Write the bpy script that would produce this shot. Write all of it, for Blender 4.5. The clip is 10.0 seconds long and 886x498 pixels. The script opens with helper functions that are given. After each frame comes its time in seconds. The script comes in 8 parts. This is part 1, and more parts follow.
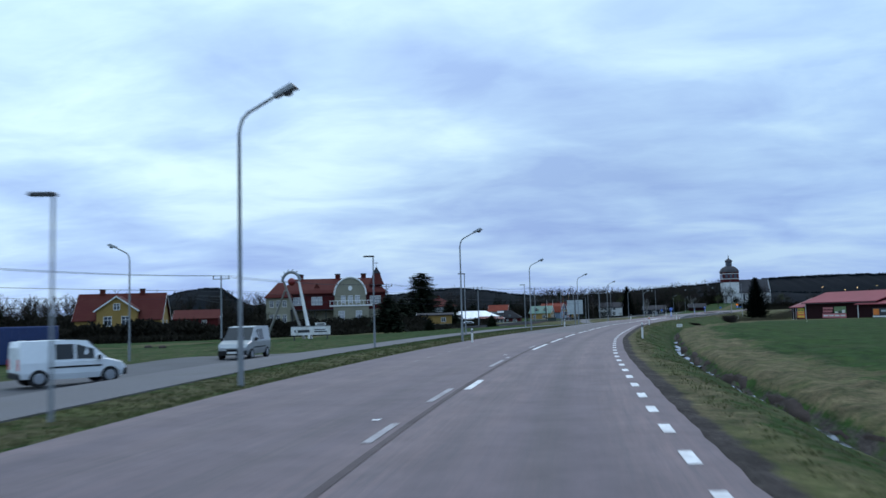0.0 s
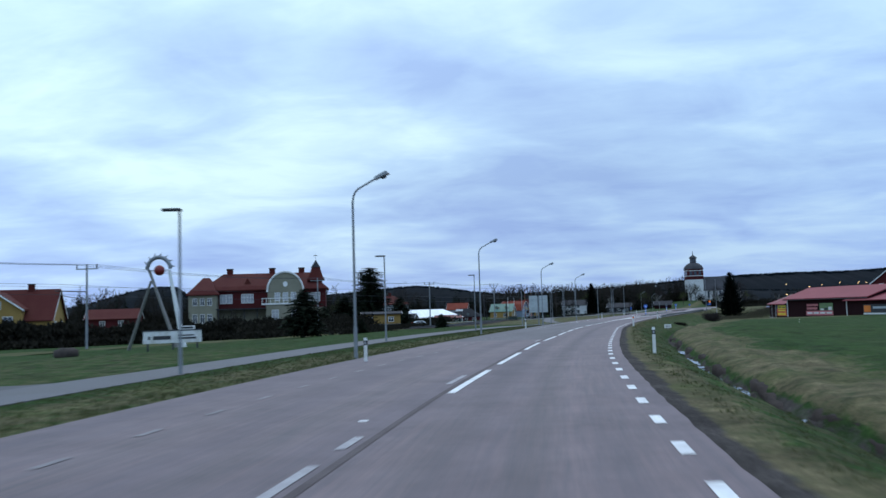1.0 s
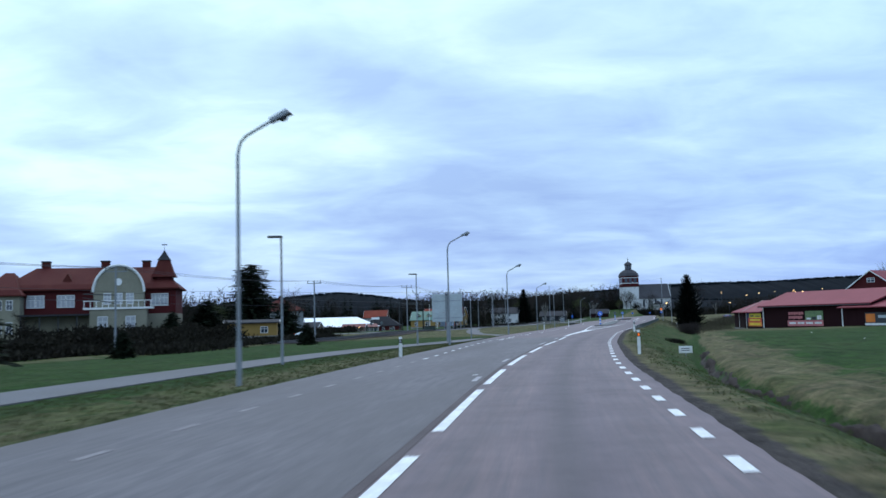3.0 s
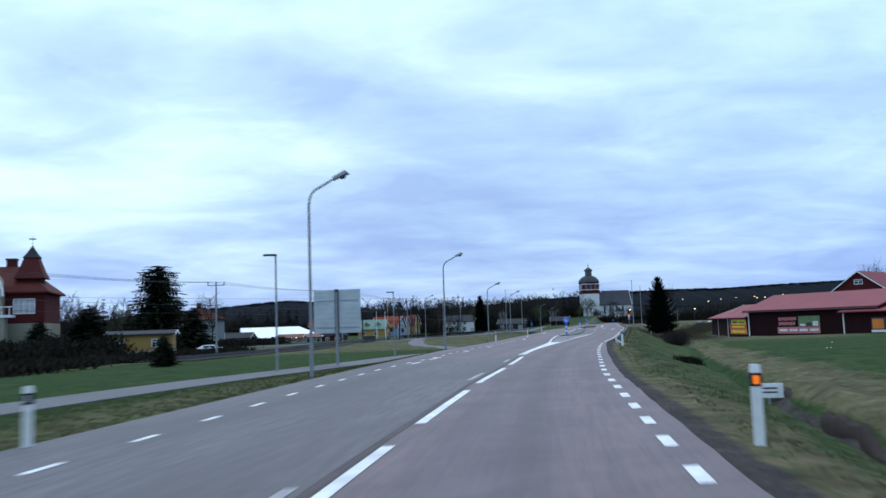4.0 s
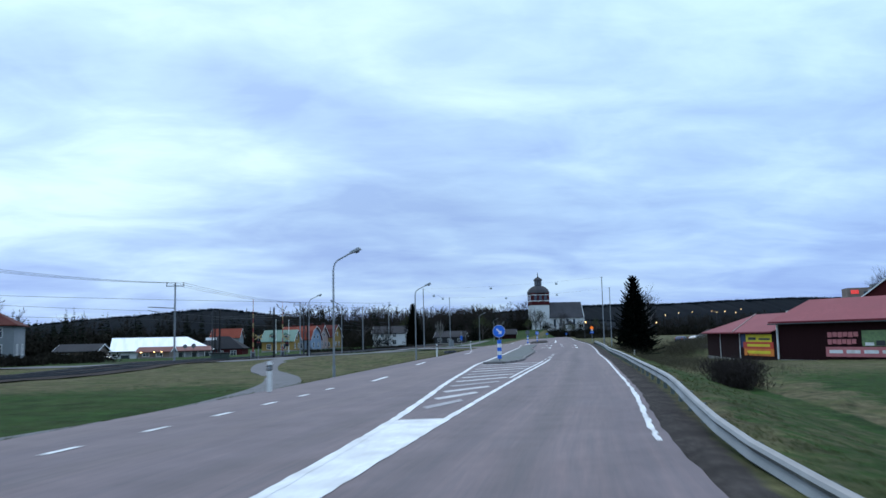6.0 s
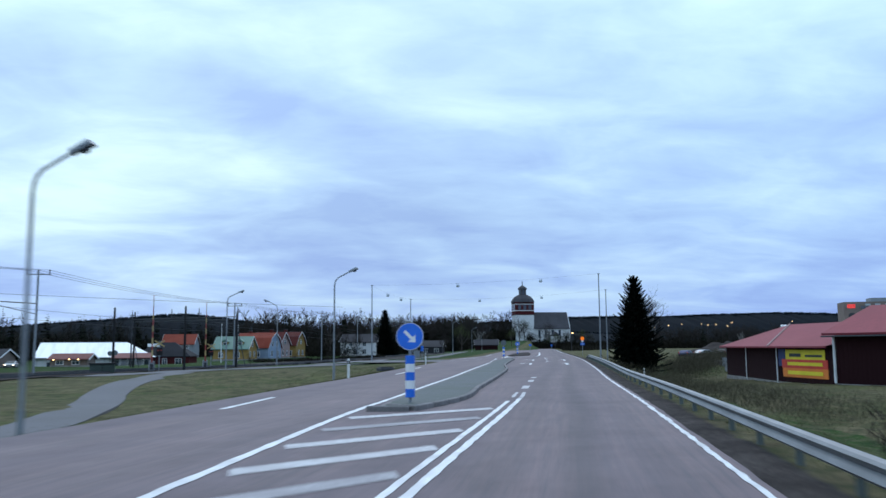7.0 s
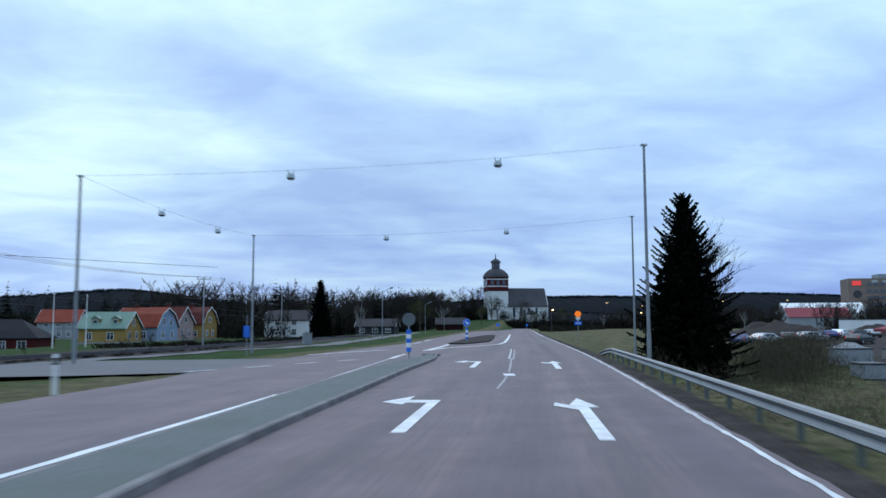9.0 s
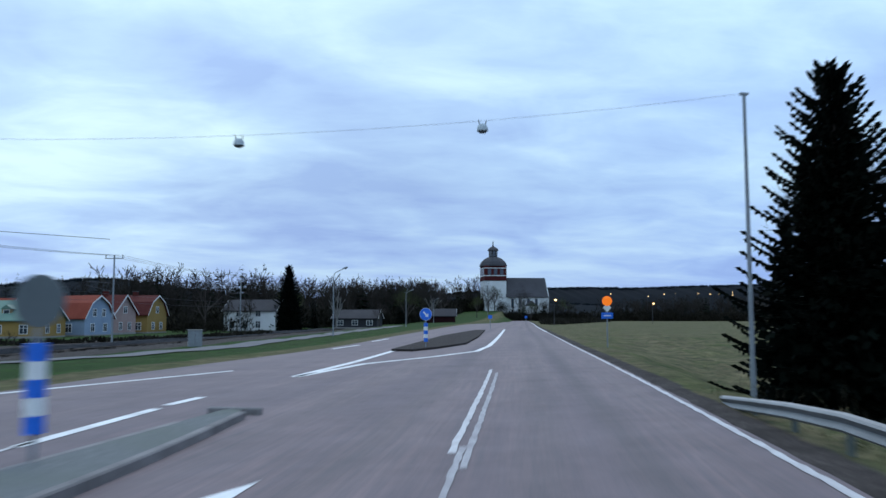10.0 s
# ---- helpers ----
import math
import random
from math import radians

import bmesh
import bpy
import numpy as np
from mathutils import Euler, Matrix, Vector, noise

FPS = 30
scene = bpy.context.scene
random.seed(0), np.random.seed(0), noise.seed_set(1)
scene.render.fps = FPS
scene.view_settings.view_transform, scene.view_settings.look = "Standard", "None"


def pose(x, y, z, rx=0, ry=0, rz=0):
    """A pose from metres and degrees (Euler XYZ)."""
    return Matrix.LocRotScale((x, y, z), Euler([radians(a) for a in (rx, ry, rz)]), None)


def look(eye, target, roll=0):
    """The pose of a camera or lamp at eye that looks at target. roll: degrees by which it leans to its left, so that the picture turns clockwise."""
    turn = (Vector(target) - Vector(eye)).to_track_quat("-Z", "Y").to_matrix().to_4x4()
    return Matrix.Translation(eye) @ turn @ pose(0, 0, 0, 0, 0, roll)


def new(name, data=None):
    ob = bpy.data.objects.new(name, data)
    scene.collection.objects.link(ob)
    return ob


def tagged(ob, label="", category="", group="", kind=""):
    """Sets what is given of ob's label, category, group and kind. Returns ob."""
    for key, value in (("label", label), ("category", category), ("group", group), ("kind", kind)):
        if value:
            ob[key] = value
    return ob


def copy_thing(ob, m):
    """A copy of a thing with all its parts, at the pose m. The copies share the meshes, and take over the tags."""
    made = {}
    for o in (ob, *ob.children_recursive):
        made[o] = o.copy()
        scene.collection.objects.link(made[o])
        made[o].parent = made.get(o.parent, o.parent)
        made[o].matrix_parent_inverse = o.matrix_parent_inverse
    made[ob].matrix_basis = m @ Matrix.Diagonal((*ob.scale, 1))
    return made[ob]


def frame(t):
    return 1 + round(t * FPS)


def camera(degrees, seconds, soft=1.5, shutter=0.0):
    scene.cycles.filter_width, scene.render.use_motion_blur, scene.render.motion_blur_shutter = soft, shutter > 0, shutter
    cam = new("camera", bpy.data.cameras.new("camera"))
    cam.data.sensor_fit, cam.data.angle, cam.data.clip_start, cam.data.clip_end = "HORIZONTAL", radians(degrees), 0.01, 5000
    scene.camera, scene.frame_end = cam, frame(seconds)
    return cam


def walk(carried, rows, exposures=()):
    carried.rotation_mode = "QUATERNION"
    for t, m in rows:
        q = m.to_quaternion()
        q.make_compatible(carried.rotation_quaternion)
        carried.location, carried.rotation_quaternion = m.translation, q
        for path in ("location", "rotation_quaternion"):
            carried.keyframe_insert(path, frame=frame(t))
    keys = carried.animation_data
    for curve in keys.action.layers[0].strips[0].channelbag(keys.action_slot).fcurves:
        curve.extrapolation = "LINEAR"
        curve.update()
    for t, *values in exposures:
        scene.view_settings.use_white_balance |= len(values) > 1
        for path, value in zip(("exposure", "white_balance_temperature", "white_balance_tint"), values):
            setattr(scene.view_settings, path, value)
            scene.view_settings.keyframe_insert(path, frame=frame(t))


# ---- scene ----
cam = camera(57.0, 10.0, shutter=0.3)
PATH = [
    (0, look((12.276, 9.503, 1.742), (10.394, 29.349, 3.353), -1.54)),
    (0.5, look((12.844, 19.954, 1.715), (11.423, 39.842, 3.279), -1.70)),
    (1, look((13.491, 31.050, 1.684), (12.514, 50.966, 3.236), -1.75)),
    (1.5, look((14.287, 41.973, 1.650), (13.731, 61.902, 3.239), -1.65)),
    (2, look((15.180, 52.250, 1.619), (14.970, 72.188, 3.199), -1.50)),
    (3.5, look((19.814, 83.433, 1.524), (21.025, 103.315, 3.333), -1.74)),
    (4, look((22.128, 95.049, 1.495), (23.821, 114.888, 3.380), -1.94)),
    (4.5, look((24.677, 106.434, 1.470), (26.790, 126.230, 3.383), -1.95)),
    (5, look((27.470, 117.835, 1.450), (29.982, 137.585, 3.352), -1.60)),
    (5.5, look((30.777, 130.383, 1.433), (33.526, 150.091, 3.444), -1.53)),
    (7, look((40.996, 165.751, 1.427), (44.231, 185.343, 3.814), -0.41)),
    (7.5, look((44.672, 177.856, 1.439), (48.010, 197.421, 3.901), 0.06)),
    (8, look((48.452, 190.175, 1.461), (51.903, 209.732, 3.833), -0.03)),
    (8.5, look((52.520, 203.384, 1.494), (56.086, 222.943, 3.662), -0.24)),
    (9, look((56.666, 216.875, 1.538), (60.457, 236.422, 3.419), -0.21)),
    (9.5, look((61.019, 231.114, 1.596), (64.990, 250.651, 3.180), -0.22)),
    (10, look((64.957, 244.070, 1.657), (68.760, 263.633, 3.333), -0.08)),
]
walk(cam, PATH, [(0, -0.07), (1, -0.05), (2, 0.06), (3.5, 0.13), (5, 0.11), (5.5, 0.09), (7, 0.04), (7.5, 0.05), (8, 0.08), (8.5, 0.03), (9, 0.01), (9.5, 0.0), (10, -0.02)])

SKY_LOW, SKY_HIGH = 0.80, 1.55
SUN_EL, SUN_AZ, SUN_STRENGTH = 50.0, 10.0, 1.0

# ---- light ----
world = bpy.data.worlds.new("overcast_sky")
scene.world = world
world.use_nodes = True
wn, wl = world.node_tree.nodes, world.node_tree.links
wn.clear()


def wnode(kind, **kw):
    n = wn.new(kind)
    for k, v in kw.items():
        if k == "operation":
            n.operation = v
        elif k == "blend":
            n.data_type, n.blend_type = "RGBA", v
    return n


w_out = wnode("ShaderNodeOutputWorld")
w_bg = wnode("ShaderNodeBackground")
w_co = wnode("ShaderNodeTexCoord")
w_sep = wnode("ShaderNodeSeparateXYZ")
wl.new(w_co.outputs["Generated"], w_sep.inputs[0])
# the cloud deck is a flat layer: direction divided by height above the horizon
w_h = wnode("ShaderNodeMath", operation="ADD")
wl.new(w_sep.outputs["Z"], w_h.inputs[0])
w_h.inputs[1].default_value = 0.16
w_hm = wnode("ShaderNodeMath", operation="MAXIMUM")
wl.new(w_h.outputs[0], w_hm.inputs[0])
w_hm.inputs[1].default_value = 0.05
w_dx = wnode("ShaderNodeMath", operation="DIVIDE")
w_dy = wnode("ShaderNodeMath", operation="DIVIDE")
for n, a in ((w_dx, "X"), (w_dy, "Y")):
    wl.new(w_sep.outputs[a], n.inputs[0])
    wl.new(w_hm.outputs[0], n.inputs[1])
w_pl = wnode("ShaderNodeCombineXYZ")
wl.new(w_dx.outputs[0], w_pl.inputs[0])
wl.new(w_dy.outputs[0], w_pl.inputs[1])


def cloud(scale, detail, rough, stretch, distort, shift):
    m = wnode("ShaderNodeMapping")
    m.inputs["Scale"].default_value = stretch
    m.inputs["Location"].default_value = shift
    m.inputs["Rotation"].default_value = (0, 0, radians(14))
    wl.new(w_pl.outputs[0], m.inputs[0])
    n = wnode("ShaderNodeTexNoise")
    n.inputs["Scale"].default_value = scale
    n.inputs["Detail"].default_value = detail
    n.inputs["Roughness"].default_value = rough
    n.inputs["Distortion"].default_value = distort
    wl.new(m.outputs[0], n.inputs["Vector"])
    return n.outputs["Fac"]


def wmath(op, a, b):
    n = wnode("ShaderNodeMath", operation=op)
    for i, v in enumerate((a, b)):
        if isinstance(v, (int, float)):
            n.inputs[i].default_value = v
        else:
            wl.new(v, n.inputs[i])
    return n.outputs[0]


c_big = cloud(0.85, 2, 0.45, (1.0, 1.0, 1), 0.3, (3.4, 0.9, 0))
c_mid = cloud(2.2, 5, 0.5, (0.9, 1.1, 1), 0.45, (7.0, 2.0, 0))
c_fine = cloud(7.0, 7, 0.62, (0.7, 1.3, 1), 0.6, (1.0, 5.0, 0))
c_sum = wmath("ADD", wmath("ADD", wmath("MULTIPLY", c_big, 0.48), wmath("MULTIPLY", c_mid, 0.42)), wmath("MULTIPLY", c_fine, 0.10))
w_ramp = wnode("ShaderNodeValToRGB")
wl.new(c_sum, w_ramp.inputs[0])
er = w_ramp.color_ramp
er.elements[0].position, er.elements[0].color = 0.37, (0.375, 0.548, 0.885, 1)
er.elements[1].position, er.elements[1].color = 0.62, (0.715, 0.97, 1.075, 1)
mid_stop = er.elements.new(0.49)
mid_stop.color = (0.505, 0.725, 1.0, 1)
# overcast sky: brighter towards the zenith
w_el = wnode("ShaderNodeMapRange")
wl.new(w_sep.outputs["Z"], w_el.inputs["Value"])
w_el.inputs["From Min"].default_value, w_el.inputs["From Max"].default_value = 0.0, 0.9
w_el.inputs["To Min"].default_value, w_el.inputs["To Max"].default_value = SKY_LOW, SKY_HIGH
w_sky = wnode("ShaderNodeTexSky")
w_sky.sky_type, w_sky.sun_disc = "NISHITA", False
w_sky.sun_elevation, w_sky.sun_rotation = radians(SUN_EL), radians(SUN_AZ)
w_air = wnode("ShaderNodeMix", blend="MIX")
w_air.inputs[0].default_value = 0.95
w_sk2 = wnode("ShaderNodeVectorMath", operation="SCALE")
wl.new(w_sky.outputs[0], w_sk2.inputs[0])
w_sk2.inputs["Scale"].default_value = 0.12
wl.new(w_sk2.outputs[0], w_air.inputs[6])
wl.new(w_ramp.outputs[0], w_air.inputs[7])
# the cloud deck is bluer and dimmer low over the horizon
w_low = wnode("ShaderNodeMapRange")
wl.new(w_sep.outputs["Z"], w_low.inputs["Value"])
w_low.inputs["From Min"].default_value, w_low.inputs["From Max"].default_value = 0.0, 0.16
w_low.inputs["To Min"].default_value, w_low.inputs["To Max"].default_value = 1.0, 0.0
w_tint = wnode("ShaderNodeMix", blend="MULTIPLY")
wl.new(w_low.outputs[0], w_tint.inputs[0])
wl.new(w_air.outputs[2], w_tint.inputs[6])
w_tint.inputs[7].default_value = (0.83, 0.85, 1.05, 1)
w_east = wnode("ShaderNodeMapRange")
wl.new(w_sep.outputs["X"], w_east.inputs["Value"])
w_east.inputs["From Min"].default_value, w_east.inputs["From Max"].default_value = -0.1, 0.5
w_blue = wnode("ShaderNodeMix", blend="MULTIPLY")
wl.new(w_east.outputs[0], w_blue.inputs[0])
wl.new(w_tint.outputs[2], w_blue.inputs[6])
w_blue.inputs[7].default_value = (0.93, 0.98, 1.08, 1)
wl.new(w_blue.outputs[2], w_bg.inputs["Color"])
w_side = wnode("ShaderNodeMapRange")
wl.new(w_sep.outputs["X"], w_side.inputs["Value"])
for k, v in zip(("From Min", "From Max", "To Min", "To Max"), (-0.6, 0.15, 1.26, 0.98)):
    w_side.inputs[k].default_value = v
wl.new(wmath("MULTIPLY", w_el.outputs[0], w_side.outputs[0]), w_bg.inputs["Strength"])
wl.new(w_bg.outputs[0], w_out.inputs[0])

sun_data = bpy.data.lights.new("sun", "SUN")
sun_data.energy, sun_data.angle, sun_data.color = SUN_STRENGTH, radians(40), (1.0, 0.97, 0.95)
sun = new("sun", sun_data)
az = radians(SUN_AZ)
sun.matrix_world = look((0, 0, 60), (-60 * math.sin(az) / math.tan(radians(SUN_EL)), -60 * math.cos(az) / math.tan(radians(SUN_EL)), 0))

# ---- materials ----
def mat(name, c1, c2=None, rough=0.8, fine=8.0, coarse=0.6, bump=0.15, metal=0.0, c3=None, world_space=False, per_object=0.0, stretch=(1, 1, 1), spec=None, uv=False, island=None):
    """A surface with grain at two sizes: c1 to c2 by the fine grain, c3 in large stains."""
    m = bpy.data.materials.new(name)
    m.use_nodes = True
    n, l = m.node_tree.nodes, m.node_tree.links
    bsdf = n["Principled BSDF"]
    c2 = c2 or tuple(v * 0.8 for v in c1)
    if uv:
        src = n.new("ShaderNodeUVMap").outputs["UV"]
    elif world_space:
        src = n.new("ShaderNodeNewGeometry").outputs["Position"]
    else:
        src = n.new("ShaderNodeTexCoord").outputs["Object"]
    mp = n.new("ShaderNodeMapping")
    mp.inputs["Scale"].default_value = stretch
    l.new(src, mp.inputs[0])
    nf = n.new("ShaderNodeTexNoise")
    nf.inputs["Scale"].default_value, nf.inputs["Detail"].default_value, nf.inputs["Roughness"].default_value = fine, 6, 0.65
    l.new(mp.outputs[0], nf.inputs["Vector"])
    nc = n.new("ShaderNodeTexNoise")
    nc.inputs["Scale"].default_value, nc.inputs["Detail"].default_value = coarse, 5
    l.new(mp.outputs[0], nc.inputs["Vector"])
    r1 = n.new("ShaderNodeMapRange")
    r1.inputs["From Min"].default_value, r1.inputs["From Max"].default_value = 0.3, 0.7
    l.new(nf.outputs["Fac"], r1.inputs["Value"])
    mx = n.new("ShaderNodeMix")
    mx.data_type = "RGBA"
    l.new(r1.outputs[0], mx.inputs[0])
    mx.inputs[6].default_value, mx.inputs[7].default_value = (*c1, 1), (*c2, 1)
    r2 = n.new("ShaderNodeMapRange")
    r2.inputs["From Min"].default_value, r2.inputs["From Max"].default_value = 0.42, 0.68
    l.new(nc.outputs["Fac"], r2.inputs["Value"])
    m2 = n.new("ShaderNodeMix")
    m2.data_type = "RGBA"
    l.new(r2.outputs[0], m2.inputs[0])
    l.new(mx.outputs[2], m2.inputs[6])
    m2.inputs[7].default_value = (*(c3 or tuple(0.5 * (a + b) * 0.85 for a, b in zip(c1, c2))), 1)
    out = m2.outputs[2]
    if island:
        m3 = n.new("ShaderNodeMix")
        m3.data_type = "RGBA"
        l.new(n.new("ShaderNodeNewGeometry").outputs["Random Per Island"], m3.inputs[0])
        l.new(out, m3.inputs[6])
        m3.inputs[7].default_value = (*island, 1)
        out = m3.outputs[2]
    if per_object:
        oi = n.new("ShaderNodeObjectInfo")
        hs = n.new("ShaderNodeHueSaturation")
        rr = n.new("ShaderNodeMapRange")
        rr.inputs["To Min"].default_value, rr.inputs["To Max"].default_value = 1 - per_object, 1 + per_object
        l.new(oi.outputs["Random"], rr.inputs["Value"])
        l.new(rr.outputs[0], hs.inputs["Value"])
        l.new(out, hs.inputs["Color"])
        out = hs.outputs[0]
    l.new(out, bsdf.inputs["Base Color"])
    bsdf.inputs["Metallic"].default_value = metal
    rg = n.new("ShaderNodeMapRange")
    rg.inputs["To Min"].default_value, rg.inputs["To Max"].default_value = max(rough - 0.12, 0.03), min(rough + 0.1, 1)
    l.new(nc.outputs["Fac"], rg.inputs["Value"])
    l.new(rg.outputs[0], bsdf.inputs["Roughness"])
    if spec is None and rough >= 0.7 and metal == 0:
        spec = 0.15
    if spec is not None:
        bsdf.inputs["Specular IOR Level"].default_value = spec
    if bump:
        b = n.new("ShaderNodeBump")
        b.inputs["Strength"].default_value, b.inputs["Distance"].default_value = bump, 0.03
        l.new(nf.outputs["Fac"], b.inputs["Height"])
        l.new(b.outputs[0], bsdf.inputs["Normal"])
    return m


def lamp_mat(name, colour, strength):
    m = mat(name, colour, rough=0.3, bump=0)
    b = m.node_tree.nodes["Principled BSDF"]
    b.inputs["Emission Color"].default_value = (*colour, 1)
    b.inputs["Emission Strength"].default_value = strength
    return m


def pane_mat(name, colour, rough=0.08):
    m = mat(name, colour, rough=rough, fine=2, bump=0.02)
    m.node_tree.nodes["Principled BSDF"].inputs["Specular IOR Level"].default_value = 0.9
    return m


ASPHALT = mat("red_grey_asphalt", (0.160, 0.112, 0.116), (0.098, 0.080, 0.089), 0.80, 9.0, 0.75, 0.3, c3=(0.108, 0.085, 0.096), uv=True, stretch=(1, 0.04, 1), spec=0.35)


def lane_wear(m, tracks):
    """Darkens the surface along worn and oily tracks at these offsets from the right edge line."""
    n, l = m.node_tree.nodes, m.node_tree.links
    bsdf = n["Principled BSDF"]
    src = bsdf.inputs["Base Color"].links[0].from_socket
    uv = n.new("ShaderNodeUVMap")
    sp = n.new("ShaderNodeSeparateXYZ")
    l.new(uv.outputs["UV"], sp.inputs[0])
    mp = n.new("ShaderNodeMapping")
    mp.inputs["Scale"].default_value = (0.8, 0.07, 1)
    l.new(uv.outputs["UV"], mp.inputs[0])
    tx = n.new("ShaderNodeTexNoise")
    tx.inputs["Scale"].default_value, tx.inputs["Detail"].default_value = 1.0, 4
    l.new(mp.outputs[0], tx.inputs["Vector"])

    def op(kind, a, b):
        q = n.new("ShaderNodeMath")
        q.operation = kind
        for i, v in enumerate((a, b)):
            if isinstance(v, (int, float)):
                q.inputs[i].default_value = v
            else:
                l.new(v, q.inputs[i])
        return q.outputs[0]

    total = None
    for at_, wide, deep_ in tracks:
        d = op("ABSOLUTE", op("ADD", op("ADD", sp.outputs["X"], -at_), op("MULTIPLY", op("ADD", tx.outputs["Fac"], -0.5), 0.5)), 0)
        r = n.new("ShaderNodeMapRange")
        r.interpolation_type = "SMOOTHSTEP"
        r.inputs["From Min"].default_value, r.inputs["From Max"].default_value = 0.0, wide
        r.inputs["To Min"].default_value, r.inputs["To Max"].default_value = deep_, 0.0
        l.new(d, r.inputs["Value"])
        total = r.outputs[0] if total is None else op("ADD", total, r.outputs[0])
    mx = n.new("ShaderNodeMix")
    mx.data_type = "RGBA"
    l.new(total, mx.inputs[0])
    l.new(src, mx.inputs[6])
    mx.inputs[7].default_value = (0.066, 0.056, 0.060, 1)
    pt_ = n.new("ShaderNodeTexNoise")
    pt_.inputs["Scale"].default_value, pt_.inputs["Detail"].default_value, pt_.inputs["Roughness"].default_value = 0.55, 10, 0.8
    l.new(uv.outputs["UV"], pt_.inputs["Vector"])
    rr = n.new("ShaderNodeMapRange")
    rr.inputs["From Min"].default_value, rr.inputs["From Max"].default_value = 0.3, 0.7
    rr.inputs["To Min"].default_value, rr.inputs["To Max"].default_value = 0.72, 1.24
    l.new(pt_.outputs["Fac"], rr.inputs["Value"])
    sc = n.new("ShaderNodeVectorMath")
    sc.operation = "SCALE"
    l.new(mx.outputs[2], sc.inputs[0])
    l.new(rr.outputs[0], sc.inputs["Scale"])
    l.new(sc.outputs[0], bsdf.inputs["Base Color"])


lane_wear(ASPHALT, ((-1.75, 0.5, 0.50), (-0.75, 0.5, 0.16), (-2.9, 0.55, 0.30), (-5.3, 0.5, 0.34), (-7.2, 0.5, 0.22), (0.25, 0.5, -0.18)))
ASPHALT_PLAIN = mat("worn_grey_asphalt_lane", (0.128, 0.114, 0.121), (0.072, 0.065, 0.073), 0.8, 6, 0.6, 0.3, c3=(0.090, 0.080, 0.083), uv=True, stretch=(1, 0.12, 1), spec=0.3)
ASPHALT_OLD = mat("grey_asphalt", (0.118, 0.113, 0.122), (0.084, 0.082, 0.090), 0.85, 30, 0.35, 0.3, c3=(0.100, 0.096, 0.098), world_space=True, spec=0.3)
ASPHALT_DARK = mat("dark_parking_asphalt", (0.084, 0.082, 0.090), (0.055, 0.054, 0.060), 0.85, 20, 0.4, 0.3, c3=(0.066, 0.064, 0.068), world_space=True, spec=0.3)
ISLAND_TOP = mat("mossy_grey_asphalt", (0.140, 0.145, 0.146), (0.082, 0.088, 0.090), 0.9, 9, 0.45, 0.5, c3=(0.104, 0.113, 0.102), world_space=True, spec=0.2)
PATCH = mat("dark_asphalt_repair", (0.100, 0.078, 0.080), (0.070, 0.056, 0.058), 0.8, 20, 0.9, 0.3, world_space=True)
PAINT = mat("worn_white_road_paint", (0.76, 0.77, 0.78), (0.46, 0.45, 0.46), 0.6, 9, 1.6, 0.1, c3=(0.44, 0.43, 0.43), world_space=True)
PAINT_FADED = mat("faded_road_paint", (0.56, 0.56, 0.57), (0.27, 0.25, 0.26), 0.65, 7, 1.6, 0.1, c3=(0.34, 0.32, 0.33), world_space=True)
PAINT_FAINT = mat("almost_gone_road_paint", (0.235, 0.215, 0.225), (0.145, 0.125, 0.13), 0.7, 7, 1.6, 0.1, world_space=True)
PAINT_WORN = mat("very_worn_road_paint", (0.42, 0.41, 0.42), (0.20, 0.18, 0.19), 0.7, 9, 1.5, 0.1, c3=(0.25, 0.23, 0.24), world_space=True)
VERGE = mat("dry_verge_grass", (0.098, 0.080, 0.036), (0.030, 0.038, 0.013), 0.95, 1.7, 0.22, 0.9, c3=(0.040, 0.056, 0.016), world_space=True, spec=0.08)
TUFT_DRY = mat("dry_grass_blades", (0.105, 0.088, 0.048), (0.066, 0.060, 0.032), 0.95, 2, 0.3, 0.0, island=(0.060, 0.080, 0.026), world_space=True, spec=0.08)
TUFT_GREEN = mat("green_grass_blades", (0.034, 0.060, 0.013), (0.022, 0.041, 0.010), 0.95, 2, 0.1, 0.0, island=(0.072, 0.080, 0.026), world_space=True, spec=0.08)
GRAVEL = mat("dark_gravel", (0.052, 0.043, 0.040), (0.024, 0.020, 0.020), 0.95, 9, 0.9, 0.9, world_space=True, spec=0.08)
SOIL = mat("railway_ballast", (0.046, 0.034, 0.030), (0.022, 0.017, 0.016), 0.95, 6, 0.5, 0.8, world_space=True, spec=0.1)
WATER = mat("ditch_water", (0.05, 0.055, 0.06), (0.04, 0.04, 0.045), 0.08, 3, 0.5, 0.05, world_space=True)
STONE_KERB = mat("granite_kerb", (0.23, 0.215, 0.215), (0.13, 0.12, 0.12), 0.85, 22, 1.2, 0.3, per_object=0.12)
CONCRETE = mat("concrete", (0.2700, 0.2625, 0.2550), (0.2025, 0.1950, 0.1875), 0.85, 12, 0.8, 0.2)
STEEL = mat("galvanised_steel", (0.36, 0.385, 0.42), (0.26, 0.28, 0.31), 0.5, 12, 1.0, 0.05, metal=0.85)
RAIL_STEEL = mat("weathered_rail_steel", (0.25, 0.26, 0.265), (0.15, 0.158, 0.165), 0.55, 9, 0.8, 0.08, metal=0.6)
STEEL_GREY = mat("weathered_grey_pole", (0.2400, 0.2640, 0.2880), (0.1760, 0.1920, 0.2160), 0.6, 9, 0.7, 0.05, metal=0.3)
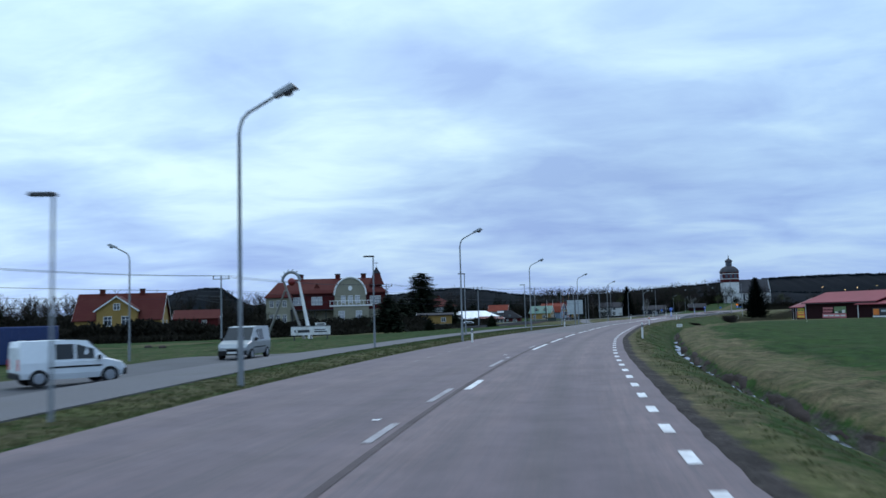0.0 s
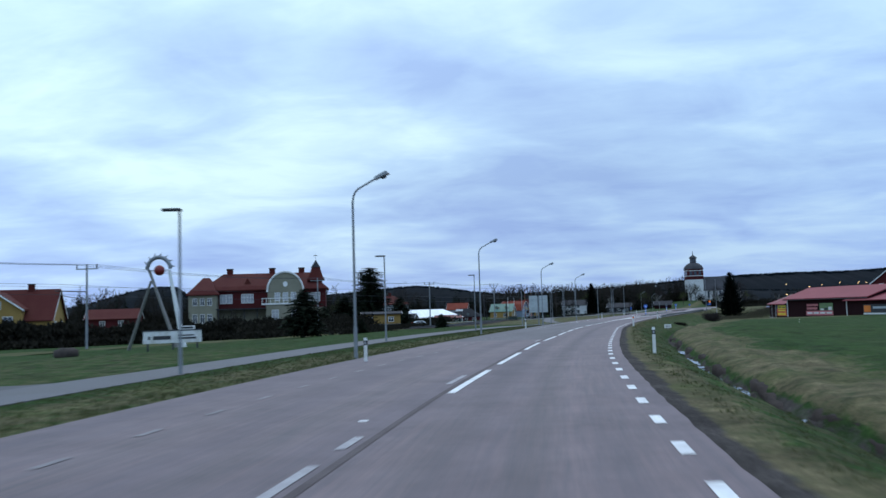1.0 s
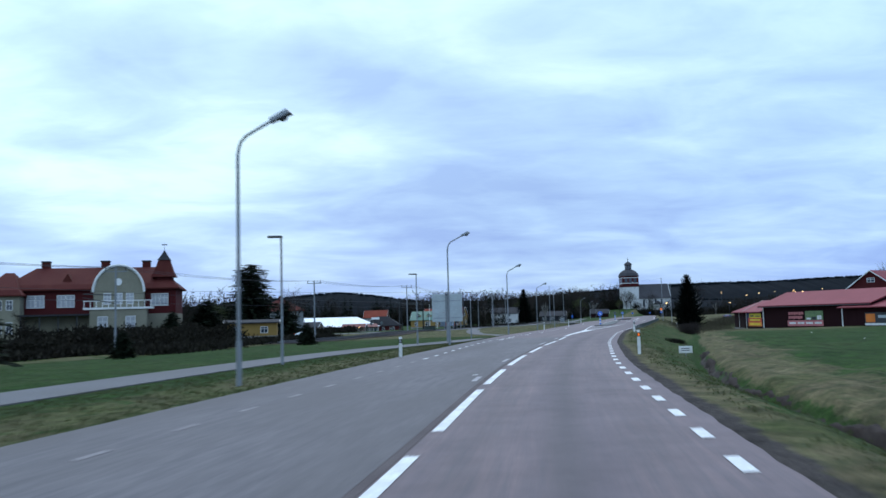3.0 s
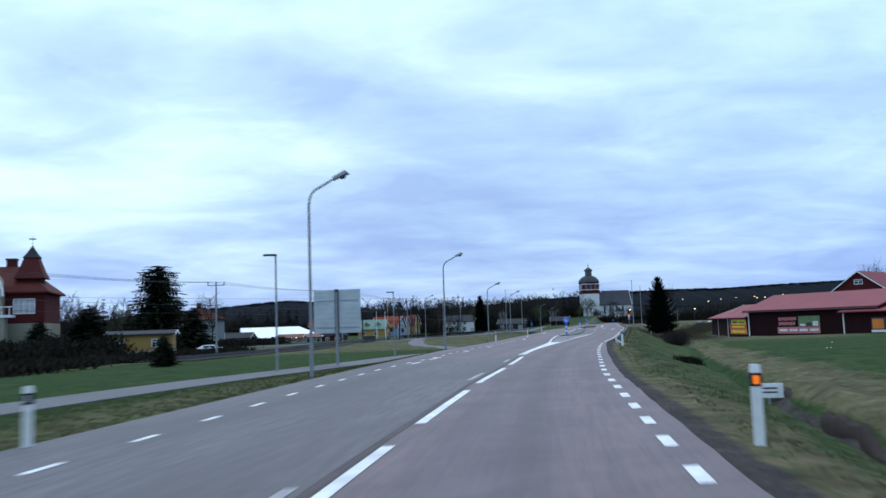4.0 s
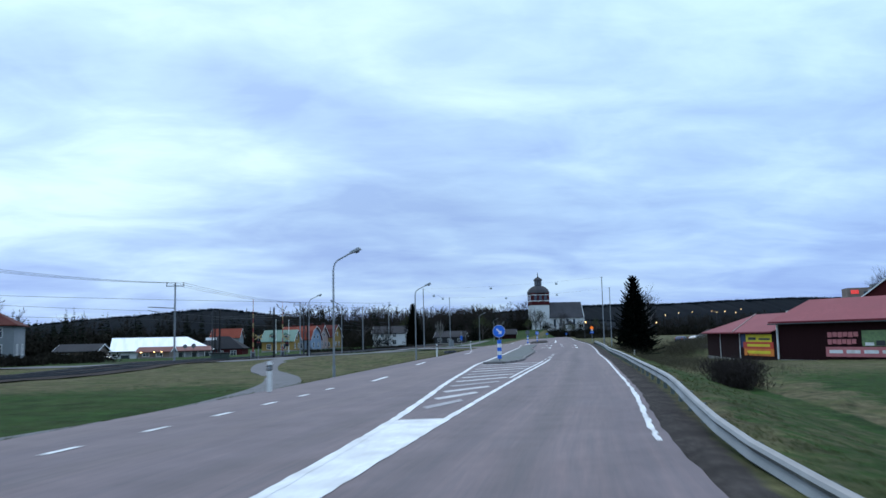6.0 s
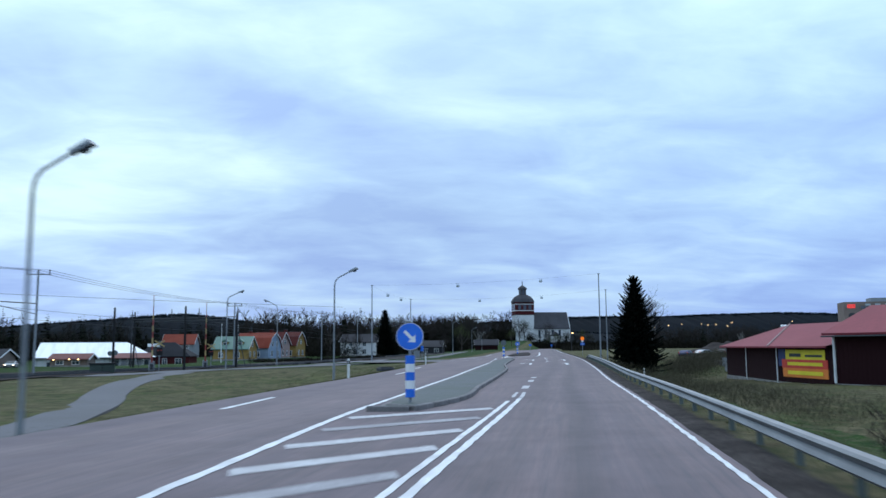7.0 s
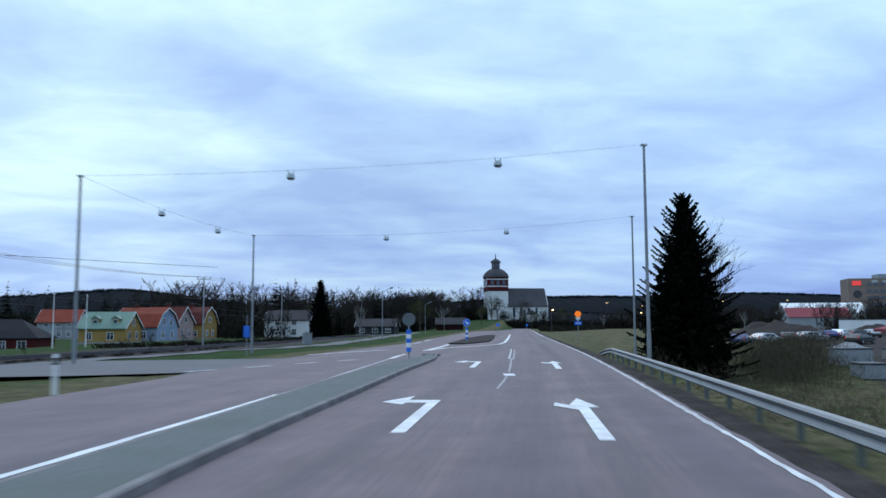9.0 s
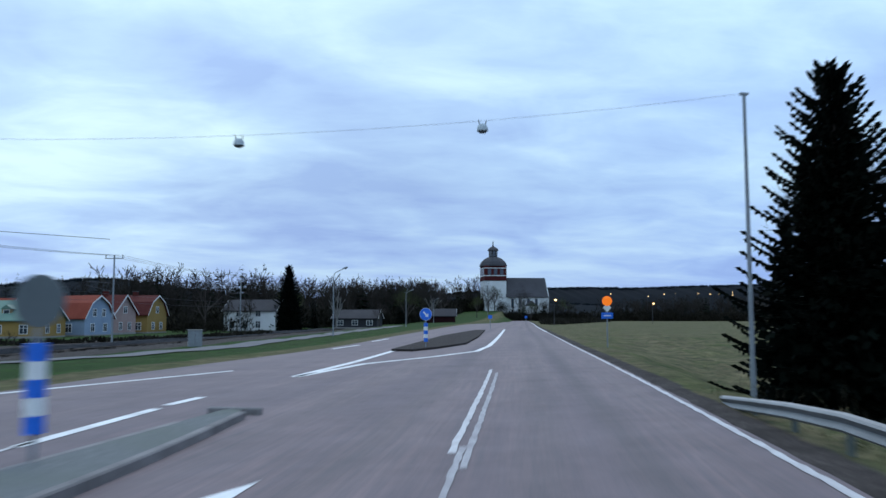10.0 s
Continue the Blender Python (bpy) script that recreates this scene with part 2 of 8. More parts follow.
POST_STEEL = mat("dull_green_grey_post", (0.11, 0.13, 0.125), (0.075, 0.09, 0.085), 0.7, 9, 0.9, 0.05, metal=0.2)
DARK_STEEL = mat("dark_steel", (0.045, 0.048, 0.055), (0.03, 0.03, 0.035), 0.55, 10, 1.0, 0.05, metal=0.3)
WHITE_PLASTIC = mat("white_plastic", (0.72, 0.73, 0.74), (0.60, 0.60, 0.60), 0.5, 10, 1.5, 0.05, c3=(0.50, 0.49, 0.46))
BLACK = mat("black_rubber", (0.020, 0.020, 0.022), (0.012, 0.012, 0.013), 0.7, 14, 1, 0.1)
SIGN_BLUE = mat("blue_sign_sheeting", (0.005, 0.135, 0.64), (0.004, 0.11, 0.54), 0.4, 4, 0.8, 0.0)
SIGN_GREY = mat("sign_back_aluminium", (0.42, 0.47, 0.50), (0.34, 0.38, 0.41), 0.55, 3, 0.5, 0.05, metal=0.25)
DARK_SIGN = mat("dull_grey_sign_back", (0.12, 0.14, 0.15), (0.09, 0.105, 0.115), 0.7, 3, 0.5, 0.05)
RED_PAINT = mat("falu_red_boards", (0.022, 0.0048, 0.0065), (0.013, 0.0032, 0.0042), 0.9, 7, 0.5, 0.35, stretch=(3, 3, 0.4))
ROOF_RED = mat("red_sheet_roof", (0.225, 0.044, 0.056), (0.170, 0.033, 0.043), 0.72, 3, 0.25, 0.1, c3=(0.190, 0.046, 0.055), spec=0.15)
ROOF_TILE = mat("red_clay_tiles", (0.085, 0.0165, 0.0140), (0.054, 0.0105, 0.0100), 0.85, 5, 0.4, 0.4, c3=(0.0825, 0.0220, 0.0176))
ROOF_ORANGE = mat("orange_clay_tiles", (0.215, 0.046, 0.027), (0.150, 0.031, 0.020), 0.85, 4, 0.4, 0.3)
ROOF_GREEN = mat("green_sheet_roof", (0.0960, 0.1760, 0.1360), (0.0720, 0.1440, 0.1120), 0.6, 3, 0.3, 0.1)
ROOF_DARK = mat("dark_shingle_roof", (0.040, 0.040, 0.046), (0.025, 0.025, 0.030), 0.85, 4, 0.3, 0.3)
ROOF_CHURCH = mat("church_shingle_roof", (0.075, 0.072, 0.080), (0.050, 0.048, 0.055), 0.85, 2, 0.2, 0.3)
WALL_WHITE = mat("white_render", (0.66, 0.67, 0.68), (0.56, 0.57, 0.58), 0.85, 3, 0.2, 0.1)
WALL_CREAM = mat("cream_render", (0.25, 0.24, 0.185), (0.20, 0.19, 0.15), 0.85, 3, 0.3, 0.1)
WALL_YELLOW = mat("yellow_boards", (0.320, 0.205, 0.068), (0.255, 0.165, 0.055), 0.8, 4, 0.4, 0.15)
WALL_BLUE = mat("grey_blue_boards", (0.25, 0.32, 0.42), (0.20, 0.26, 0.35), 0.8, 4, 0.4, 0.15)
WALL_PINK = mat("weathered_pink_render", (0.36, 0.26, 0.24), (0.28, 0.2, 0.19), 0.85, 4, 0.4, 0.15)
WALL_RED = mat("dark_red_boards", (0.0770, 0.0126, 0.0140), (0.0525, 0.0084, 0.0098), 0.85, 5, 0.4, 0.2)
WALL_GREY = mat("grey_render", (0.26, 0.28, 0.30), (0.2, 0.22, 0.24), 0.85, 3, 0.3, 0.1)
WALL_PORCH = mat("faded_red_brown_sheet", (0.20, 0.085, 0.075), (0.14, 0.06, 0.055), 0.8, 3, 0.4, 0.1)
ROOF_SLATE = mat("black_roof_felt", (0.016, 0.018, 0.023), (0.010, 0.011, 0.015), 0.85, 4, 0.3, 0.2)
WALL_BROWN = mat("brown_brick_block", (0.21, 0.165, 0.140), (0.16, 0.125, 0.11), 0.85, 3, 0.3, 0.1)
TRIM = mat("white_trim", (0.72, 0.73, 0.74), (0.62, 0.63, 0.64), 0.6, 5, 0.8, 0.05)
PANE = pane_mat("window_glass", (0.035, 0.045, 0.060))
CAR_PANE = mat("dark_car_glass", (0.018, 0.022, 0.026), (0.014, 0.017, 0.02), 0.15, 2, 0.5, 0.0, spec=0.35)
PANE_LIT = pane_mat("pale_curtained_window", (0.36, 0.38, 0.42), 0.3)
BARK = mat("bark", (0.075, 0.062, 0.055), (0.04, 0.034, 0.03), 0.95, 9, 1.2, 0.5)
BIRCH = mat("birch_bark", (0.24, 0.23, 0.22), (0.12, 0.115, 0.11), 0.9, 7, 1.0, 0.3)
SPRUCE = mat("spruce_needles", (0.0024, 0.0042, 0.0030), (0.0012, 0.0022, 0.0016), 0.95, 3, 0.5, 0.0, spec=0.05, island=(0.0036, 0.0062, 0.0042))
PINE = mat("pine_needles", (0.011, 0.016, 0.010), (0.005, 0.008, 0.006), 0.95, 3, 0.5, 0.0, spec=0.05, island=(0.016, 0.022, 0.013))
BRUSH = mat("dry_brown_brush", (0.080, 0.064, 0.047), (0.044, 0.036, 0.028), 0.95, 4, 0.4, 0.0, spec=0.05, island=(0.070, 0.066, 0.040))
TWIG = mat("bare_twigs", (0.040, 0.032, 0.029), (0.022, 0.018, 0.018), 0.95, 4, 0.6, 0.0, spec=0.05)
BUDS = mat("budding_leaves", (0.072, 0.082, 0.030), (0.045, 0.052, 0.024), 0.95, 3, 0.4, 0.0, spec=0.1)
HEDGE = mat("bare_hedge", (0.017, 0.015, 0.012), (0.008, 0.008, 0.007), 0.95, 3, 0.4, 0.3, spec=0.05, island=(0.024, 0.021, 0.015))
WOODS = mat("far_bare_trees", (0.038, 0.032, 0.028), (0.020, 0.017, 0.016), 0.95, 0.25, 0.03, 0.0, c3=(0.040, 0.032, 0.026), world_space=True, spec=0.02, island=(0.030, 0.027, 0.024))
FIRS = mat("far_firs", (0.012, 0.017, 0.011), (0.006, 0.009, 0.008), 0.95, 0.25, 0.03, 0.0, world_space=True, spec=0.02, island=(0.017, 0.021, 0.014))
# slope colour darkened for the canopy's own shadow, with the blue of distant air
HILL = mat("wooded_hill_self_shaded", (0.0062, 0.0096, 0.0135), (0.0028, 0.0044, 0.0068), 0.95, 0.14, 0.015, 0.0, c3=(0.0054, 0.0080, 0.0108), world_space=True, spec=0.02)
# upright crowns coloured about twice as light, as they catch less sky light
HILL_TREES = mat("hill_tree_crowns_brightened", (0.012, 0.017, 0.021), (0.006, 0.009, 0.012), 0.95, 0.08, 0.01, 0.0, world_space=True, spec=0.02)
CAR_WHITE = mat("white_car_paint", (0.66, 0.70, 0.74), (0.60, 0.64, 0.68), 0.3, 2, 0.5, 0.0, spec=0.6)
CAR_SILVER = mat("silver_car_paint", (0.34, 0.36, 0.38), (0.28, 0.30, 0.32), 0.35, 2, 0.5, 0.0, metal=0.4)
YELLOW_BOARD = mat("yellow_banner", (0.75, 0.62, 0.02), (0.65, 0.54, 0.02), 0.6, 3, 0.5, 0.0)
RED_BOARD = mat("red_banner", (0.60, 0.045, 0.02), (0.50, 0.035, 0.02), 0.6, 3, 0.5, 0.0)
ORANGE_BOARD = mat("orange_banner", (0.72, 0.20, 0.02), (0.62, 0.16, 0.02), 0.6, 3, 0.5, 0.0)
PINK_BOARD = mat("pink_banner", (0.50, 0.16, 0.17), (0.40, 0.12, 0.13), 0.6, 3, 0.5, 0.0)
GREEN_BOARD = mat("green_banner_picture", (0.16, 0.26, 0.10), (0.08, 0.12, 0.06), 0.6, 3, 0.7, 0.0)
BLUE_TARP = mat("blue_container_paint", (0.010, 0.030, 0.13), (0.008, 0.024, 0.10), 0.6, 3, 0.5, 0.1)
LAMP_WARM = lamp_mat("sodium_lamp_glow", (1.0, 0.62, 0.25), 6.0)
LAMP_WHITE = lamp_mat("headlamp_glow", (1.0, 0.82, 0.55), 9.0)
SIGN_ORANGE = lamp_mat("orange_light_and_reflector_glow", (1.0, 0.20, 0.01), 0.55)
BOULDER = mat("grey_brown_boulder", (0.060, 0.048, 0.043), (0.028, 0.023, 0.022), 0.95, 5, 1.0, 0.5)
SIGN_RED_LIT = lamp_mat("lit_red_sign", (1.0, 0.06, 0.05), 0.35)
BOOM_RED = mat("faded_red_boom_paint", (0.30, 0.035, 0.03), (0.22, 0.03, 0.025), 0.6, 5, 0.8, 0.05)
BOOM_YELLOW = mat("faded_yellow_boom_paint", (0.42, 0.30, 0.12), (0.34, 0.25, 0.10), 0.6, 5, 0.8, 0.05)
GREEN_BOX = mat("dull_green_box_paint", (0.055, 0.075, 0.068), (0.04, 0.055, 0.05), 0.7, 4, 0.6, 0.1)
HEAP_PALE = mat("pale_crushed_concrete", (0.30, 0.31, 0.33), (0.17, 0.17, 0.18), 0.95, 3, 0.6, 0.8, spec=0.1)
GLOBE_RED = mat("red_globe", (0.20, 0.012, 0.014), (0.14, 0.01, 0.012), 0.5, 4, 0.8, 0.1)


def land_material():
    """Grass, dry verge and gravel, mixed by two ground-cover weights with ragged borders."""
    m = bpy.data.materials.new("land")
    m.use_nodes = True
    n, l = m.node_tree.nodes, m.node_tree.links
    bsdf = n["Principled BSDF"]
    pos = n.new("ShaderNodeNewGeometry").outputs["Position"]

    def tex(scale, detail=6, rough=0.65):
        t = n.new("ShaderNodeTexNoise")
        t.inputs["Scale"].default_value, t.inputs["Detail"].default_value, t.inputs["Roughness"].default_value = scale, detail, rough
        l.new(pos, t.inputs["Vector"])
        return t.outputs["Fac"]

    def span(v, a, b, c=0.0, d=1.0):
        r = n.new("ShaderNodeMapRange")
        l.new(v, r.inputs["Value"])
        for k, q in zip(("From Min", "From Max", "To Min", "To Max"), (a, b, c, d)):
            r.inputs[k].default_value = q
        return r.outputs[0]

    def mix(f, a, b):
        x = n.new("ShaderNodeMix")
        x.data_type = "RGBA"
        l.new(f, x.inputs[0])
        for i, v in ((6, a), (7, b)):
            if isinstance(v, tuple):
                x.inputs[i].default_value = (*v, 1)
            else:
                l.new(v, x.inputs[i])
        return x.outputs[2]

    def math_(op, a, b):
        x = n.new("ShaderNodeMath")
        x.operation = op
        for i, v in enumerate((a, b)):
            if isinstance(v, float):
                x.inputs[i].default_value = v
            else:
                l.new(v, x.inputs[i])
        return x.outputs[0]

    fine, mid, big, huge = tex(11.0), tex(1.6), tex(0.22), tex(0.035)
    green = mix(span(fine, 0.35, 0.65), (0.017, 0.040, 0.009), (0.028, 0.063, 0.013))
    green = mix(span(mid, 0.42, 0.66, 0.0, 0.75), green, (0.014, 0.026, 0.009))
    green = mix(span(big, 0.48, 0.66, 0.0, 0.7), green, (0.037, 0.049, 0.017))
    green = mix(span(huge, 0.5, 0.7, 0.0, 0.5), green, (0.036, 0.055, 0.014))
    dry = mix(span(fine, 0.3, 0.7), (0.072, 0.060, 0.034), (0.158, 0.130, 0.074))
    dry = mix(span(mid, 0.42, 0.66, 0.0, 0.8), dry, (0.034, 0.046, 0.018))
    dry = mix(span(big, 0.48, 0.68, 0.0, 0.7), dry, (0.048, 0.066, 0.018))
    stone = mix(span(fine, 0.3, 0.7), (0.026, 0.022, 0.021), (0.080, 0.068, 0.064))
    stone = mix(span(mid, 0.45, 0.7, 0.0, 0.6), stone, (0.030, 0.027, 0.024))

    def weight(name, amount):
        a = n.new("ShaderNodeAttribute")
        a.attribute_name = name
        j = math_("ADD", a.outputs["Fac"], math_("MULTIPLY", math_("SUBTRACT", mid, 0.5), amount))
        j = math_("ADD", j, math_("MULTIPLY", math_("SUBTRACT", fine, 0.5), 0.5))
        return span(j, 0.38, 0.62)

    col = mix(weight("dry", 1.5), green, dry)
    col = mix(weight("stony", 0.9), col, stone)
    clump, blade = tex(0.75, 8, 0.7), tex(4.0, 8, 0.75)
    shade = math_("MULTIPLY", span(clump, 0.3, 0.7, 0.5, 1.45), span(blade, 0.3, 0.7, 0.7, 1.28))
    tint = n.new("ShaderNodeVectorMath")
    tint.operation = "SCALE"
    l.new(col, tint.inputs[0])
    l.new(shade, tint.inputs["Scale"])
    l.new(tint.outputs[0], bsdf.inputs["Base Color"])
    bsdf.inputs["Roughness"].default_value = 0.95
    bsdf.inputs["Specular IOR Level"].default_value = 0.06
    b = n.new("ShaderNodeBump")
    b.inputs["Strength"].default_value, b.inputs["Distance"].default_value = 0.9, 0.06
    l.new(math_("ADD", fine, mid), b.inputs["Height"])
    l.new(b.outputs[0], bsdf.inputs["Normal"])
    return m


LAND = land_material()

# ---- mesh helpers ----
class Geo:
    """Collects points and faces of one mesh."""

    def __init__(self):
        self.v, self.f, self.m, self.uv = [], [], [], None

    def add(self, pts, faces, mi=0, M=None):
        o = len(self.v)
        self.v += [tuple(M @ Vector(p)) if M else tuple(p) for p in pts]
        self.f += [tuple(i + o for i in f) for f in faces]
        self.m += [mi] * len(faces)
        return self

    def box(self, x0, x1, y0, y1, z0, z1, mi=0, M=None):
        p = [(x, y, z) for z in (z0, z1) for y in (y0, y1) for x in (x0, x1)]
        return self.add(p, [(0, 2, 3, 1), (4, 5, 7, 6), (0, 1, 5, 4), (2, 6, 7, 3), (0, 4, 6, 2), (1, 3, 7, 5)], mi, M)

    def cbox(self, x0, x1, y0, y1, z0, z1, c=0.03, mi=0, M=None):
        """A box with chamfered upright and top edges."""
        def ring(i, z):
            a, b, d, e = x0 + i, x1 - i, y0 + i, y1 - i
            k = c
            return [(a + k, d, z), (b - k, d, z), (b, d + k, z), (b, e - k, z), (b - k, e, z), (a + k, e, z), (a, e - k, z), (a, d + k, z)]
        p = ring(0, z0) + ring(0, z1 - c) + ring(c * 0.8, z1)
        f = [tuple(range(7, -1, -1)), tuple(range(16, 24))]
        for r in (0, 8):
            f += [(r + i, r + (i + 1) % 8, r + 8 + (i + 1) % 8, r + 8 + i) for i in range(8)]
        return self.add(p, f, mi, M)

    def tube(self, p0, p1, r0, r1=None, n=8, mi=0, M=None, caps=True):
        p0, p1 = Vector(p0), Vector(p1)
        r1 = r0 if r1 is None else r1
        d = (p1 - p0).normalized()
        a = d.orthogonal().normalized()
        b = d.cross(a)
        p = []
        for q, r in ((p0, r0), (p1, r1)):
            p += [q + r * (math.cos(t) * a + math.sin(t) * b) for t in [math.tau * i / n for i in range(n)]]
        f = [(i, (i + 1) % n, n + (i + 1) % n, n + i) for i in range(n)]
        if caps:
            f += [tuple(range(n - 1, -1, -1)), tuple(range(n, 2 * n))]
        return self.add(p, f, mi, M)

    def pipe(self, pts, r, n=8, mi=0, M=None):
        pts = [Vector(q) for q in pts]
        p, f, a = [], [], None
        for i, q in enumerate(pts):
            d = (pts[min(i + 1, len(pts) - 1)] - pts[max(i - 1, 0)]).normalized()
            a = d.orthogonal().normalized() if a is None else (a - d * a.dot(d)).normalized()
            b = d.cross(a)
            p += [q + r * (math.cos(t) * a + math.sin(t) * b) for t in [math.tau * k / n for k in range(n)]]
        for i in range(len(pts) - 1):
            f += [(i * n + k, i * n + (k + 1) % n, (i + 1) * n + (k + 1) % n, (i + 1) * n + k) for k in range(n)]
        f += [tuple(range(n - 1, -1, -1)), tuple(range((len(pts) - 1) * n, len(pts) * n))]
        return self.add(p, f, mi, M)

    def prism(self, prof, y0, y1, mi=0, M=None):
        """A profile of (x, z), counter-clockwise seen from -y, drawn out along y."""
        k = len(prof)
        p = [(x, y0, z) for x, z in prof] + [(x, y1, z) for x, z in prof]
        f = [tuple(range(k)), tuple(range(2 * k - 1, k - 1, -1))]
        f += [(i, k + i, k + (i + 1) % k, (i + 1) % k) for i in range(k)]
        return self.add(p, f, mi, M)

    def ball(self, c, r, n=10, mi=0, M=None, squash=1.0):
        p, f = [], []
        for j in range(n // 2 + 1):
            th = math.pi * j / (n // 2)
            for i in range(n):
                ph = math.tau * i / n
                p.append((c[0] + r * math.sin(th) * math.cos(ph), c[1] + r * math.sin(th) * math.sin(ph), c[2] + r * squash * math.cos(th)))
        for j in range(n // 2):
            for i in range(n):
                a, b = j * n + i, j * n + (i + 1) % n
                f.append((a, a + n, b + n, b))
        return self.add(p, f, mi, M)

    def mesh(self, name, mats, smooth=False):
        me = bpy.data.meshes.new(name)
        me.from_pydata(self.v, [], self.f)
        mats = mats if isinstance(mats, (list, tuple)) else [mats]
        for m in mats:
            me.materials.append(m)
        if len(mats) > 1:
            me.polygons.foreach_set("material_index", self.m)
        if self.uv:
            lay = me.uv_layers.new(name="UVMap")
            lay.data.foreach_set("uv", [c for lp in me.loops for c in self.uv[lp.vertex_index]])
        if smooth:
            me.polygons.foreach_set("use_smooth", [True] * len(me.polygons))
        me.update()
        return me


def part(name, geo, material, parent=None, label="", smooth=False, at=None):
    ob = new(name, geo.mesh(name, material, smooth) if isinstance(geo, Geo) else geo)
    if parent is not None:
        ob.parent = parent
    if at is not None:
        ob.matrix_basis = at
    if label:
        ob["label"] = label
    return ob


def thing(name, at, label, category, group=""):
    ob = new(name)
    ob.matrix_basis = at
    return tagged(ob, label, category, group)


def setting(name, geo, material, label="", smooth=False):
    ob = new(name, geo.mesh(name, material, smooth))
    return tagged(ob, label, "", "", "structure")


def smooth_curve(ys, xs):
    ys, xs = np.array(ys, float), np.array(xs, float)
    sl = np.gradient(xs, ys)

    def at(y):
        y = np.asarray(y, float)
        k = np.clip(np.searchsorted(ys, y) - 1, 0, len(ys) - 2)
        h = ys[k + 1] - ys[k]
        t = np.clip((y - ys[k]) / h, 0, 1)
        v = ((2 * t**3 - 3 * t**2 + 1) * xs[k] + (t**3 - 2 * t**2 + t) * h * sl[k] + (-2 * t**3 + 3 * t**2) * xs[k + 1] + (t**3 - t**2) * h * sl[k + 1])
        return v + np.minimum(y - ys[0], 0) * sl[0] + np.maximum(y - ys[-1], 0) * sl[-1]

    return at


# ---- the plan of the road: x of each line by y ----
edge_right = smooth_curve([-60, -20, 0, 20, 32, 43.5, 53, 61.2, 66, 72.7, 80, 91.9, 98.4, 105.2, 109.2, 113.8, 117.5, 121.5, 126.4, 135, 144, 152, 162, 173, 185, 200, 215, 230, 251, 295, 380, 440, 600],
                          [12.6, 13.0, 13.4, 14.2, 15.05, 16.0, 17.0, 18.0, 18.7, 19.75, 21.0, 23.05, 24.25, 25.7, 26.6, 27.65, 28.5, 29.5, 30.8, 33.1, 35.7, 38.2, 41.7, 45.3, 49.2, 53.9, 58.8, 63.6, 70.2, 83.1, 108, 126, 173])
centre_line = smooth_curve([-60, 0, 28, 39, 48, 55, 64, 73, 82, 91, 99, 105.6, 108, 114, 116.3, 123, 132, 140],
                           [9.0, 9.8, 10.9, 11.8, 12.7, 13.6, 14.85, 16.2, 17.8, 19.35, 20.85, 22.25, 22.8, 24.2, 24.75, 26.5, 28.75, 30.7])
lane_left = smooth_curve([-60, 0, 30, 60, 67, 80, 99, 108, 118, 127, 135, 143, 152, 165, 186, 200, 212, 236],
                         [5.6, 6.0, 7.4, 10.3, 11.6, 13.4, 17.0, 18.8, 20.7, 22.7, 25.0, 27.0, 29.8, 33.8, 38.9, 42.2, 45.6, 51.8])
asphalt_left = smooth_curve([-60, -20, 20, 28, 38, 47, 60, 73.6, 84, 95, 104, 115.5, 127, 137.5, 148.5, 157, 166, 181.5, 197, 206, 217, 226, 235, 241, 257.5, 268.5, 286.7, 318, 406, 600],
                            [3.6, 4.4, 5.0, 5.1, 5.7, 6.5, 8.1, 10.3, 12.3, 14.5, 16.4, 18.9, 21.5, 24.1, 26.9, 29.5, 32.2, 36.4, 40.6, 43.2, 46.1, 48.5, 51.0, 52.6, 56.6, 60.0, 66.4, 74.9, 99, 160])
path_near = smooth_curve([-60, 10, 28, 36, 50, 59, 73, 80, 92.5, 102, 113, 122, 130, 137.5, 145, 153.7, 160, 168, 178, 190, 203, 213, 219, 226, 234, 242],
                         [2.4, 2.6, 2.5, 2.5, 3.1, 4.0, 5.9, 7.0, 9.4, 11.4, 14.0, 16.9, 19.8, 22.3, 24.4, 26.8, 28.6, 30.6, 31.9, 32.6, 32.4, 31.2, 30.1, 29.7, 30.6, 31.6])


def path_far(y):
    return path_near(y) - 2.5 - 0.7 * np.clip((60 - np.asarray(y, float)) / 20, 0, 1)




def bumps(x, y, k):
    return np.sin(x * k + 1.3) * np.cos(y * k * 0.83 + 0.4) + 0.5 * np.sin(x * k * 2.3 + y * k * 1.7)


def lerp(v, pts):
    return np.interp(v, [p[0] for p in pts], [p[1] for p in pts])


# the lawn falls away from the road towards the level crossing
LAWN_FALL = [(-60, 0.0), (100, -0.01), (125, -0.09), (140, -0.24), (150, -0.37), (160, -0.56), (175, -0.88), (190, -1.14), (205, -1.33), (219, -1.40), (227, -1.0), (234, -0.5), (245, -0.32), (300, -0.28), (340, -0.15), (420, 0.0), (700, 0.0)]
FALL_WIDTH = [(130, 2.2), (145, 1.0), (185, 1.4), (200, 5.0), (225, 7.0), (238, 14.0), (262, 14.0), (300, 6.0), (700, 6.0)]
DITCH_AT = [(-60, 4.1), (105, 4.0), (130, 6.0), (160, 7.0), (700, 7.0)]


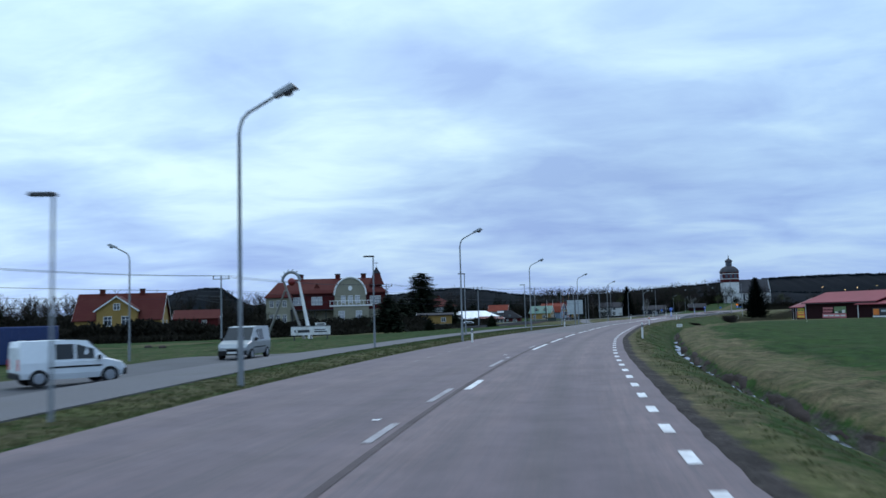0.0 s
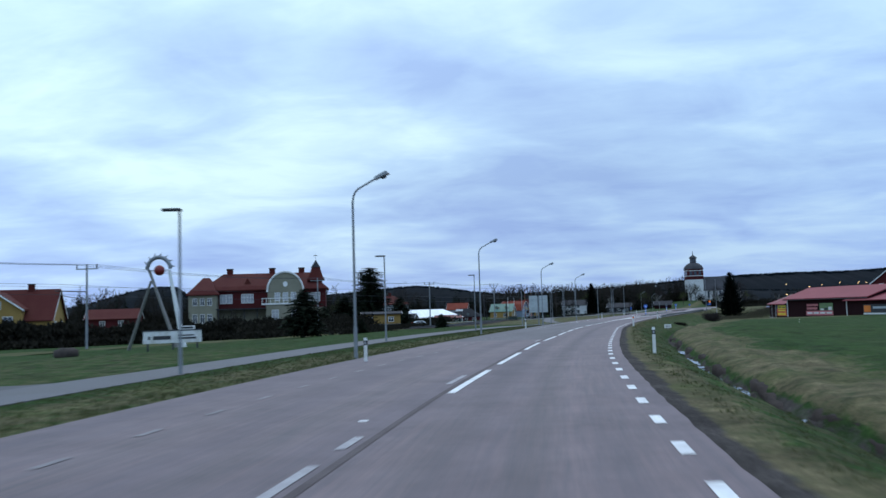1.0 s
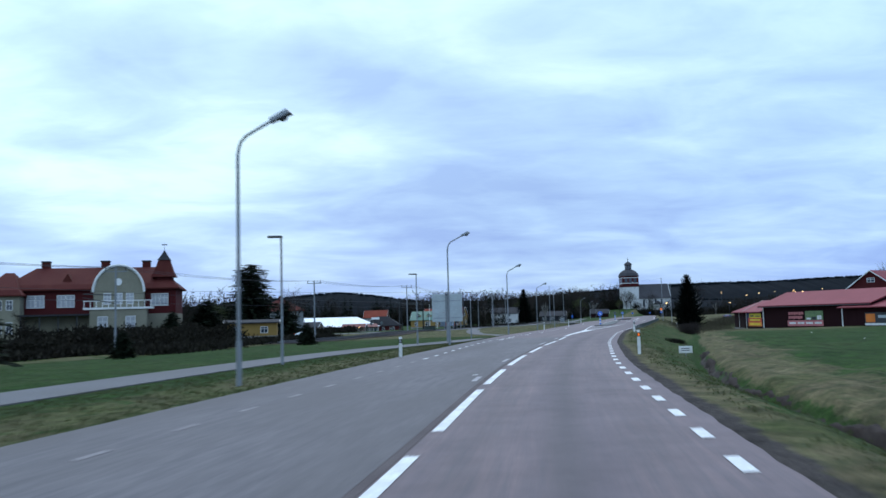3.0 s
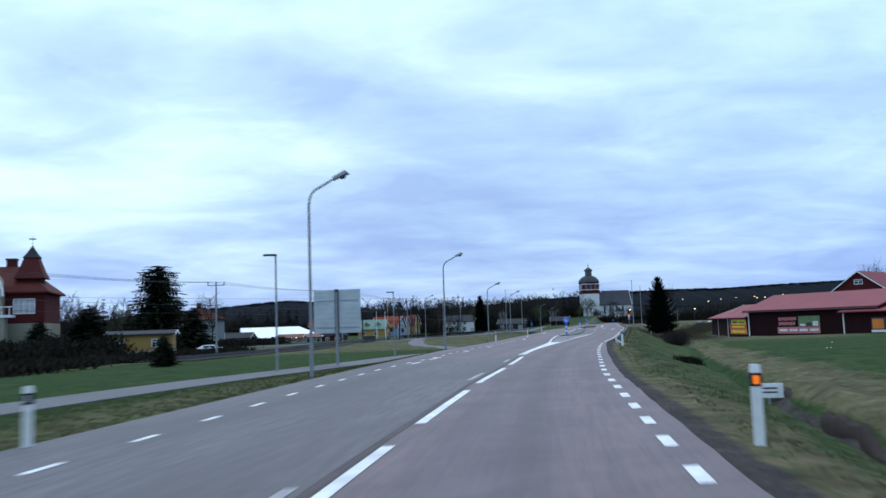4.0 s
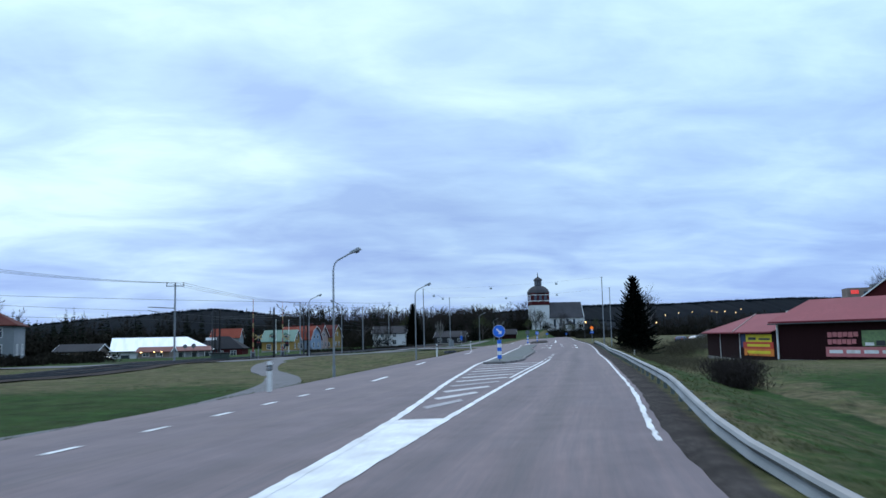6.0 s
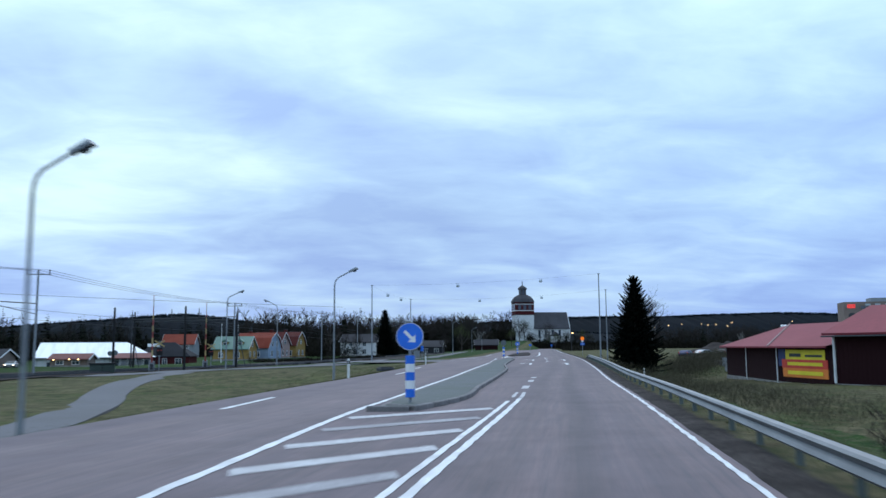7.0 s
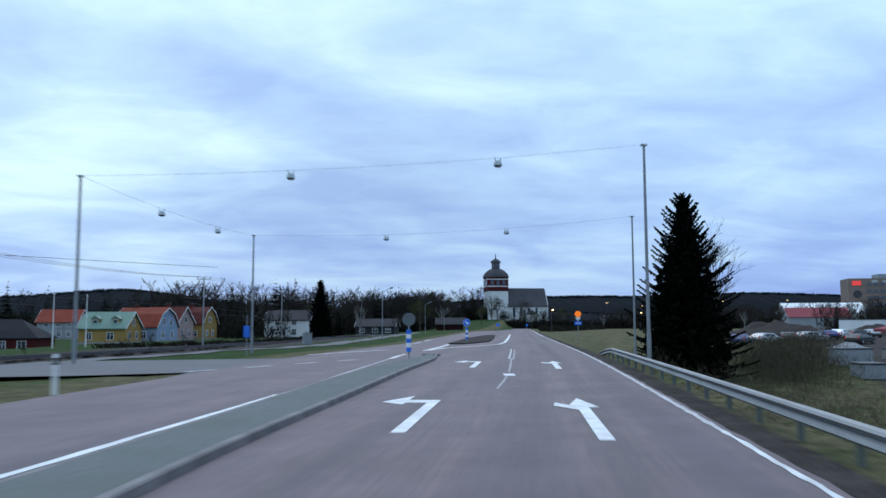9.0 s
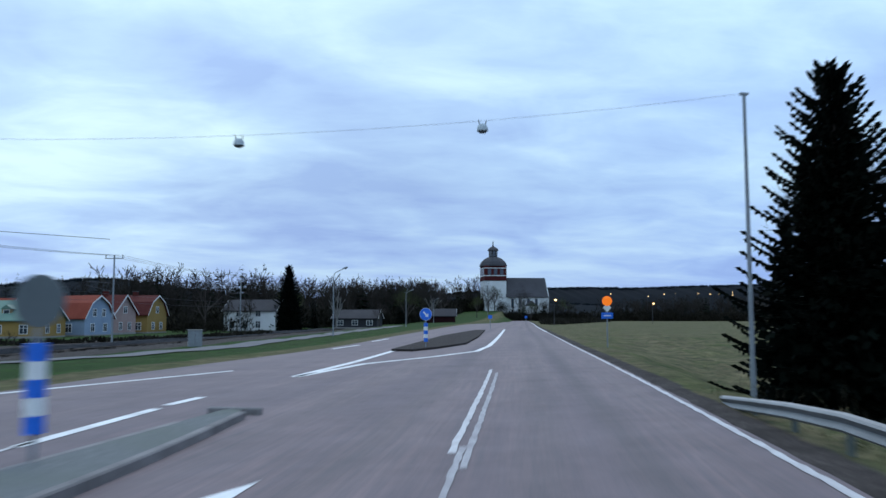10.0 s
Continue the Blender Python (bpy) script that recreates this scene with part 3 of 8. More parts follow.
def ground_z(x, y):
    """The height of the land."""
    x, y = np.asarray(x, float), np.asarray(y, float)
    d = x - edge_right(y)
    left = asphalt_left(y) - edge_right(y)
    # right of the road: shoulder, ditch, field
    field = lerp(y, [(-100, -0.75), (110, -0.8), (160, -1.3), (205, -1.5), (240, -2.2), (262, -2.6), (285, -0.9), (310, -0.25), (600, -0.3)])
    ditch = lerp(y, [(-100, -0.52), (100, -0.50), (120, -0.40), (140, -0.25), (160, 0.0), (700, 0.0)])
    dc = lerp(y, DITCH_AT)
    s = np.clip((d - 1.2) / (dc - 1.2), 0, 1)
    slope = field * (s * s * (3 - 2 * s))
    dip = ditch * np.exp(-(((d - dc) / 0.45) ** 2))
    bank = np.where(y < 150, 0.28, 0.0) * np.clip((d - dc) / 1.2, 0, 1)
    right_z = np.where(d < 1.2, -0.05 * np.clip(d - 0.5, 0, 1), slope + dip + bank) + np.where(d > 1.6, 0.05 * bumps(x, y, 0.9) + 0.03 * bumps(x, y, 3.1), 0)
    right_z = right_z + np.where((d > dc + 0.4) & (d < dc + 9), 0.075 * bumps(x + 3, y, 1.9) * np.clip((d - dc - 0.4) / 0.8, 0, 1), 0)
    # left of the road: swale, path, lawn
    e = left - d
    lawn = lerp(e, [(0, -0.02), (0.5, -0.04), (1.5, -0.09), (2.2, -0.05), (3.0, -0.04), (8, -0.05), (30, 0.05), (80, 0.0)]) + np.where(e > 8, 0.05 * bumps(x, y, 0.35), 0)
    far = np.clip((e - 10) / 26, 0, 1)
    left_z = lawn + far * far * (3 - 2 * far) * lerp(y, [(20, -0.6), (45, -0.6), (70, -0.6), (110, -0.8), (143, -1.0), (165, -0.8), (210, -0.6), (260, -0.9), (320, -1.5), (380, -1.5), (600, -1.2)])
    left_z = left_z + np.where((y < 74) & (e > 5), -0.35 * np.clip((e - 5) / 4, 0, 1) * np.clip((74 - y) / 15, 0, 1), 0)
    away = np.clip((e - 0.1) / lerp(y, FALL_WIDTH), 0, 1)
    left_z = left_z + lerp(y, LAWN_FALL) * away * away * (3 - 2 * away) * (1 - 0.55 * far)
    left_z = left_z - 1.7 * np.exp(-(((x + 8) / 20) ** 2 + ((y - 384) / 34) ** 2))
    left_z = left_z + 6.5 * np.exp(-(((x - 190) / 110) ** 2 + ((y - 705) / 130) ** 2))
    z = np.where(d > 0.3, right_z, left_z)
    z = np.where((d <= 0.46 - 0.3 * np.clip((y - 140) / 15, 0, 1)) & (e <= 0.05), -0.10, z)
    z = np.where((d > 0.16) & (d <= 0.3) & (y > 155), -0.02, z)
    return z


def gz(x, y):
    return float(ground_z(x, y))


# ---- ground ----
cols = np.concatenate([[-2600, -1700, -1100, -700, -450, -320, -240, -190, -150, -120, -100, -85, -72, -62, -54, -47, -41, -36, -32, -29, -27, -25, -23.5], np.arange(-22, -8, 0.75), [-7, -4, -1, 0.2],
                       np.arange(0.5, 9, 0.3), [9.5, 10.5, 12, 14, 16.5, 19, 22, 26, 31, 37, 44, 52, 62, 75, 95, 120, 160, 220, 320, 480, 750, 1200, 1900, 2700]])
rows = np.concatenate([[-300, -200, -120, -80], np.arange(-60, 330, 1.5), [334, 340, 348, 358, 370, 385, 400, 420, 450, 490, 540, 600, 700, 850, 1100, 1500, 2100, 3000, 4200]])
g = Geo()
gy, gd = np.meshgrid(rows, cols, indexing="ij")
gx = edge_right(gy) + gd
# the columns beside the carriageway follow its left edge
left_off = (asphalt_left(gy) - edge_right(gy))
near_left = (gd < -7.5) & (gd > -23)
gx = np.where(near_left, edge_right(gy) + left_off - (-7.6 - gd) * 1.0, gx)
gx = np.where(gd <= -23, np.minimum(gx, edge_right(gy) + left_off - 15.5 + (gd + 23)), gx)
gzv = ground_z(gx, gy)
g.v = [tuple(p) for p in np.stack([gx, gy, gzv], -1).reshape(-1, 3)]
nc = len(cols)
g.f = [(i * nc + j, i * nc + j + 1, (i + 1) * nc + j + 1, (i + 1) * nc + j) for i in range(len(rows) - 1) for j in range(nc - 1)]
g.m = [0] * len(g.f)
dd = gx - edge_right(gy)
ee = asphalt_left(gy) - gx
ramp = lambda v, a, b: np.clip((v - a) / (b - a), 0, 1)
wob = 0.5 * bumps(gx, gy, 0.35) + 0.4 * bumps(gx, gy, 1.1)
dcv = lerp(gy, DITCH_AT)
far_bank = ramp(dd, dcv + 0.2, dcv + 0.7) * (1 - ramp(dd + 1.6 * wob, dcv + 2.4, dcv + 6.0))
dry = np.where(dd > 0.3, np.maximum(0.85 * far_bank, 0.44 * (1 - ramp(dd, dcv - 0.5, dcv))), 0)
dry = np.maximum(dry, np.where(dd > 0.3, 0.80 * (1 - ramp(dd + 0.5 * wob, 1.2, 2.9)), 0))
dry = np.maximum(dry, np.where((dd > 0.3), ramp(gy, 172, 200) * (1 - ramp(gy, 262, 300)) * (1 - ramp(dd, 30, 48)) * 0.66, 0))
dry = np.maximum(dry, np.where((dd > 0.3), 0.70 * ramp(gy, 256, 280), 0))
dry = np.maximum(dry, np.where((dd > 12), 0.04 + 0.10 * wob + 0.12 * ramp(gy, 100, 130), 0))
dry = np.maximum(dry, np.where(ee > -0.5, (1 - ramp(ee + 0.4 * wob, 2.2, 4.2)) * (0.62 + 0.14 * ramp(gy, 100, 180)), 0))
dry = np.maximum(dry, np.where(ee > -0.5, (0.66 + 0.12 * wob) * ramp(gy + 3 * wob, 176, 198) * (1 - ramp(gy, 240, 254)), 0))
dry = np.maximum(dry, np.where(ee > 9, 0.44 * (1 - ramp(gy + 3 * wob, 74, 104)), 0))
dry = np.maximum(dry, np.where(ee > 3, 0.20 + 0.12 * wob, 0))
stony = np.where(dd > 0.1, 1 - ramp(dd + 0.08 * wob, 0.6, 1.0), 0)
stony = np.maximum(stony, np.where((dd > 1) & (gy < 122), 1.0 * (1 - ramp(abs(dd - dcv - 0.18 + 0.14 * wob), 0.04, 0.27)), 0))
stony = np.maximum(stony, np.where(dd > 0.3, ramp(gy, 140, 150) * (1 - ramp(gy, 255, 262)) * (1 - ramp(dd + 0.15 * wob, 0.5, 0.95)), 0))
stony = np.maximum(stony, np.where(dd > 2.5, 0.36 * ramp(gy, 195, 215) * (1 - ramp(gy, 258, 268)) * (1 - ramp(dd, 20, 30)), 0))
stony = np.maximum(stony, np.where((dd > 26) & (gy > 262) & (gy < 345), 0.75 * (1 - ramp(dd, 90, 110)), 0))
yard_in = gx - (77 + (gy - 240) * 0.64)
stony = np.maximum(stony, 0.8 * ramp(yard_in + wob, 0, 4) * ramp(gy, 255, 262) * (1 - ramp(gy, 335, 350)) * (1 - ramp(yard_in, 60, 75)))
stony = np.maximum(stony, np.where((ee > -0.5), 1 - ramp(ee, 0.12, 0.4), 0))
# the dark cinder bank of the railway beyond the junction
bank_edge = lerp(gy, [(225, 22), (246, 30), (256, 38), (263, 42), (270, 45.5), (281, 49.5), (290, 54), (298, 57.5), (308, 60.5), (332, 66.5), (370, 75.5), (430, 90)])
on_bank = ramp(bank_edge - gx, 0.0, 1.2) * (1 - ramp(bank_edge - gx, 34, 40)) * ramp(gy, 252, 258) * (1 - ramp(gy, 425, 440))
stony = np.maximum(stony, 0.85 * on_bank)
ground = setting("ground", g, LAND, "early spring grass land with dry verges and ditches", True)
for nm, w_ in (("dry", dry), ("stony", stony)):
    at_ = ground.data.attributes.new(nm, "FLOAT", "POINT")
    at_.data.foreach_set("value", [float(v) for v in w_.reshape(-1)])


def strip(fa, fb, y0, y1, step=1.5, z=0.0, n=1, crown=0.0, skirt=0.0):
    """A sheet between two lines, x by y."""
    s = Geo()
    s.uv = []
    level = z if callable(z) else (lambda q: z)
    ys = np.arange(y0, y1 + step * 0.5, step)
    a, b = fa(ys), fb(ys)
    ref = edge_right(ys)
    for j, y in enumerate(ys):
        zj = level(y)
        for k in range(n + 1):
            u = k / n
            s.v.append((a[j] + (b[j] - a[j]) * u, y, zj + crown * (1 - abs(2 * u - 1))))
            s.uv.append((s.v[-1][0] - ref[j], y))
    for j in range(len(ys) - 1):
        for k in range(n):
            q = j * (n + 1) + k
            s.f.append((q, q + 1, q + n + 2, q + n + 1))
            s.m.append(0)
    if skirt:
        o = len(s.v)
        for j, y in enumerate(ys):
            s.v += [(a[j], y, level(y) - skirt), (b[j], y, level(y) - skirt)]
            s.uv += [(a[j] - ref[j], y), (b[j] - ref[j], y)]
        for j in range(len(ys) - 1):
            l0, l1, r0, r1 = j * (n + 1), (j + 1) * (n + 1), j * (n + 1) + n, (j + 1) * (n + 1) + n
            s.f += [(l0, l1, o + 2 * j + 2, o + 2 * j), (r1, r0, o + 2 * j + 1, o + 2 * j + 3)]
            s.m += [0, 0]
    return s


def drape(pts, width, lift=0.03):
    """A band of that width along a line of (x, y), laid on the land."""
    s = Geo()
    fine = []
    for a, b in zip(pts, pts[1:]):
        k = max(1, int(math.dist(a, b) / 1.5))
        fine += [(a[0] + (b[0] - a[0]) * i / k, a[1] + (b[1] - a[1]) * i / k) for i in range(k)]
    fine.append(pts[-1])
    for i, p in enumerate(fine):
        q0, q1 = fine[max(i - 1, 0)], fine[min(i + 1, len(fine) - 1)]
        d = Vector((q1[0] - q0[0], q1[1] - q0[1])).normalized()
        nrm = Vector((-d.y, d.x))
        for s_ in (-1, -0.33, 0.33, 1):
            x, y = p[0] + nrm.x * s_ * width / 2, p[1] + nrm.y * s_ * width / 2
            s.v.append((x, y, gz(x, y) + lift))
    for i in range(len(fine) - 1):
        for k in range(3):
            q = i * 4 + k
            s.f.append((q, q + 4, q + 5, q + 1))
            s.m.append(0)
    return s


ragged = lambda y: edge_right(y) + 0.43 - 0.27 * np.clip((np.asarray(y) - 140) / 15, 0, 1) + 0.008 * np.sin(np.asarray(y) * 0.9) + 0.012 * np.sin(np.asarray(y) * 2.3 + 1) + 0.016 * np.sin(np.asarray(y) * 4.1)
setting("road", strip(asphalt_left, ragged, -60, 700, 0.75, 0.0, 8, 0.0, 0.2), ASPHALT, "reddish grey asphalt carriageway, worn and dry")
setting("road_lane", strip(asphalt_left, lambda y: centre_line(y) - 0.25, 78, 132, 1.5, 0.003, 5), ASPHALT_PLAIN, "greyer worn asphalt of the oncoming lane")
setting("pavement", strip(path_far, path_near, -60, 241, 1.5, lambda y: gz((path_near(y) + path_far(y)) / 2, y) + 0.035, 2, 0.0, 0.4), ASPHALT_OLD, "grey asphalt foot and cycle path beside the road")
side = [(54, 252), (47, 250), (41, 248), (36, 246.5), (29, 244.5), (20, 242), (5, 238.5), (-20, 236), (-60, 238), (-120, 240)]
setting("side_road", drape(side, 7.6, 0.05), ASPHALT_OLD, "grey asphalt side road joining at the junction")
g = Geo()
g.add([(asphalt_left(241.) - 0.2, 238.0, -0.004), (53.5, 246, -0.004), (50, 245.0, -0.004), (47.5, 245.0, -0.004), (44, 250, 0.0), (46, 257, 0.0), (56.8, 257.6, 0.0), (62, 262, -0.004), (58, 246, -0.004)], [(0, 8, 1), (1, 8, 7, 6, 5, 4, 3, 2)])
setting("junction_mouth", g, ASPHALT_OLD, "grey asphalt where the side road joins")
# foot path on the far side of the junction
far_path = [(42, 257.5), (44.5, 262), (48, 271), (51.5, 281), (54.5, 287), (57.3, 292), (60, 298), (63, 308), (69, 332), (78, 370), (89, 415)]
setting("far_pavement", drape(far_path, 2.2, 0.05), ASPHALT_OLD, "grey asphalt path beyond the junction")
setting("parking_apron", drape([(-4.8, 14), (-4.8, 33), (-4.2, 47), (-3.4, 58)], 8.0, 0.05), ASPHALT_DARK, "dark asphalt parking strip beside the path")


# ---- road markings ----
MARKS = thing("road_markings", pose(0, 0, 0), "worn white painted lines and arrows on asphalt", "road markings")
Z_MARK = 0.008


def dash(fn, y0, y1, w, z=Z_MARK, off=0.0):
    s = Geo()
    k = max(1, int((y1 - y0) / 1.5))
    for i in range(k + 1):
        y = y0 + (y1 - y0) * i / k
        x = float(fn(y)) + off
        s.v += [(x - w / 2, y, z), (x + w / 2, y, z)]
    s.f = [(2 * i, 2 * i + 1, 2 * i + 3, 2 * i + 2) for i in range(k)]
    s.m = [0] * k
    return s


def worn_line(fn, y0, y1, w, seed, z=Z_MARK, off=0.0, fray=0.72):
    """A long painted line with frayed edges."""
    rnd = random.Random(seed)
    s = Geo()
    k = max(2, int((y1 - y0) / 0.3))
    for i in range(k + 1):
        y = y0 + (y1 - y0) * i / k
        x = float(fn(y)) + off
        s.v += [(x - w / 2 * rnd.uniform(fray, 1.12), y, z), (x + w / 2 * rnd.uniform(fray, 1.12), y, z)]
    s.f = [(2 * i, 2 * i + 1, 2 * i + 3, 2 * i + 2) for i in range(k)]
    s.m = [0] * k
    return s


def poly_mark(pts, z=Z_MARK):
    return Geo().add([(x, y, z) for x, y in pts], [tuple(range(len(pts)))])


# right edge: short dashes up to the guard rail, then a solid line
dash_at = [(-8, 12), (19.46, 9), (41.0, 8), (61.12, 14), (91.9, 6), (105.0, 5), (115.4, 5), (126.4, 5), (137.9, 6), (150.5, 1)]
for (a, n), (b, _) in zip(dash_at, dash_at[1:]):
    for i in range(n):
        y = a + (b - a) * i / n
        part("dash", dash(edge_right, y - 0.44, y + 0.44, 0.17), PAINT, MARKS)
part("edge_line", worn_line(edge_right, 153, 228, 0.13, 3, fray=0.3), PAINT, MARKS)
part("edge_line", worn_line(edge_right, 228, 330, 0.14, 4, fray=0.5), PAINT_FADED, MARKS)
part("edge_line", dash(edge_right, 332, 560, 0.2), PAINT, MARKS)
# left edge dashes
y = 40.5
while y < 168:
    part("dash", dash(lane_left, y, y + 0.75, 0.13), PAINT if y > 104 else PAINT_FAINT, MARKS)
    y += 2.47
for a, b, o_ in ((128.6, 130.2, 0.4), (132.2, 134.6, 0.3), (141.6, 143.2, 0.5), (149.3, 150.5, 0.6), (170.5, 173.5, 0.5), (186.0, 190.4, 0.1), (209.5, 215.4, 0.75), (220.5, 223.8, 0.2)):
    part("dash", dash(lane_left, a, b, 0.17, off=o_), PAINT, MARKS)
# centre line, doubled by an older worn one on its left
for a, b in [(-1.2, 1.4), (8.8, 11.4), (28.6, 31.2)] + [(48.2, 54.6), (57.0, 63.7), (66.0, 73.0), (75.4, 82.0), (84.0, 90.4), (91.8, 97.0), (99.0, 105.6), (107.9, 114.0), (116.2, 122.9), (124.9, 131.8)]:
    part("dash", dash(centre_line, a, b, 0.17), PAINT, MARKS)
for a, b in ((20.8, 22.8), (26.0, 28.9), (36.6, 40.3), (41.4, 42.4), (50.4, 52.9), (75, 77), (92.8, 94.3), (101.2, 103.1), (117.5, 120.5), (127.2, 129.6)):
    part("dash", dash(centre_line, a, b, 0.14, off=-0.42), PAINT_WORN, MARKS)
# the wedge that opens before the traffic island
wedge_l = smooth_curve([134, 140, 156.5, 170, 176, 184.4, 189, 197.3, 204.5, 214, 229, 234, 246.5], [28.95, 30.6, 35.2, 38.4, 39.9, 42.0, 43.35, 45.7, 47.8, 50.4, 54.6, 56.0, 59.2])
wedge_r = smooth_curve([134, 140, 146, 151, 157.6, 174.2, 188, 200, 211, 236], [29.15, 30.8, 32.65, 34.3, 36.5, 42.1, 46.8, 50.6, 54.0, 61.7])
part("line", worn_line(wedge_l, 134, 158, 0.16, 11), PAINT, MARKS)
part("line", worn_line(wedge_r, 134, 158, 0.16, 12), PAINT, MARKS)
g = strip(wedge_l, wedge_r, 136, 157, 1.5, Z_MARK - 0.003, 1)
part("wedge_fill", g, PAINT, MARKS)
part("line", worn_line(wedge_l, 158, 236, 0.17, 5), PAINT, MARKS)
part("line", worn_line(wedge_l, 236, 256, 0.10, 15, off=0.05), PAINT_FADED, MARKS)
part("line", worn_line(wedge_r, 158, 188, 0.14, 6), PAINT, MARKS)
part("line", worn_line(wedge_r, 170, 187, 0.12, 7, off=-0.26), PAINT, MARKS)
for i in range(11):
    y0 = 159.5 + i * 2.35
    x0, x1 = float(wedge_l(y0)) + 0.2, float(wedge_r(y0 + 1.8)) - 0.5
    if x1 - x0 > 0.3:
        part("hatch_stripe", poly_mark([(x0, y0), (x0 + 0.05, y0 - 0.5), (x1, y0 + 1.3), (x1, y0 + 1.8)]), PAINT_FADED if i % 3 else PAINT_WORN, MARKS)
lane_line = smooth_curve([188, 196, 203, 212, 228, 242, 254, 268, 275], [46.8, 49.3, 51.5, 54.3, 59.0, 63.6, 67.1, 71.15, 73.1])
for a, b in ((188.2, 190.9), (193.1, 195.0), (198.2, 199.9), (202.0, 203.0)):
    if a < 190:
        part("dash", worn_line(lane_line, a, b, 0.15, int(a), fray=0.5), PAINT_FADED, MARKS)
        part("dash", worn_line(lane_line, a + 0.3, b, 0.13, int(a) + 1, off=-0.24, fray=0.5), PAINT_FADED, MARKS)
    else:
        part("dash", worn_line(lane_line, a, b, 0.26, int(a), off=-0.1), PAINT_FADED, MARKS)
part("lane_line", worn_line(lane_line, 236.5, 241.2, 0.09, 12, fray=0.55), PAINT_WORN, MARKS)
part("lane_line", worn_line(lane_line, 243.5, 254.5, 0.10, 13, fray=0.55), PAINT_WORN, MARKS)
part("lane_line", worn_line(lane_line, 254.0, 269.5, 0.12, 8, off=-0.12, fray=0.6), PAINT_FADED, MARKS)
part("lane_line", worn_line(lane_line, 253.0, 268.0, 0.11, 18, off=0.10, fray=0.55), PAINT_WORN, MARKS)
part("tee_mark", poly_mark([(63.34, 241.45), (63.68, 241.35), (63.92, 242.4), (63.58, 242.5)], Z_MARK + 0.004), PAINT, MARKS)
part("repair_seam", strip(lambda y: centre_line(y) - 0.24, lambda y: centre_line(y) - 0.12, -10, 134, 1.5, 0.006, 1), PATCH, MARKS, "dark repaired seam along the centre line")


def arrow(x, y, ang, turned):
    """A lane arrow with its tail at x, y; the turned one bends left, the other has a side barb."""
    w = 0.11
    top_ = 4.6 if turned else 4.5
    shaft = [(-w, 0), (w, 0), (w, top_), (-w, top_)]
    M = pose(x, y, 0, 0, 0, ang)
    g1 = Geo().add([(a, b, Z_MARK) for a, b in shaft], [(0, 1, 2, 3)], 0, M)
    if turned:
        g1.add([(a, b, Z_MARK) for a, b in [(0.11, 4.6), (0.11, 5.2), (-0.55, 5.2), (-0.55, 4.6)]], [(0, 1, 2, 3)], 0, M)
        g1.add([(a, b, Z_MARK) for a, b in [(-0.55, 4.2), (-0.55, 6.2), (-1.05, 4.75)]], [(0, 1, 2)], 0, M)
    else:
        g1.add([(a, b, Z_MARK) for a, b in [(-0.3, 4.5), (0.3, 4.5), (0.0, 6.4)]], [(0, 1, 2)], 0, M)
        g1.add([(a, b, Z_MARK + 0.004) for a, b in [(-0.1, 3.9), (-0.55, 4.7), (-0.5, 5.3), (-0.1, 4.6)]], [(0, 1, 2, 3)], 0, M)
    part("lane_arrow", g1, PAINT, MARKS)


for x, y, t in ((58.3, 228.8, True), (60.95, 227.4, False), (63.5, 246.6, True), (66.3, 244.9, False)):
    arrow(x, y, -16.5, t)
# second island: painted curve before it
curve2 = [(65.3, 267.5), (67.8, 273.6), (71.3, 278.5), (74.3, 283.5), (76.7, 290.5), (79.8, 301), (84.0, 315.5), (95, 354)]
curve2l = [(65.3, 267.7), (67.6, 275.0), (69.8, 282.8), (71.2, 288.0)]
for c in (curve2, curve2l):
    g = Geo()
    for (xa, ya), (xb, yb) in zip(c, c[1:]):
        d = Vector((xb - xa, yb - ya)).normalized() * 0.14
        g.add([(xa - d.y, ya + d.x, Z_MARK), (xa + d.y, ya - d.x, Z_MARK), (xb + d.y, yb - d.x, Z_MARK), (xb - d.y, yb + d.x, Z_MARK)], [(0, 1, 2, 3)])
    part("line", g, PAINT, MARKS)
for a, b in (((61.6, 255.6), (62.7, 259.9)), ((62.8, 260.5), (63.3, 262)), ((58.0, 262.5), (63.4, 270.6)), ((67.5, 288), (69.5, 294)), ((71, 301), (73, 308))):
    d = (Vector(b) - Vector(a)).normalized() * 0.11
    part("dash", poly_mark([(a[0] - d.y, a[1] + d.x), (a[0] + d.y, a[1] - d.x), (b[0] + d.y, b[1] - d.x), (b[0] - d.y, b[1] + d.x)]), PAINT, MARKS)
for i in range(4):
    part("dash", poly_mark([(53.2 + i * 1.9, 246.5 + i * 2.5), (53.5 + i * 1.9, 246.2 + i * 2.5), (54.4 + i * 1.9, 247.4 + i * 2.5), (54.1 + i * 1.9, 247.7 + i * 2.5)]), PAINT_WORN, MARKS)
for x, y in ((9.7, 23.2), (11.45, 44.0), (19.4, 94.9), (52.4, 212.0)):
    part("paint_fleck", poly_mark([(x, y), (x + 0.13, y + 0.03), (x + 0.12, y + 0.2), (x - 0.03, y + 0.17)]), PAINT, MARKS)

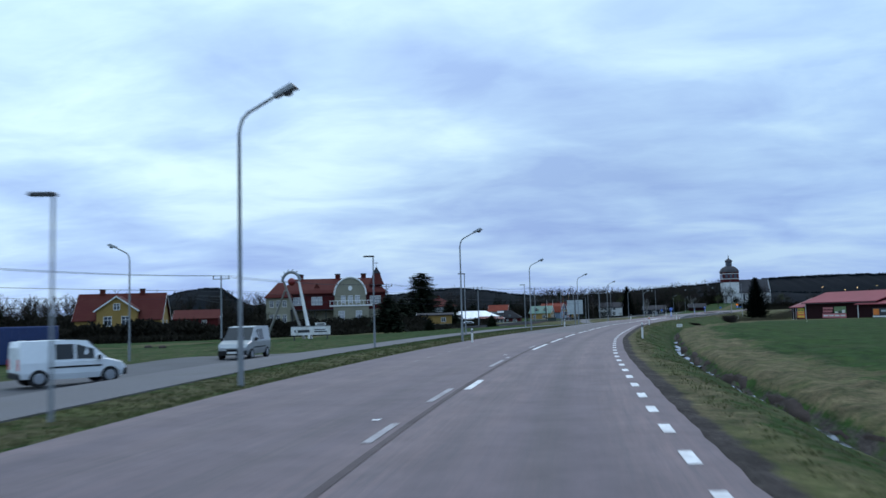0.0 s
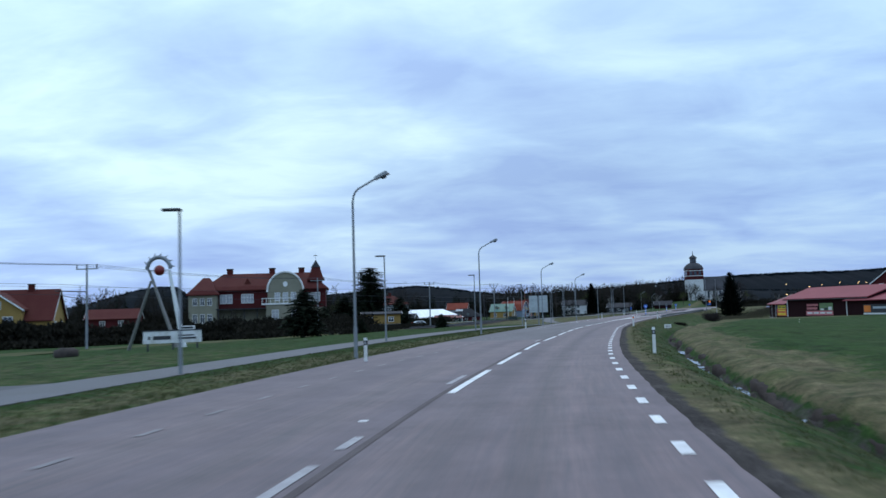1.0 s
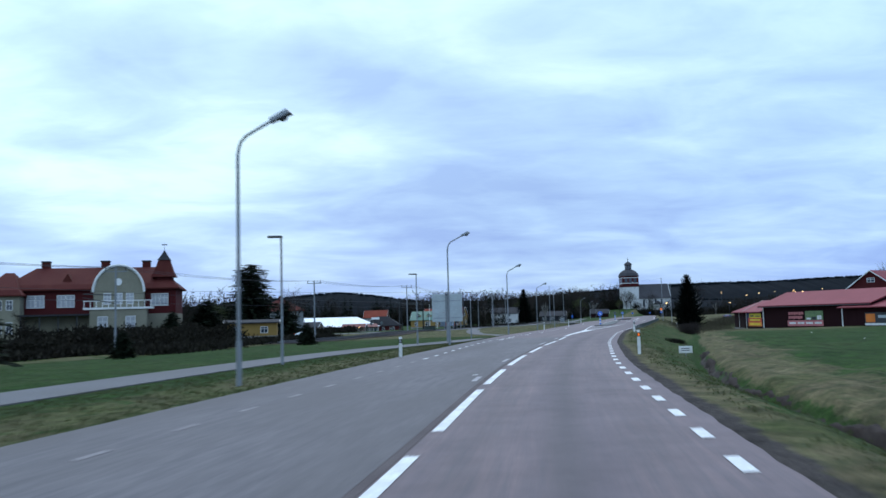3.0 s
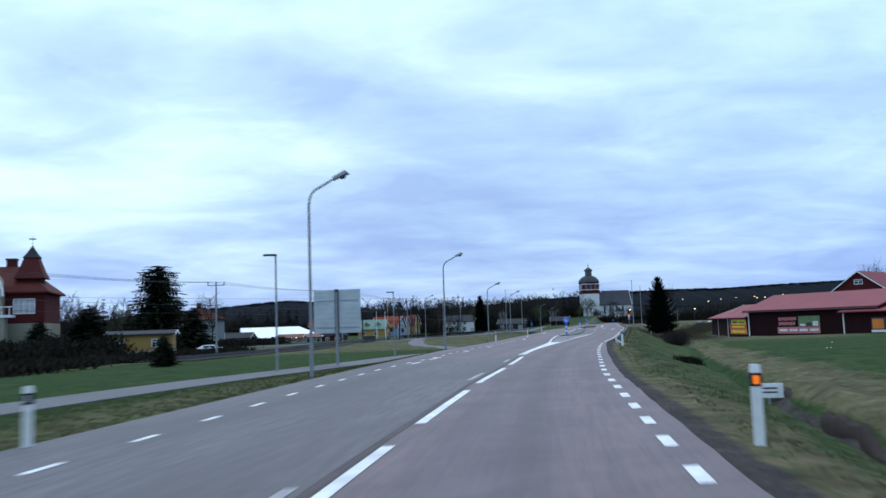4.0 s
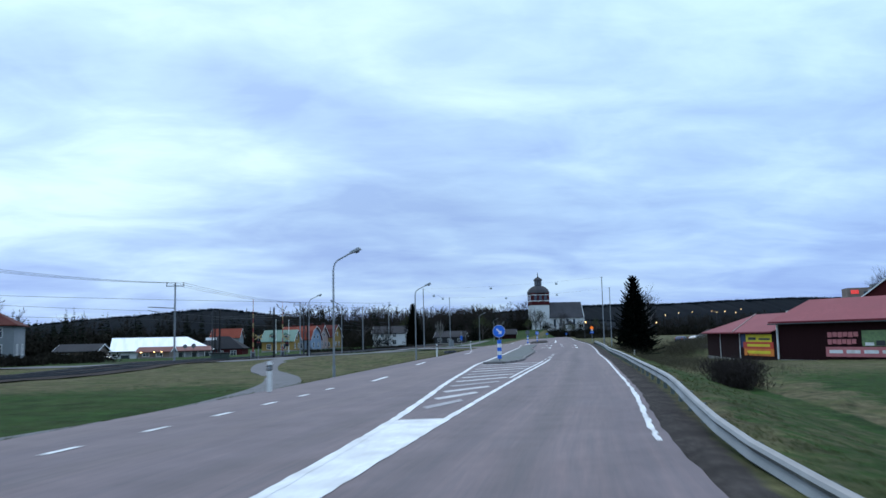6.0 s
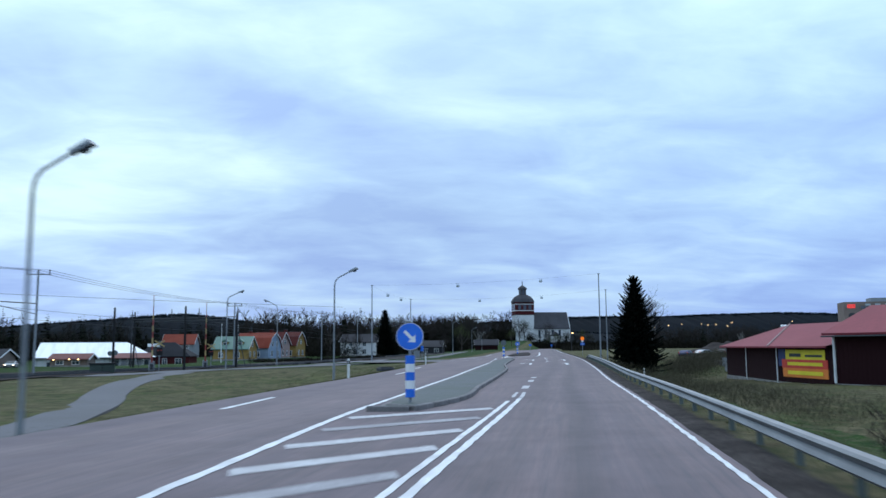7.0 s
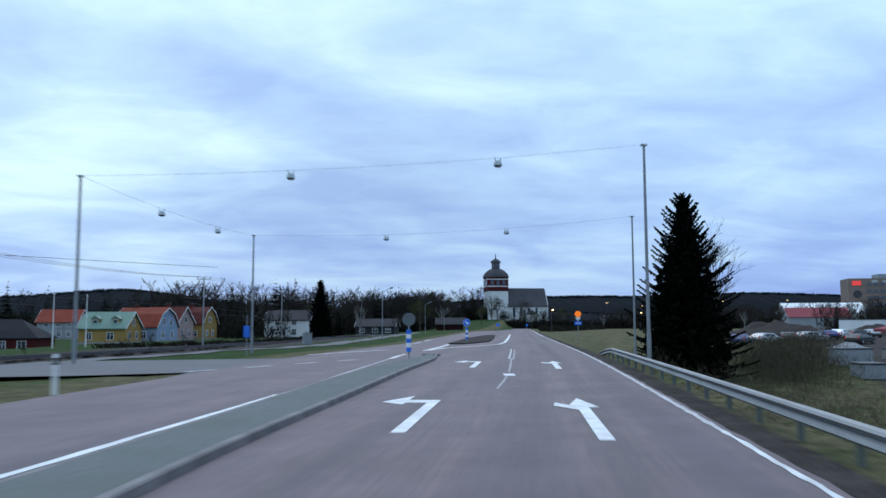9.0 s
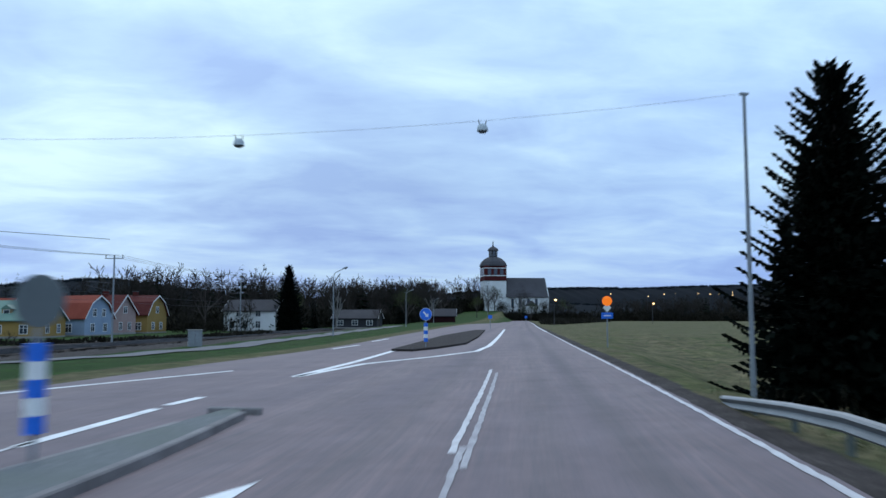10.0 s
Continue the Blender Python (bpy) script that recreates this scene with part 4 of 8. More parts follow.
# ---- traffic islands ----
isl_r = smooth_curve([184.0, 187, 193.5, 203.4, 214.7, 228, 233, 243.5, 255, 258.6], [43.2, 44.8, 46.8, 49.75, 52.95, 56.1, 57.5, 60.4, 63.65, 64.4])
ISLAND = tagged(new("traffic_island", None), "long raised traffic island of grey asphalt with granite kerbs", "traffic island", "", "structure")
far_l = smooth_curve([184.0, 187, 197, 208, 230, 246, 258.6], [42.5, 43.2, 46.0, 49.15, 55.3, 59.6, 63.9])
top = strip(far_l, lambda y: isl_r(y) - 0.12, 184.4, 258.4, 1.2, 0.085, 2, 0.015)
part("island_top", top, ISLAND_TOP, ISLAND)
kerb_mesh = Geo().cbox(-0.07, 0.07, -0.48, 0.48, -0.12, 0.12, 0.02).mesh("kerb_stone", STONE_KERB)
yy = 184.9
while yy < 258.3:
    for fn in (isl_r, far_l):
        if fn is far_l and yy > 257:
            continue
        a = math.degrees(math.atan2(float(fn(yy + 0.5)) - float(fn(yy - 0.5)), 1.0))
        part("kerb_stone", kerb_mesh, None, ISLAND, at=pose(float(fn(yy)), yy, 0.0 if fn is isl_r else -0.03, 0, 0, -a))
    yy += 0.97 * math.cos(math.radians(16))
for x, y, a in ((42.78, 184.35, 75), (43.15, 184.75, 40), (64.15, 258.75, 70)):
    part("kerb_stone", kerb_mesh, None, ISLAND, at=pose(x, y, 0.0, 0, 0, a))
g = Geo()
out2 = [(70.2, 284.5), (71.2, 284.0), (73.0, 287.0), (76.0, 293.5), (81.0, 311), (90.0, 345), (89.0, 346), (79.0, 316), (73.0, 294.5)]
k = len(out2)
g.add([(x, y, 0.0) for x, y in out2] + [(x, y, 0.11) for x, y in out2], [tuple(range(k, 2 * k))] + [(i, (i + 1) % k, k + (i + 1) % k, k + i) for i in range(k)])
setting("traffic_island_far", g, GRAVEL, "raised traffic island of dark gravel and asphalt")


# ---- street furniture ----
def street_lamp():
    """A bent-arm lamp on a tapered steel pole, arm towards +x."""
    t = thing("street_lamp", pose(0, 0, 0), "grey steel street lamp with a bent arm, unlit", "street lamp", "lamps along the road")
    part("pole", Geo().tube((0, 0, 0), (0, 0, 1.2), 0.075, 0.075, 10).tube((0, 0, 1.2), (0, 0, 6.15), 0.055, 0.045, 10), STEEL_GREY, t)
    g = Geo()
    pts = [(0, 0, 6.1), (0.03, 0, 6.3), (0.10, 0, 6.48), (0.24, 0, 6.62), (1.02, 0, 7.0)]
    part("arm", g.pipe(pts, 0.04, 8), STEEL_GREY, t)
    M = pose(1.22, 0, 7.06, 0, -22, 0)
    h = part("lantern", Geo().add([(-.3, -.09, -.03), (-.3, .09, -.03), (.32, .15, -.05), (.32, -.15, -.05), (-.28, -.06, .09), (-.28, .06, .09), (.26, .1, .1), (.26, -.1, .1)],
                                  [(0, 1, 2, 3), (4, 7, 6, 5), (0, 4, 5, 1), (1, 5, 6, 2), (2, 6, 7, 3), (3, 7, 4, 0)], 0, M), STEEL_GREY, t)
    part("glass_bowl", Geo().ball((0.08, 0, -0.07), 0.13, 8, 0, M, 0.6), PANE, h)
    return t


def path_lamp():
    t = thing("path_lamp", pose(0, 0, 0), "slender grey post lamp with a flat head beside the foot path", "lamp post", "lamps along the path")
    part("pole", Geo().tube((0, 0, 0), (0, 0, 1.0), 0.06, 0.06, 8).tube((0, 0, 1.0), (0, 0, 5.2), 0.045, 0.038, 8), STEEL_GREY, t)
    part("flat_head", Geo().cbox(-0.55, 0.06, -0.13, 0.13, 5.18, 5.26, 0.03), DARK_STEEL, t)
    return t


def scaled(m, s):
    return m @ Matrix.Diagonal((s, s, s, 1))


L = street_lamp()
# where each lantern hangs
lantern_at = [(5.96, 31.1, 8.0), (9.5, 63.5, 7.25), (14.35, 94.3, 7.1), (21.05, 122.9, 6.75), (28.48, 155.8, 6.78), (35.8, 185.2, 6.02), (43.8, 218.1, 6.36)]
first = True
for x, y, top_z in lantern_at:
    turn = math.atan2(float(edge_right(y + 3)) - float(edge_right(y - 3)), 6) + radians(4)
    size = (top_z - gz(x - 1.2, y + 0.3) + 0.02) / 7.06
    x, y = x - 1.22 * size * math.cos(turn), y + 1.22 * size * math.sin(turn)
    m = scaled(pose(x, y, top_z - 7.06 * size, 0, 0, -math.degrees(turn)), size if first else size / L.scale[0])
    if first:
        L.matrix_basis, first = m, False
    else:
        copy_thing(L, m)
for x, y, a, size in ((70.0, 330.0, -20, 1.0), (88, 400, -20, 1.0), (108, 480, -20, 1.0), (32.1, 259, 0, 1.2), (37, 275, 170, 1.2), (-11.6, 57.4, 170, 1.0)):
    copy_thing(L, scaled(pose(x, y, gz(x, y) - 0.02, 0, 0, a), size / L.scale[0]))
W = path_lamp()
first = True
for x, y, top_z in ((3.3, 24.4, 4.3), (3.55, 57.3, 5.35), (7.2, 82.6, 5.4), (12.6, 105.0, 5.0), (17.95, 130.2, 4.78), (23.5, 156.6, 4.2)):
    foot = gz(x, y) - 0.02
    size = (top_z - foot) / 5.24
    m = scaled(pose(x, y, foot, 0, 0, 8), size if first else size / W.scale[0])
    if first:
        W.matrix_basis, first = m, False
    else:
        copy_thing(W, m)


def marker_post(yellow=False):
    t = thing("marker_post", pose(0, 0, 0), "white plastic roadside marker post with a dark reflector band", "marker post", "marker posts along the road")
    prof = [(-0.06, -0.03), (0.06, -0.03), (0.06, 0.01), (0.03, 0.05), (-0.03, 0.05), (-0.06, 0.01)]
    g = Geo()
    k = len(prof)
    g.add([(x, y, 0) for x, y in prof] + [(x, y, 0.93) for x, y in prof] + [(x * 0.85, y * 0.85, 1.0) for x, y in prof],
          [tuple(range(2 * k, 3 * k))] + [(r + i, r + (i + 1) % k, r + k + (i + 1) % k, r + k + i) for r in (0, k) for i in range(k)])
    part("post", g, WHITE_PLASTIC, t)
    part("reflector_band", Geo().box(-0.064, 0.064, -0.034, 0.03, 0.74, 0.90), BLACK, t, "black band with reflector")
    # the orange reflector emits a little, standing for headlight thrown back
    part("reflector", Geo().box(-0.035, 0.035, -0.038, -0.034, 0.77, 0.87), SIGN_ORANGE if yellow else STEEL, t)
    return t


posts = {False: ((36.62, 142.5), (9.1, 60.8), (17.2, 107.2), (32.6, 166.5), (43.0, 207.0), (51.3, 238.0), (68.6, 230.7), (19.72, 61.9)), True: ((26.6, 104.5),)}
for lit, spots_ in posts.items():
    MP = marker_post(lit)
    for i, (x, y) in enumerate(spots_):
        m = pose(x, y, gz(x, y) - 0.05, 0, 0, -12)
        if i == 0:
            MP.matrix_basis = m
        else:
            copy_thing(MP, m)


def banded_sign(label, disc_r):
    """A keep-right disc on a blue and white banded tube."""
    t = thing("keep_right_sign", pose(0, 0, 0), label, "road sign", "keep right signs on the islands")
    part("pole", Geo().tube((0, 0, 0), (0, 0, 1.45), 0.035, 0.035, 8), STEEL_GREY, t)
    for i in range(5):
        part("band", Geo().tube((0, -0.0, 0.28 + i * 0.2), (0, 0, 0.48 + i * 0.2), 0.115, 0.115, 12), SIGN_BLUE if i % 2 == 0 else TRIM, t)
    if disc_r:
        d = part("disc", Geo().tube((0, -0.02, 1.74), (0, -0.05, 1.74), disc_r, disc_r, 28), SIGN_BLUE, t, "round blue disc")
        part("rim", Geo().tube((0, -0.015, 1.74), (0, -0.045, 1.74), disc_r + 0.012, disc_r + 0.012, 28), TRIM, d)
        part("disc_back", Geo().tube((0, 0.0, 1.74), (0, -0.015, 1.74), disc_r, disc_r, 28), SIGN_GREY, d)
        M = pose(0, -0.052, 1.74) @ Matrix.Rotation(radians(-45), 4, "Y").inverted()
        g = Geo()
        k = disc_r / 0.3
        g.add([(-.17 * k, 0, -.035 * k), (.06 * k, 0, -.035 * k), (.06 * k, 0, .035 * k), (-.17 * k, 0, .035 * k)], [(0, 1, 2, 3)], 0, M)
        g.add([(.06 * k, 0, -.12 * k), (.19 * k, 0, 0), (.06 * k, 0, .12 * k)], [(0, 1, 2)], 0, M)
        part("arrow", g, TRIM, d, "white arrow pointing down to the right")
    return t


s1 = banded_sign("round blue traffic disc with a white arrow on a banded post", 0.32)
s1.matrix_basis = pose(43.45, 185.65, -0.05, 0, 0, -14)
copy_thing(s1, pose(72.4, 287.2, 0.1, 0, 0, -14))
s2 = banded_sign("blue and white banded post with a grey sign back", 0.0)
s2["category"] = "road sign"
s2.matrix_basis = pose(62.25, 253.95, 0.1, 0, 0, -14)
part("sign_back", Geo().tube((0, 0.0, 1.75), (0, 0.03, 1.75), 0.3, 0.3, 24), DARK_SIGN, s2, "grey back of a round sign")

# billboard seen from behind
BB = thing("billboard", pose(20.25, 135.2, -0.38, 0, 0, -14), "large road sign seen from its ribbed grey aluminium back", "road sign")
part("pole", Geo().tube((0, 0.0, -0.1), (0, 0.0, 3.7), 0.07, 0.07, 10), STEEL_GREY, BB)
for i in range(9):
    part("panel", Geo().cbox(-1.18, 1.18, 0.07, 0.12, 1.72 + i * 0.235, 1.95 + i * 0.235, 0.012), SIGN_GREY, BB)
for z in (2.0, 3.3):
    part("bracket", Geo().box(-1.05, 1.05, 0.05, 0.075, z - 0.03, z + 0.03), STEEL, BB)
part("stiffener", Geo().box(-0.09, 0.09, -0.02, 0.07, 1.7, 3.85), DARK_STEEL, BB)

WS = thing("small_sign", pose(31.9, 115.0, -1.18, 0, 0, -14), "small white board on a thin post in the ditch slope", "sign")
part("post", Geo().tube((0, 0, -0.1), (0, 0, 0.95), 0.025, 0.025, 6), STEEL_GREY, WS)
part("board", Geo().cbox(-0.34, 0.34, -0.03, 0.0, 0.62, 0.98, 0.01), WHITE_PLASTIC, WS)
for z in (0.86, 0.76):
    part("text_bar", Geo().box(-0.22, 0.2, -0.034, -0.03, z - 0.02, z + 0.02), DARK_STEEL, WS)

OR = thing("warning_sign", pose(83.0, 288.0, gz(83.0, 288.0), 0, 0, -14), "orange lit warning sign above a blue plate on a post", "road sign")
part("post", Geo().tube((0, 0, -0.1), (0, 0, 2.9), 0.035, 0.035, 8), STEEL_GREY, OR)
part("disc", Geo().tube((0, -0.03, 2.62), (0, -0.07, 2.62), 0.28, 0.28, 20), SIGN_ORANGE, OR, "glowing orange disc")
part("diamond", Geo().add([(0, -0.05, 2.0), (0.24, -0.05, 2.24), (0, -0.05, 2.48), (-0.24, -0.05, 2.24), (0, -0.03, 2.0), (0.24, -0.03, 2.24), (0, -0.03, 2.48), (-0.24, -0.03, 2.24)],
                        [(0, 1, 2, 3), (7, 6, 5, 4), (0, 4, 5, 1), (1, 5, 6, 2), (2, 6, 7, 3), (3, 7, 4, 0)]), TRIM, OR)
part("plate", Geo().cbox(-0.33, 0.33, -0.06, -0.03, 1.62, 1.96, 0.01), SIGN_BLUE, OR, "blue direction plate")
part("plate_bar", Geo().box(-0.2, 0.2, -0.066, -0.06, 1.76, 1.82), TRIM, OR)

# guard rail
RAIL = thing("guard_rail", pose(0, 0, 0), "galvanised steel guard rail on posts, weathered", "guard rail")
rail_x = lambda y: edge_right(y) + 0.86 + 0.85 * np.clip((152 - np.asarray(y, float)) / 7, 0, 1) ** 1.5
wprof = [(0.0, 0.31), (0.05, 0.29), (0.08, 0.25), (0.05, 0.20), (0.01, 0.155), (0.05, 0.11), (0.08, 0.06), (0.05, 0.02), (0.0, 0.0)]


def rail_top(y):
    return float(np.interp(y, [145, 150, 160, 200, 225, 253.5, 256, 259], [-0.05, 0.22, 0.44, 0.42, 0.48, 0.50, 0.34, 0.12]))


ys = np.arange(145, 259.1, 2.0)
for y0, y1 in zip(ys, ys[1:]):
    g = Geo()
    n = len(wprof)
    for y in (y0, y1):
        x, zt = float(rail_x(y)), rail_top(y) + gz(rail_x(y), y) * 0.0
        g.v += [(x - px, y, zt - 0.25 + 0.8 * pz) for px, pz in wprof] + [(x - px + 0.02, y, zt - 0.25 + 0.8 * pz) for px, pz in wprof]
    g.f = [(i, i + 1, 2 * n + i + 1, 2 * n + i) for i in range(n - 1)] + [(n + i + 1, n + i, 3 * n + i, 3 * n + i + 1) for i in range(n - 1)] + [(0, 2 * n, 3 * n, n), (n - 1, 2 * n - 1, 4 * n - 1, 3 * n - 1)]
    g.m = [0] * len(g.f)
    part("rail_section", g, RAIL_STEEL, RAIL)
    x = float(rail_x(y0))
    part("rail_post", Geo().box(x + 0.02, x + 0.10, y0 - 0.03, y0 + 0.03, gz(x + 0.07, y0) - 0.15, rail_top(y0) - 0.03), POST_STEEL, RAIL)


# ---- span lamps over the junction ----
def wire(pts, r=0.005):
    g = Geo()
    return g.pipe(pts, r, 5)


def sag(a, b, k, n=8):
    return [tuple(Vector(a).lerp(Vector(b), i / n) - Vector((0, 0, k * 4 * (i / n) * (1 - i / n)))) for i in range(n + 1)]


mast_at = {"a": (47.8, 254.6, 8.4), "b": (54.5, 274.4, 8.1), "c": (71.3, 248.2, 9.2), "d": (79.2, 267.2, 9.9)}
for nm, (x, y, h) in mast_at.items():
    t = thing("span_mast", pose(x, y, gz(x, y)), "tall straight grey steel mast holding span wires", "mast", "masts at the junction")
    part("pole", Geo().tube((0, 0, -0.1), (0, 0, 1.4), 0.09, 0.09, 10).tube((0, 0, 1.4), (0, 0, h), 0.075, 0.05, 10), STEEL_GREY, t)
    part("cap", Geo().box(-0.13, 0.13, -0.05, 0.05, h - 0.06, h + 0.02), STEEL_GREY, t)


def hanging_lamp(p):
    t = thing("hanging_lamp", pose(*p), "small grey lamp hanging from a span wire, unlit", "street lamp", "lamps on span wires")
    part("hanger", Geo().tube((-0.10, 0, -0.14), (-0.13, 0, 0.02), 0.015, 0.015, 6).tube((0.10, 0, -0.14), (0.13, 0, 0.02), 0.015, 0.015, 6), DARK_STEEL, t)
    part("housing", Geo().tube((0, 0, -0.22), (0, 0, -0.12), 0.17, 0.12, 12).tube((0, 0, -0.34), (0, 0, -0.22), 0.19, 0.17, 12), SIGN_GREY, t)
    part("lens", Geo().tube((0, 0, -0.40), (0, 0, -0.34), 0.11, 0.18, 12), DARK_SIGN, t, "dark glass lens")
    return t


def top_of(nm):
    x, y, h = mast_at[nm]
    return Vector((x, y, h + gz(x, y)))


for a, b, us in (("a", "c", (0.385, 0.75)), ("b", "d", (0.36, 0.677)), ("a", "b", (0.36, 0.71))):
    pts = sag(top_of(a), top_of(b), 0.3 if a != "b" else 0.45, 20)
    SW = thing("span_wire", pose(0, 0, 0), "thin dark span wire between two masts", "wire", "span wires")
    part("wire", wire(pts), DARK_STEEL, SW)
    for u in us:
        k_ = int(u * 20)
        hanging_lamp(Vector(pts[k_]).lerp(Vector(pts[k_ + 1]), u * 20 - k_))


# ---- buildings ----
def pane_unit(parent, x, y, z, w, h, M, facing="y", glass=None, cross=True):
    """A window with frame, bars and pane on a wall that looks to -y (or to +x)."""
    def put(geo, material, name, par):
        return part(name, geo, material, par)
    R_ = M @ (pose(x, y, z) if facing == "y" else pose(x, y, z, 0, 0, 90))
    t = 0.09
    o = [(-w / 2 - t, -h / 2 - t), (w / 2 + t, -h / 2 - t), (w / 2 + t, h / 2 + t), (-w / 2 - t, h / 2 + t)]
    q = [(-w / 2, -h / 2), (w / 2, -h / 2), (w / 2, h / 2), (-w / 2, h / 2)]
    pts = [(a, yy, b) for yy in (-0.07, 0.0) for a, b in o] + [(a, yy, b) for yy in (-0.07, 0.0) for a, b in q]
    fs = []
    for i in range(4):
        j = (i + 1) % 4
        fs += [(i, j, 8 + j, 8 + i), (i, 4 + i, 4 + j, j), (8 + i, 8 + j, 12 + j, 12 + i)]
    win = put(Geo().add(pts, fs, 0, R_), TRIM, "window", parent)
    if cross:
        put(Geo().box(-0.035, 0.035, -0.05, -0.03, -h / 2, h / 2, 0, R_), TRIM, "glazing_bar", win)
        put(Geo().box(-w / 2, w / 2, -0.055, -0.05, h * 0.14, h * 0.14 + 0.06, 0, R_), TRIM, "glazing_bar", win)
    put(Geo().box(-w / 2, w / 2, -0.03, -0.012, -h / 2, h / 2, 0, R_), glass or PANE, "pane", win)
    return win


def house(name, at, w, d, eave, ridge, wall_m, roof_m, label, windows=(), side_windows=(), chimneys=(), hip=0.0, gambrel=False, base=0.35, dormers=(), category="house", group=""):
    """A house w along x and d along y with its ridge along x; the front looks to -y. Windows: (x, z, w, h)."""
    t = thing(name, at, label, category, group)
    X, Y = w / 2, d / 2
    I = Matrix.Identity(4)
    if gambrel:
        kz = eave + (ridge - eave) * 0.62
        ky = Y * 0.62
        prof = [(-Y, 0), (Y, 0), (Y, eave), (ky, kz), (0, ridge), (-ky, kz), (-Y, eave)]
    else:
        prof = [(-Y, 0), (Y, 0), (Y, eave), (0, ridge), (-Y, eave)] if not hip else [(-Y, 0), (Y, 0), (Y, eave), (-Y, eave)]
    g = Geo()
    M90 = pose(0, 0, 0, 0, 0, 90)
    g.prism(prof, -X, X, 0, M90)
    part("wall", g, wall_m, t)
    part("plinth", Geo().box(-X - 0.06, X + 0.06, -Y - 0.06, Y + 0.06, -0.6, base), CONCRETE, t)
    o, th = 0.45, 0.16
    g = Geo()
    if hip:
        hx = X - hip
        lo = [(-X - o, -Y - o, eave - 0.1), (X + o, -Y - o, eave - 0.1), (X + o, Y + o, eave - 0.1), (-X - o, Y + o, eave - 0.1)]
        up = [(p[0], p[1], p[2] + th) for p in lo]
        r = [(-hx, 0, ridge), (hx, 0, ridge)]
        g.add(lo + up + r, [(3, 2, 1, 0), (0, 1, 5, 4), (1, 2, 6, 5), (2, 3, 7, 6), (3, 0, 4, 7), (4, 5, 9, 8), (6, 7, 8, 9), (5, 6, 9), (7, 4, 8)])
    else:
        if gambrel:
            line = [(-Y - o, eave - o * 1.2), (-ky, kz), (0, ridge), (ky, kz), (Y + o, eave - o * 1.2)]
        else:
            k = (ridge - eave) / Y
            line = [(-Y - o, eave - o * k), (0, ridge), (Y + o, eave - o * k)]
        out = [(a, b + th + 0.03) for a, b in line]
        inn = [(a, b + 0.03) for a, b in line]
        n = len(line)
        for i in range(n - 1):
            g.prism([inn[i], inn[i + 1], out[i + 1], out[i]], -X - o, X + o, 0, M90)
    roof = part("roof", g, roof_m, t)
    if not hip:
        for xx in (-X - o - 0.03, X + o):
            fb = Geo()
            for i in range(len(line) - 1):
                fb.prism([(line[i][0], line[i][1] - 0.06), (line[i + 1][0], line[i + 1][1] - 0.06), (line[i + 1][0], line[i + 1][1] + th + 0.05), (line[i][0], line[i][1] + th + 0.05)], xx, xx + 0.03, 0, M90)
            part("bargeboard", fb, TRIM, roof)
    for x, y, s, hgt in chimneys:
        c = part("chimney", Geo().cbox(x - s / 2, x + s / 2, y - s / 2, y + s / 2, ridge - 1.2, ridge + hgt, 0.04), ROOF_TILE if roof_m is not ROOF_DARK else WALL_GREY, roof)
        part("chimney_cap", Geo().cbox(x - s / 2 - 0.08, x + s / 2 + 0.08, y - s / 2 - 0.08, y + s / 2 + 0.08, ridge + hgt, ridge + hgt + 0.15, 0.03), DARK_STEEL, roof)
    for x, z, ww, hh in windows:
        pane_unit(t, x, -Y - 0.01, z, ww, hh, I)
    for y, z, ww, hh in side_windows:
        pane_unit(t, X + 0.01, y, z, ww, hh, I, "x")
    for x, ww, z0, z1 in dormers:
        yb = -Y * 0.72
        dg = part("dormer", Geo().box(x - ww / 2, x + ww / 2, yb, yb + Y * 0.7, z0, z1), wall_m, t)
        rf = Geo().prism([(x - ww / 2 - 0.2, z1 - 0.05), (x + ww / 2 + 0.2, z1 - 0.05), (x, z1 + ww * 0.42)], yb - 0.2, yb + Y * 0.72)
        part("dormer_roof", rf, roof_m, dg)
        pane_unit(t, x, yb - 0.01, (z0 + z1) / 2, ww * 0.55, (z1 - z0) * 0.65, I, cross=False)
    return t


def ring(n, r, z, rot=0.0):
    return [(r * math.cos(math.tau * i / n + rot), r * math.sin(math.tau * i / n + rot), z) for i in range(n)]


def lathe(g, rows, n, rot=0.0, M=None):
    p, f = [], []
    for r, z in rows:
        p += ring(n, r, z, rot)
    for j in range(len(rows) - 1):
        f += [(j * n + i, j * n + (i + 1) % n, (j + 1) * n + (i + 1) % n, (j + 1) * n + i) for i in range(n)]
    f += [tuple(range(n - 1, -1, -1)), tuple(range((len(rows) - 1) * n, len(rows) * n))]
    return g.add(p, f, 0, M)


# church: white tower with a red timber belfry, domed roof and lantern, dark steep nave roof
CH = thing("church", pose(174.5, 667, 4.6, 0, 0, -2) @ Matrix.Diagonal((0.785, 0.785, 0.848, 1)), "white rendered church with red timber belfry and dark shingled roofs", "church")
part("tower_wall", Geo().cbox(-7.4, 7.4, -7.4, 7.4, -1, 19.4, 0.2), WALL_WHITE, CH)
part("belfry", Geo().cbox(-7.6, 7.6, -7.6, 7.6, 19.4, 28.8, 0.3), WALL_RED, CH, "dark red timber belfry")
for z in (19.5, 22.3, 27.0):
    part("belfry_band", Geo().box(-7.75, 7.75, -7.75, 7.75, z, z + 0.5), TRIM if z > 20 else WALL_RED, CH)
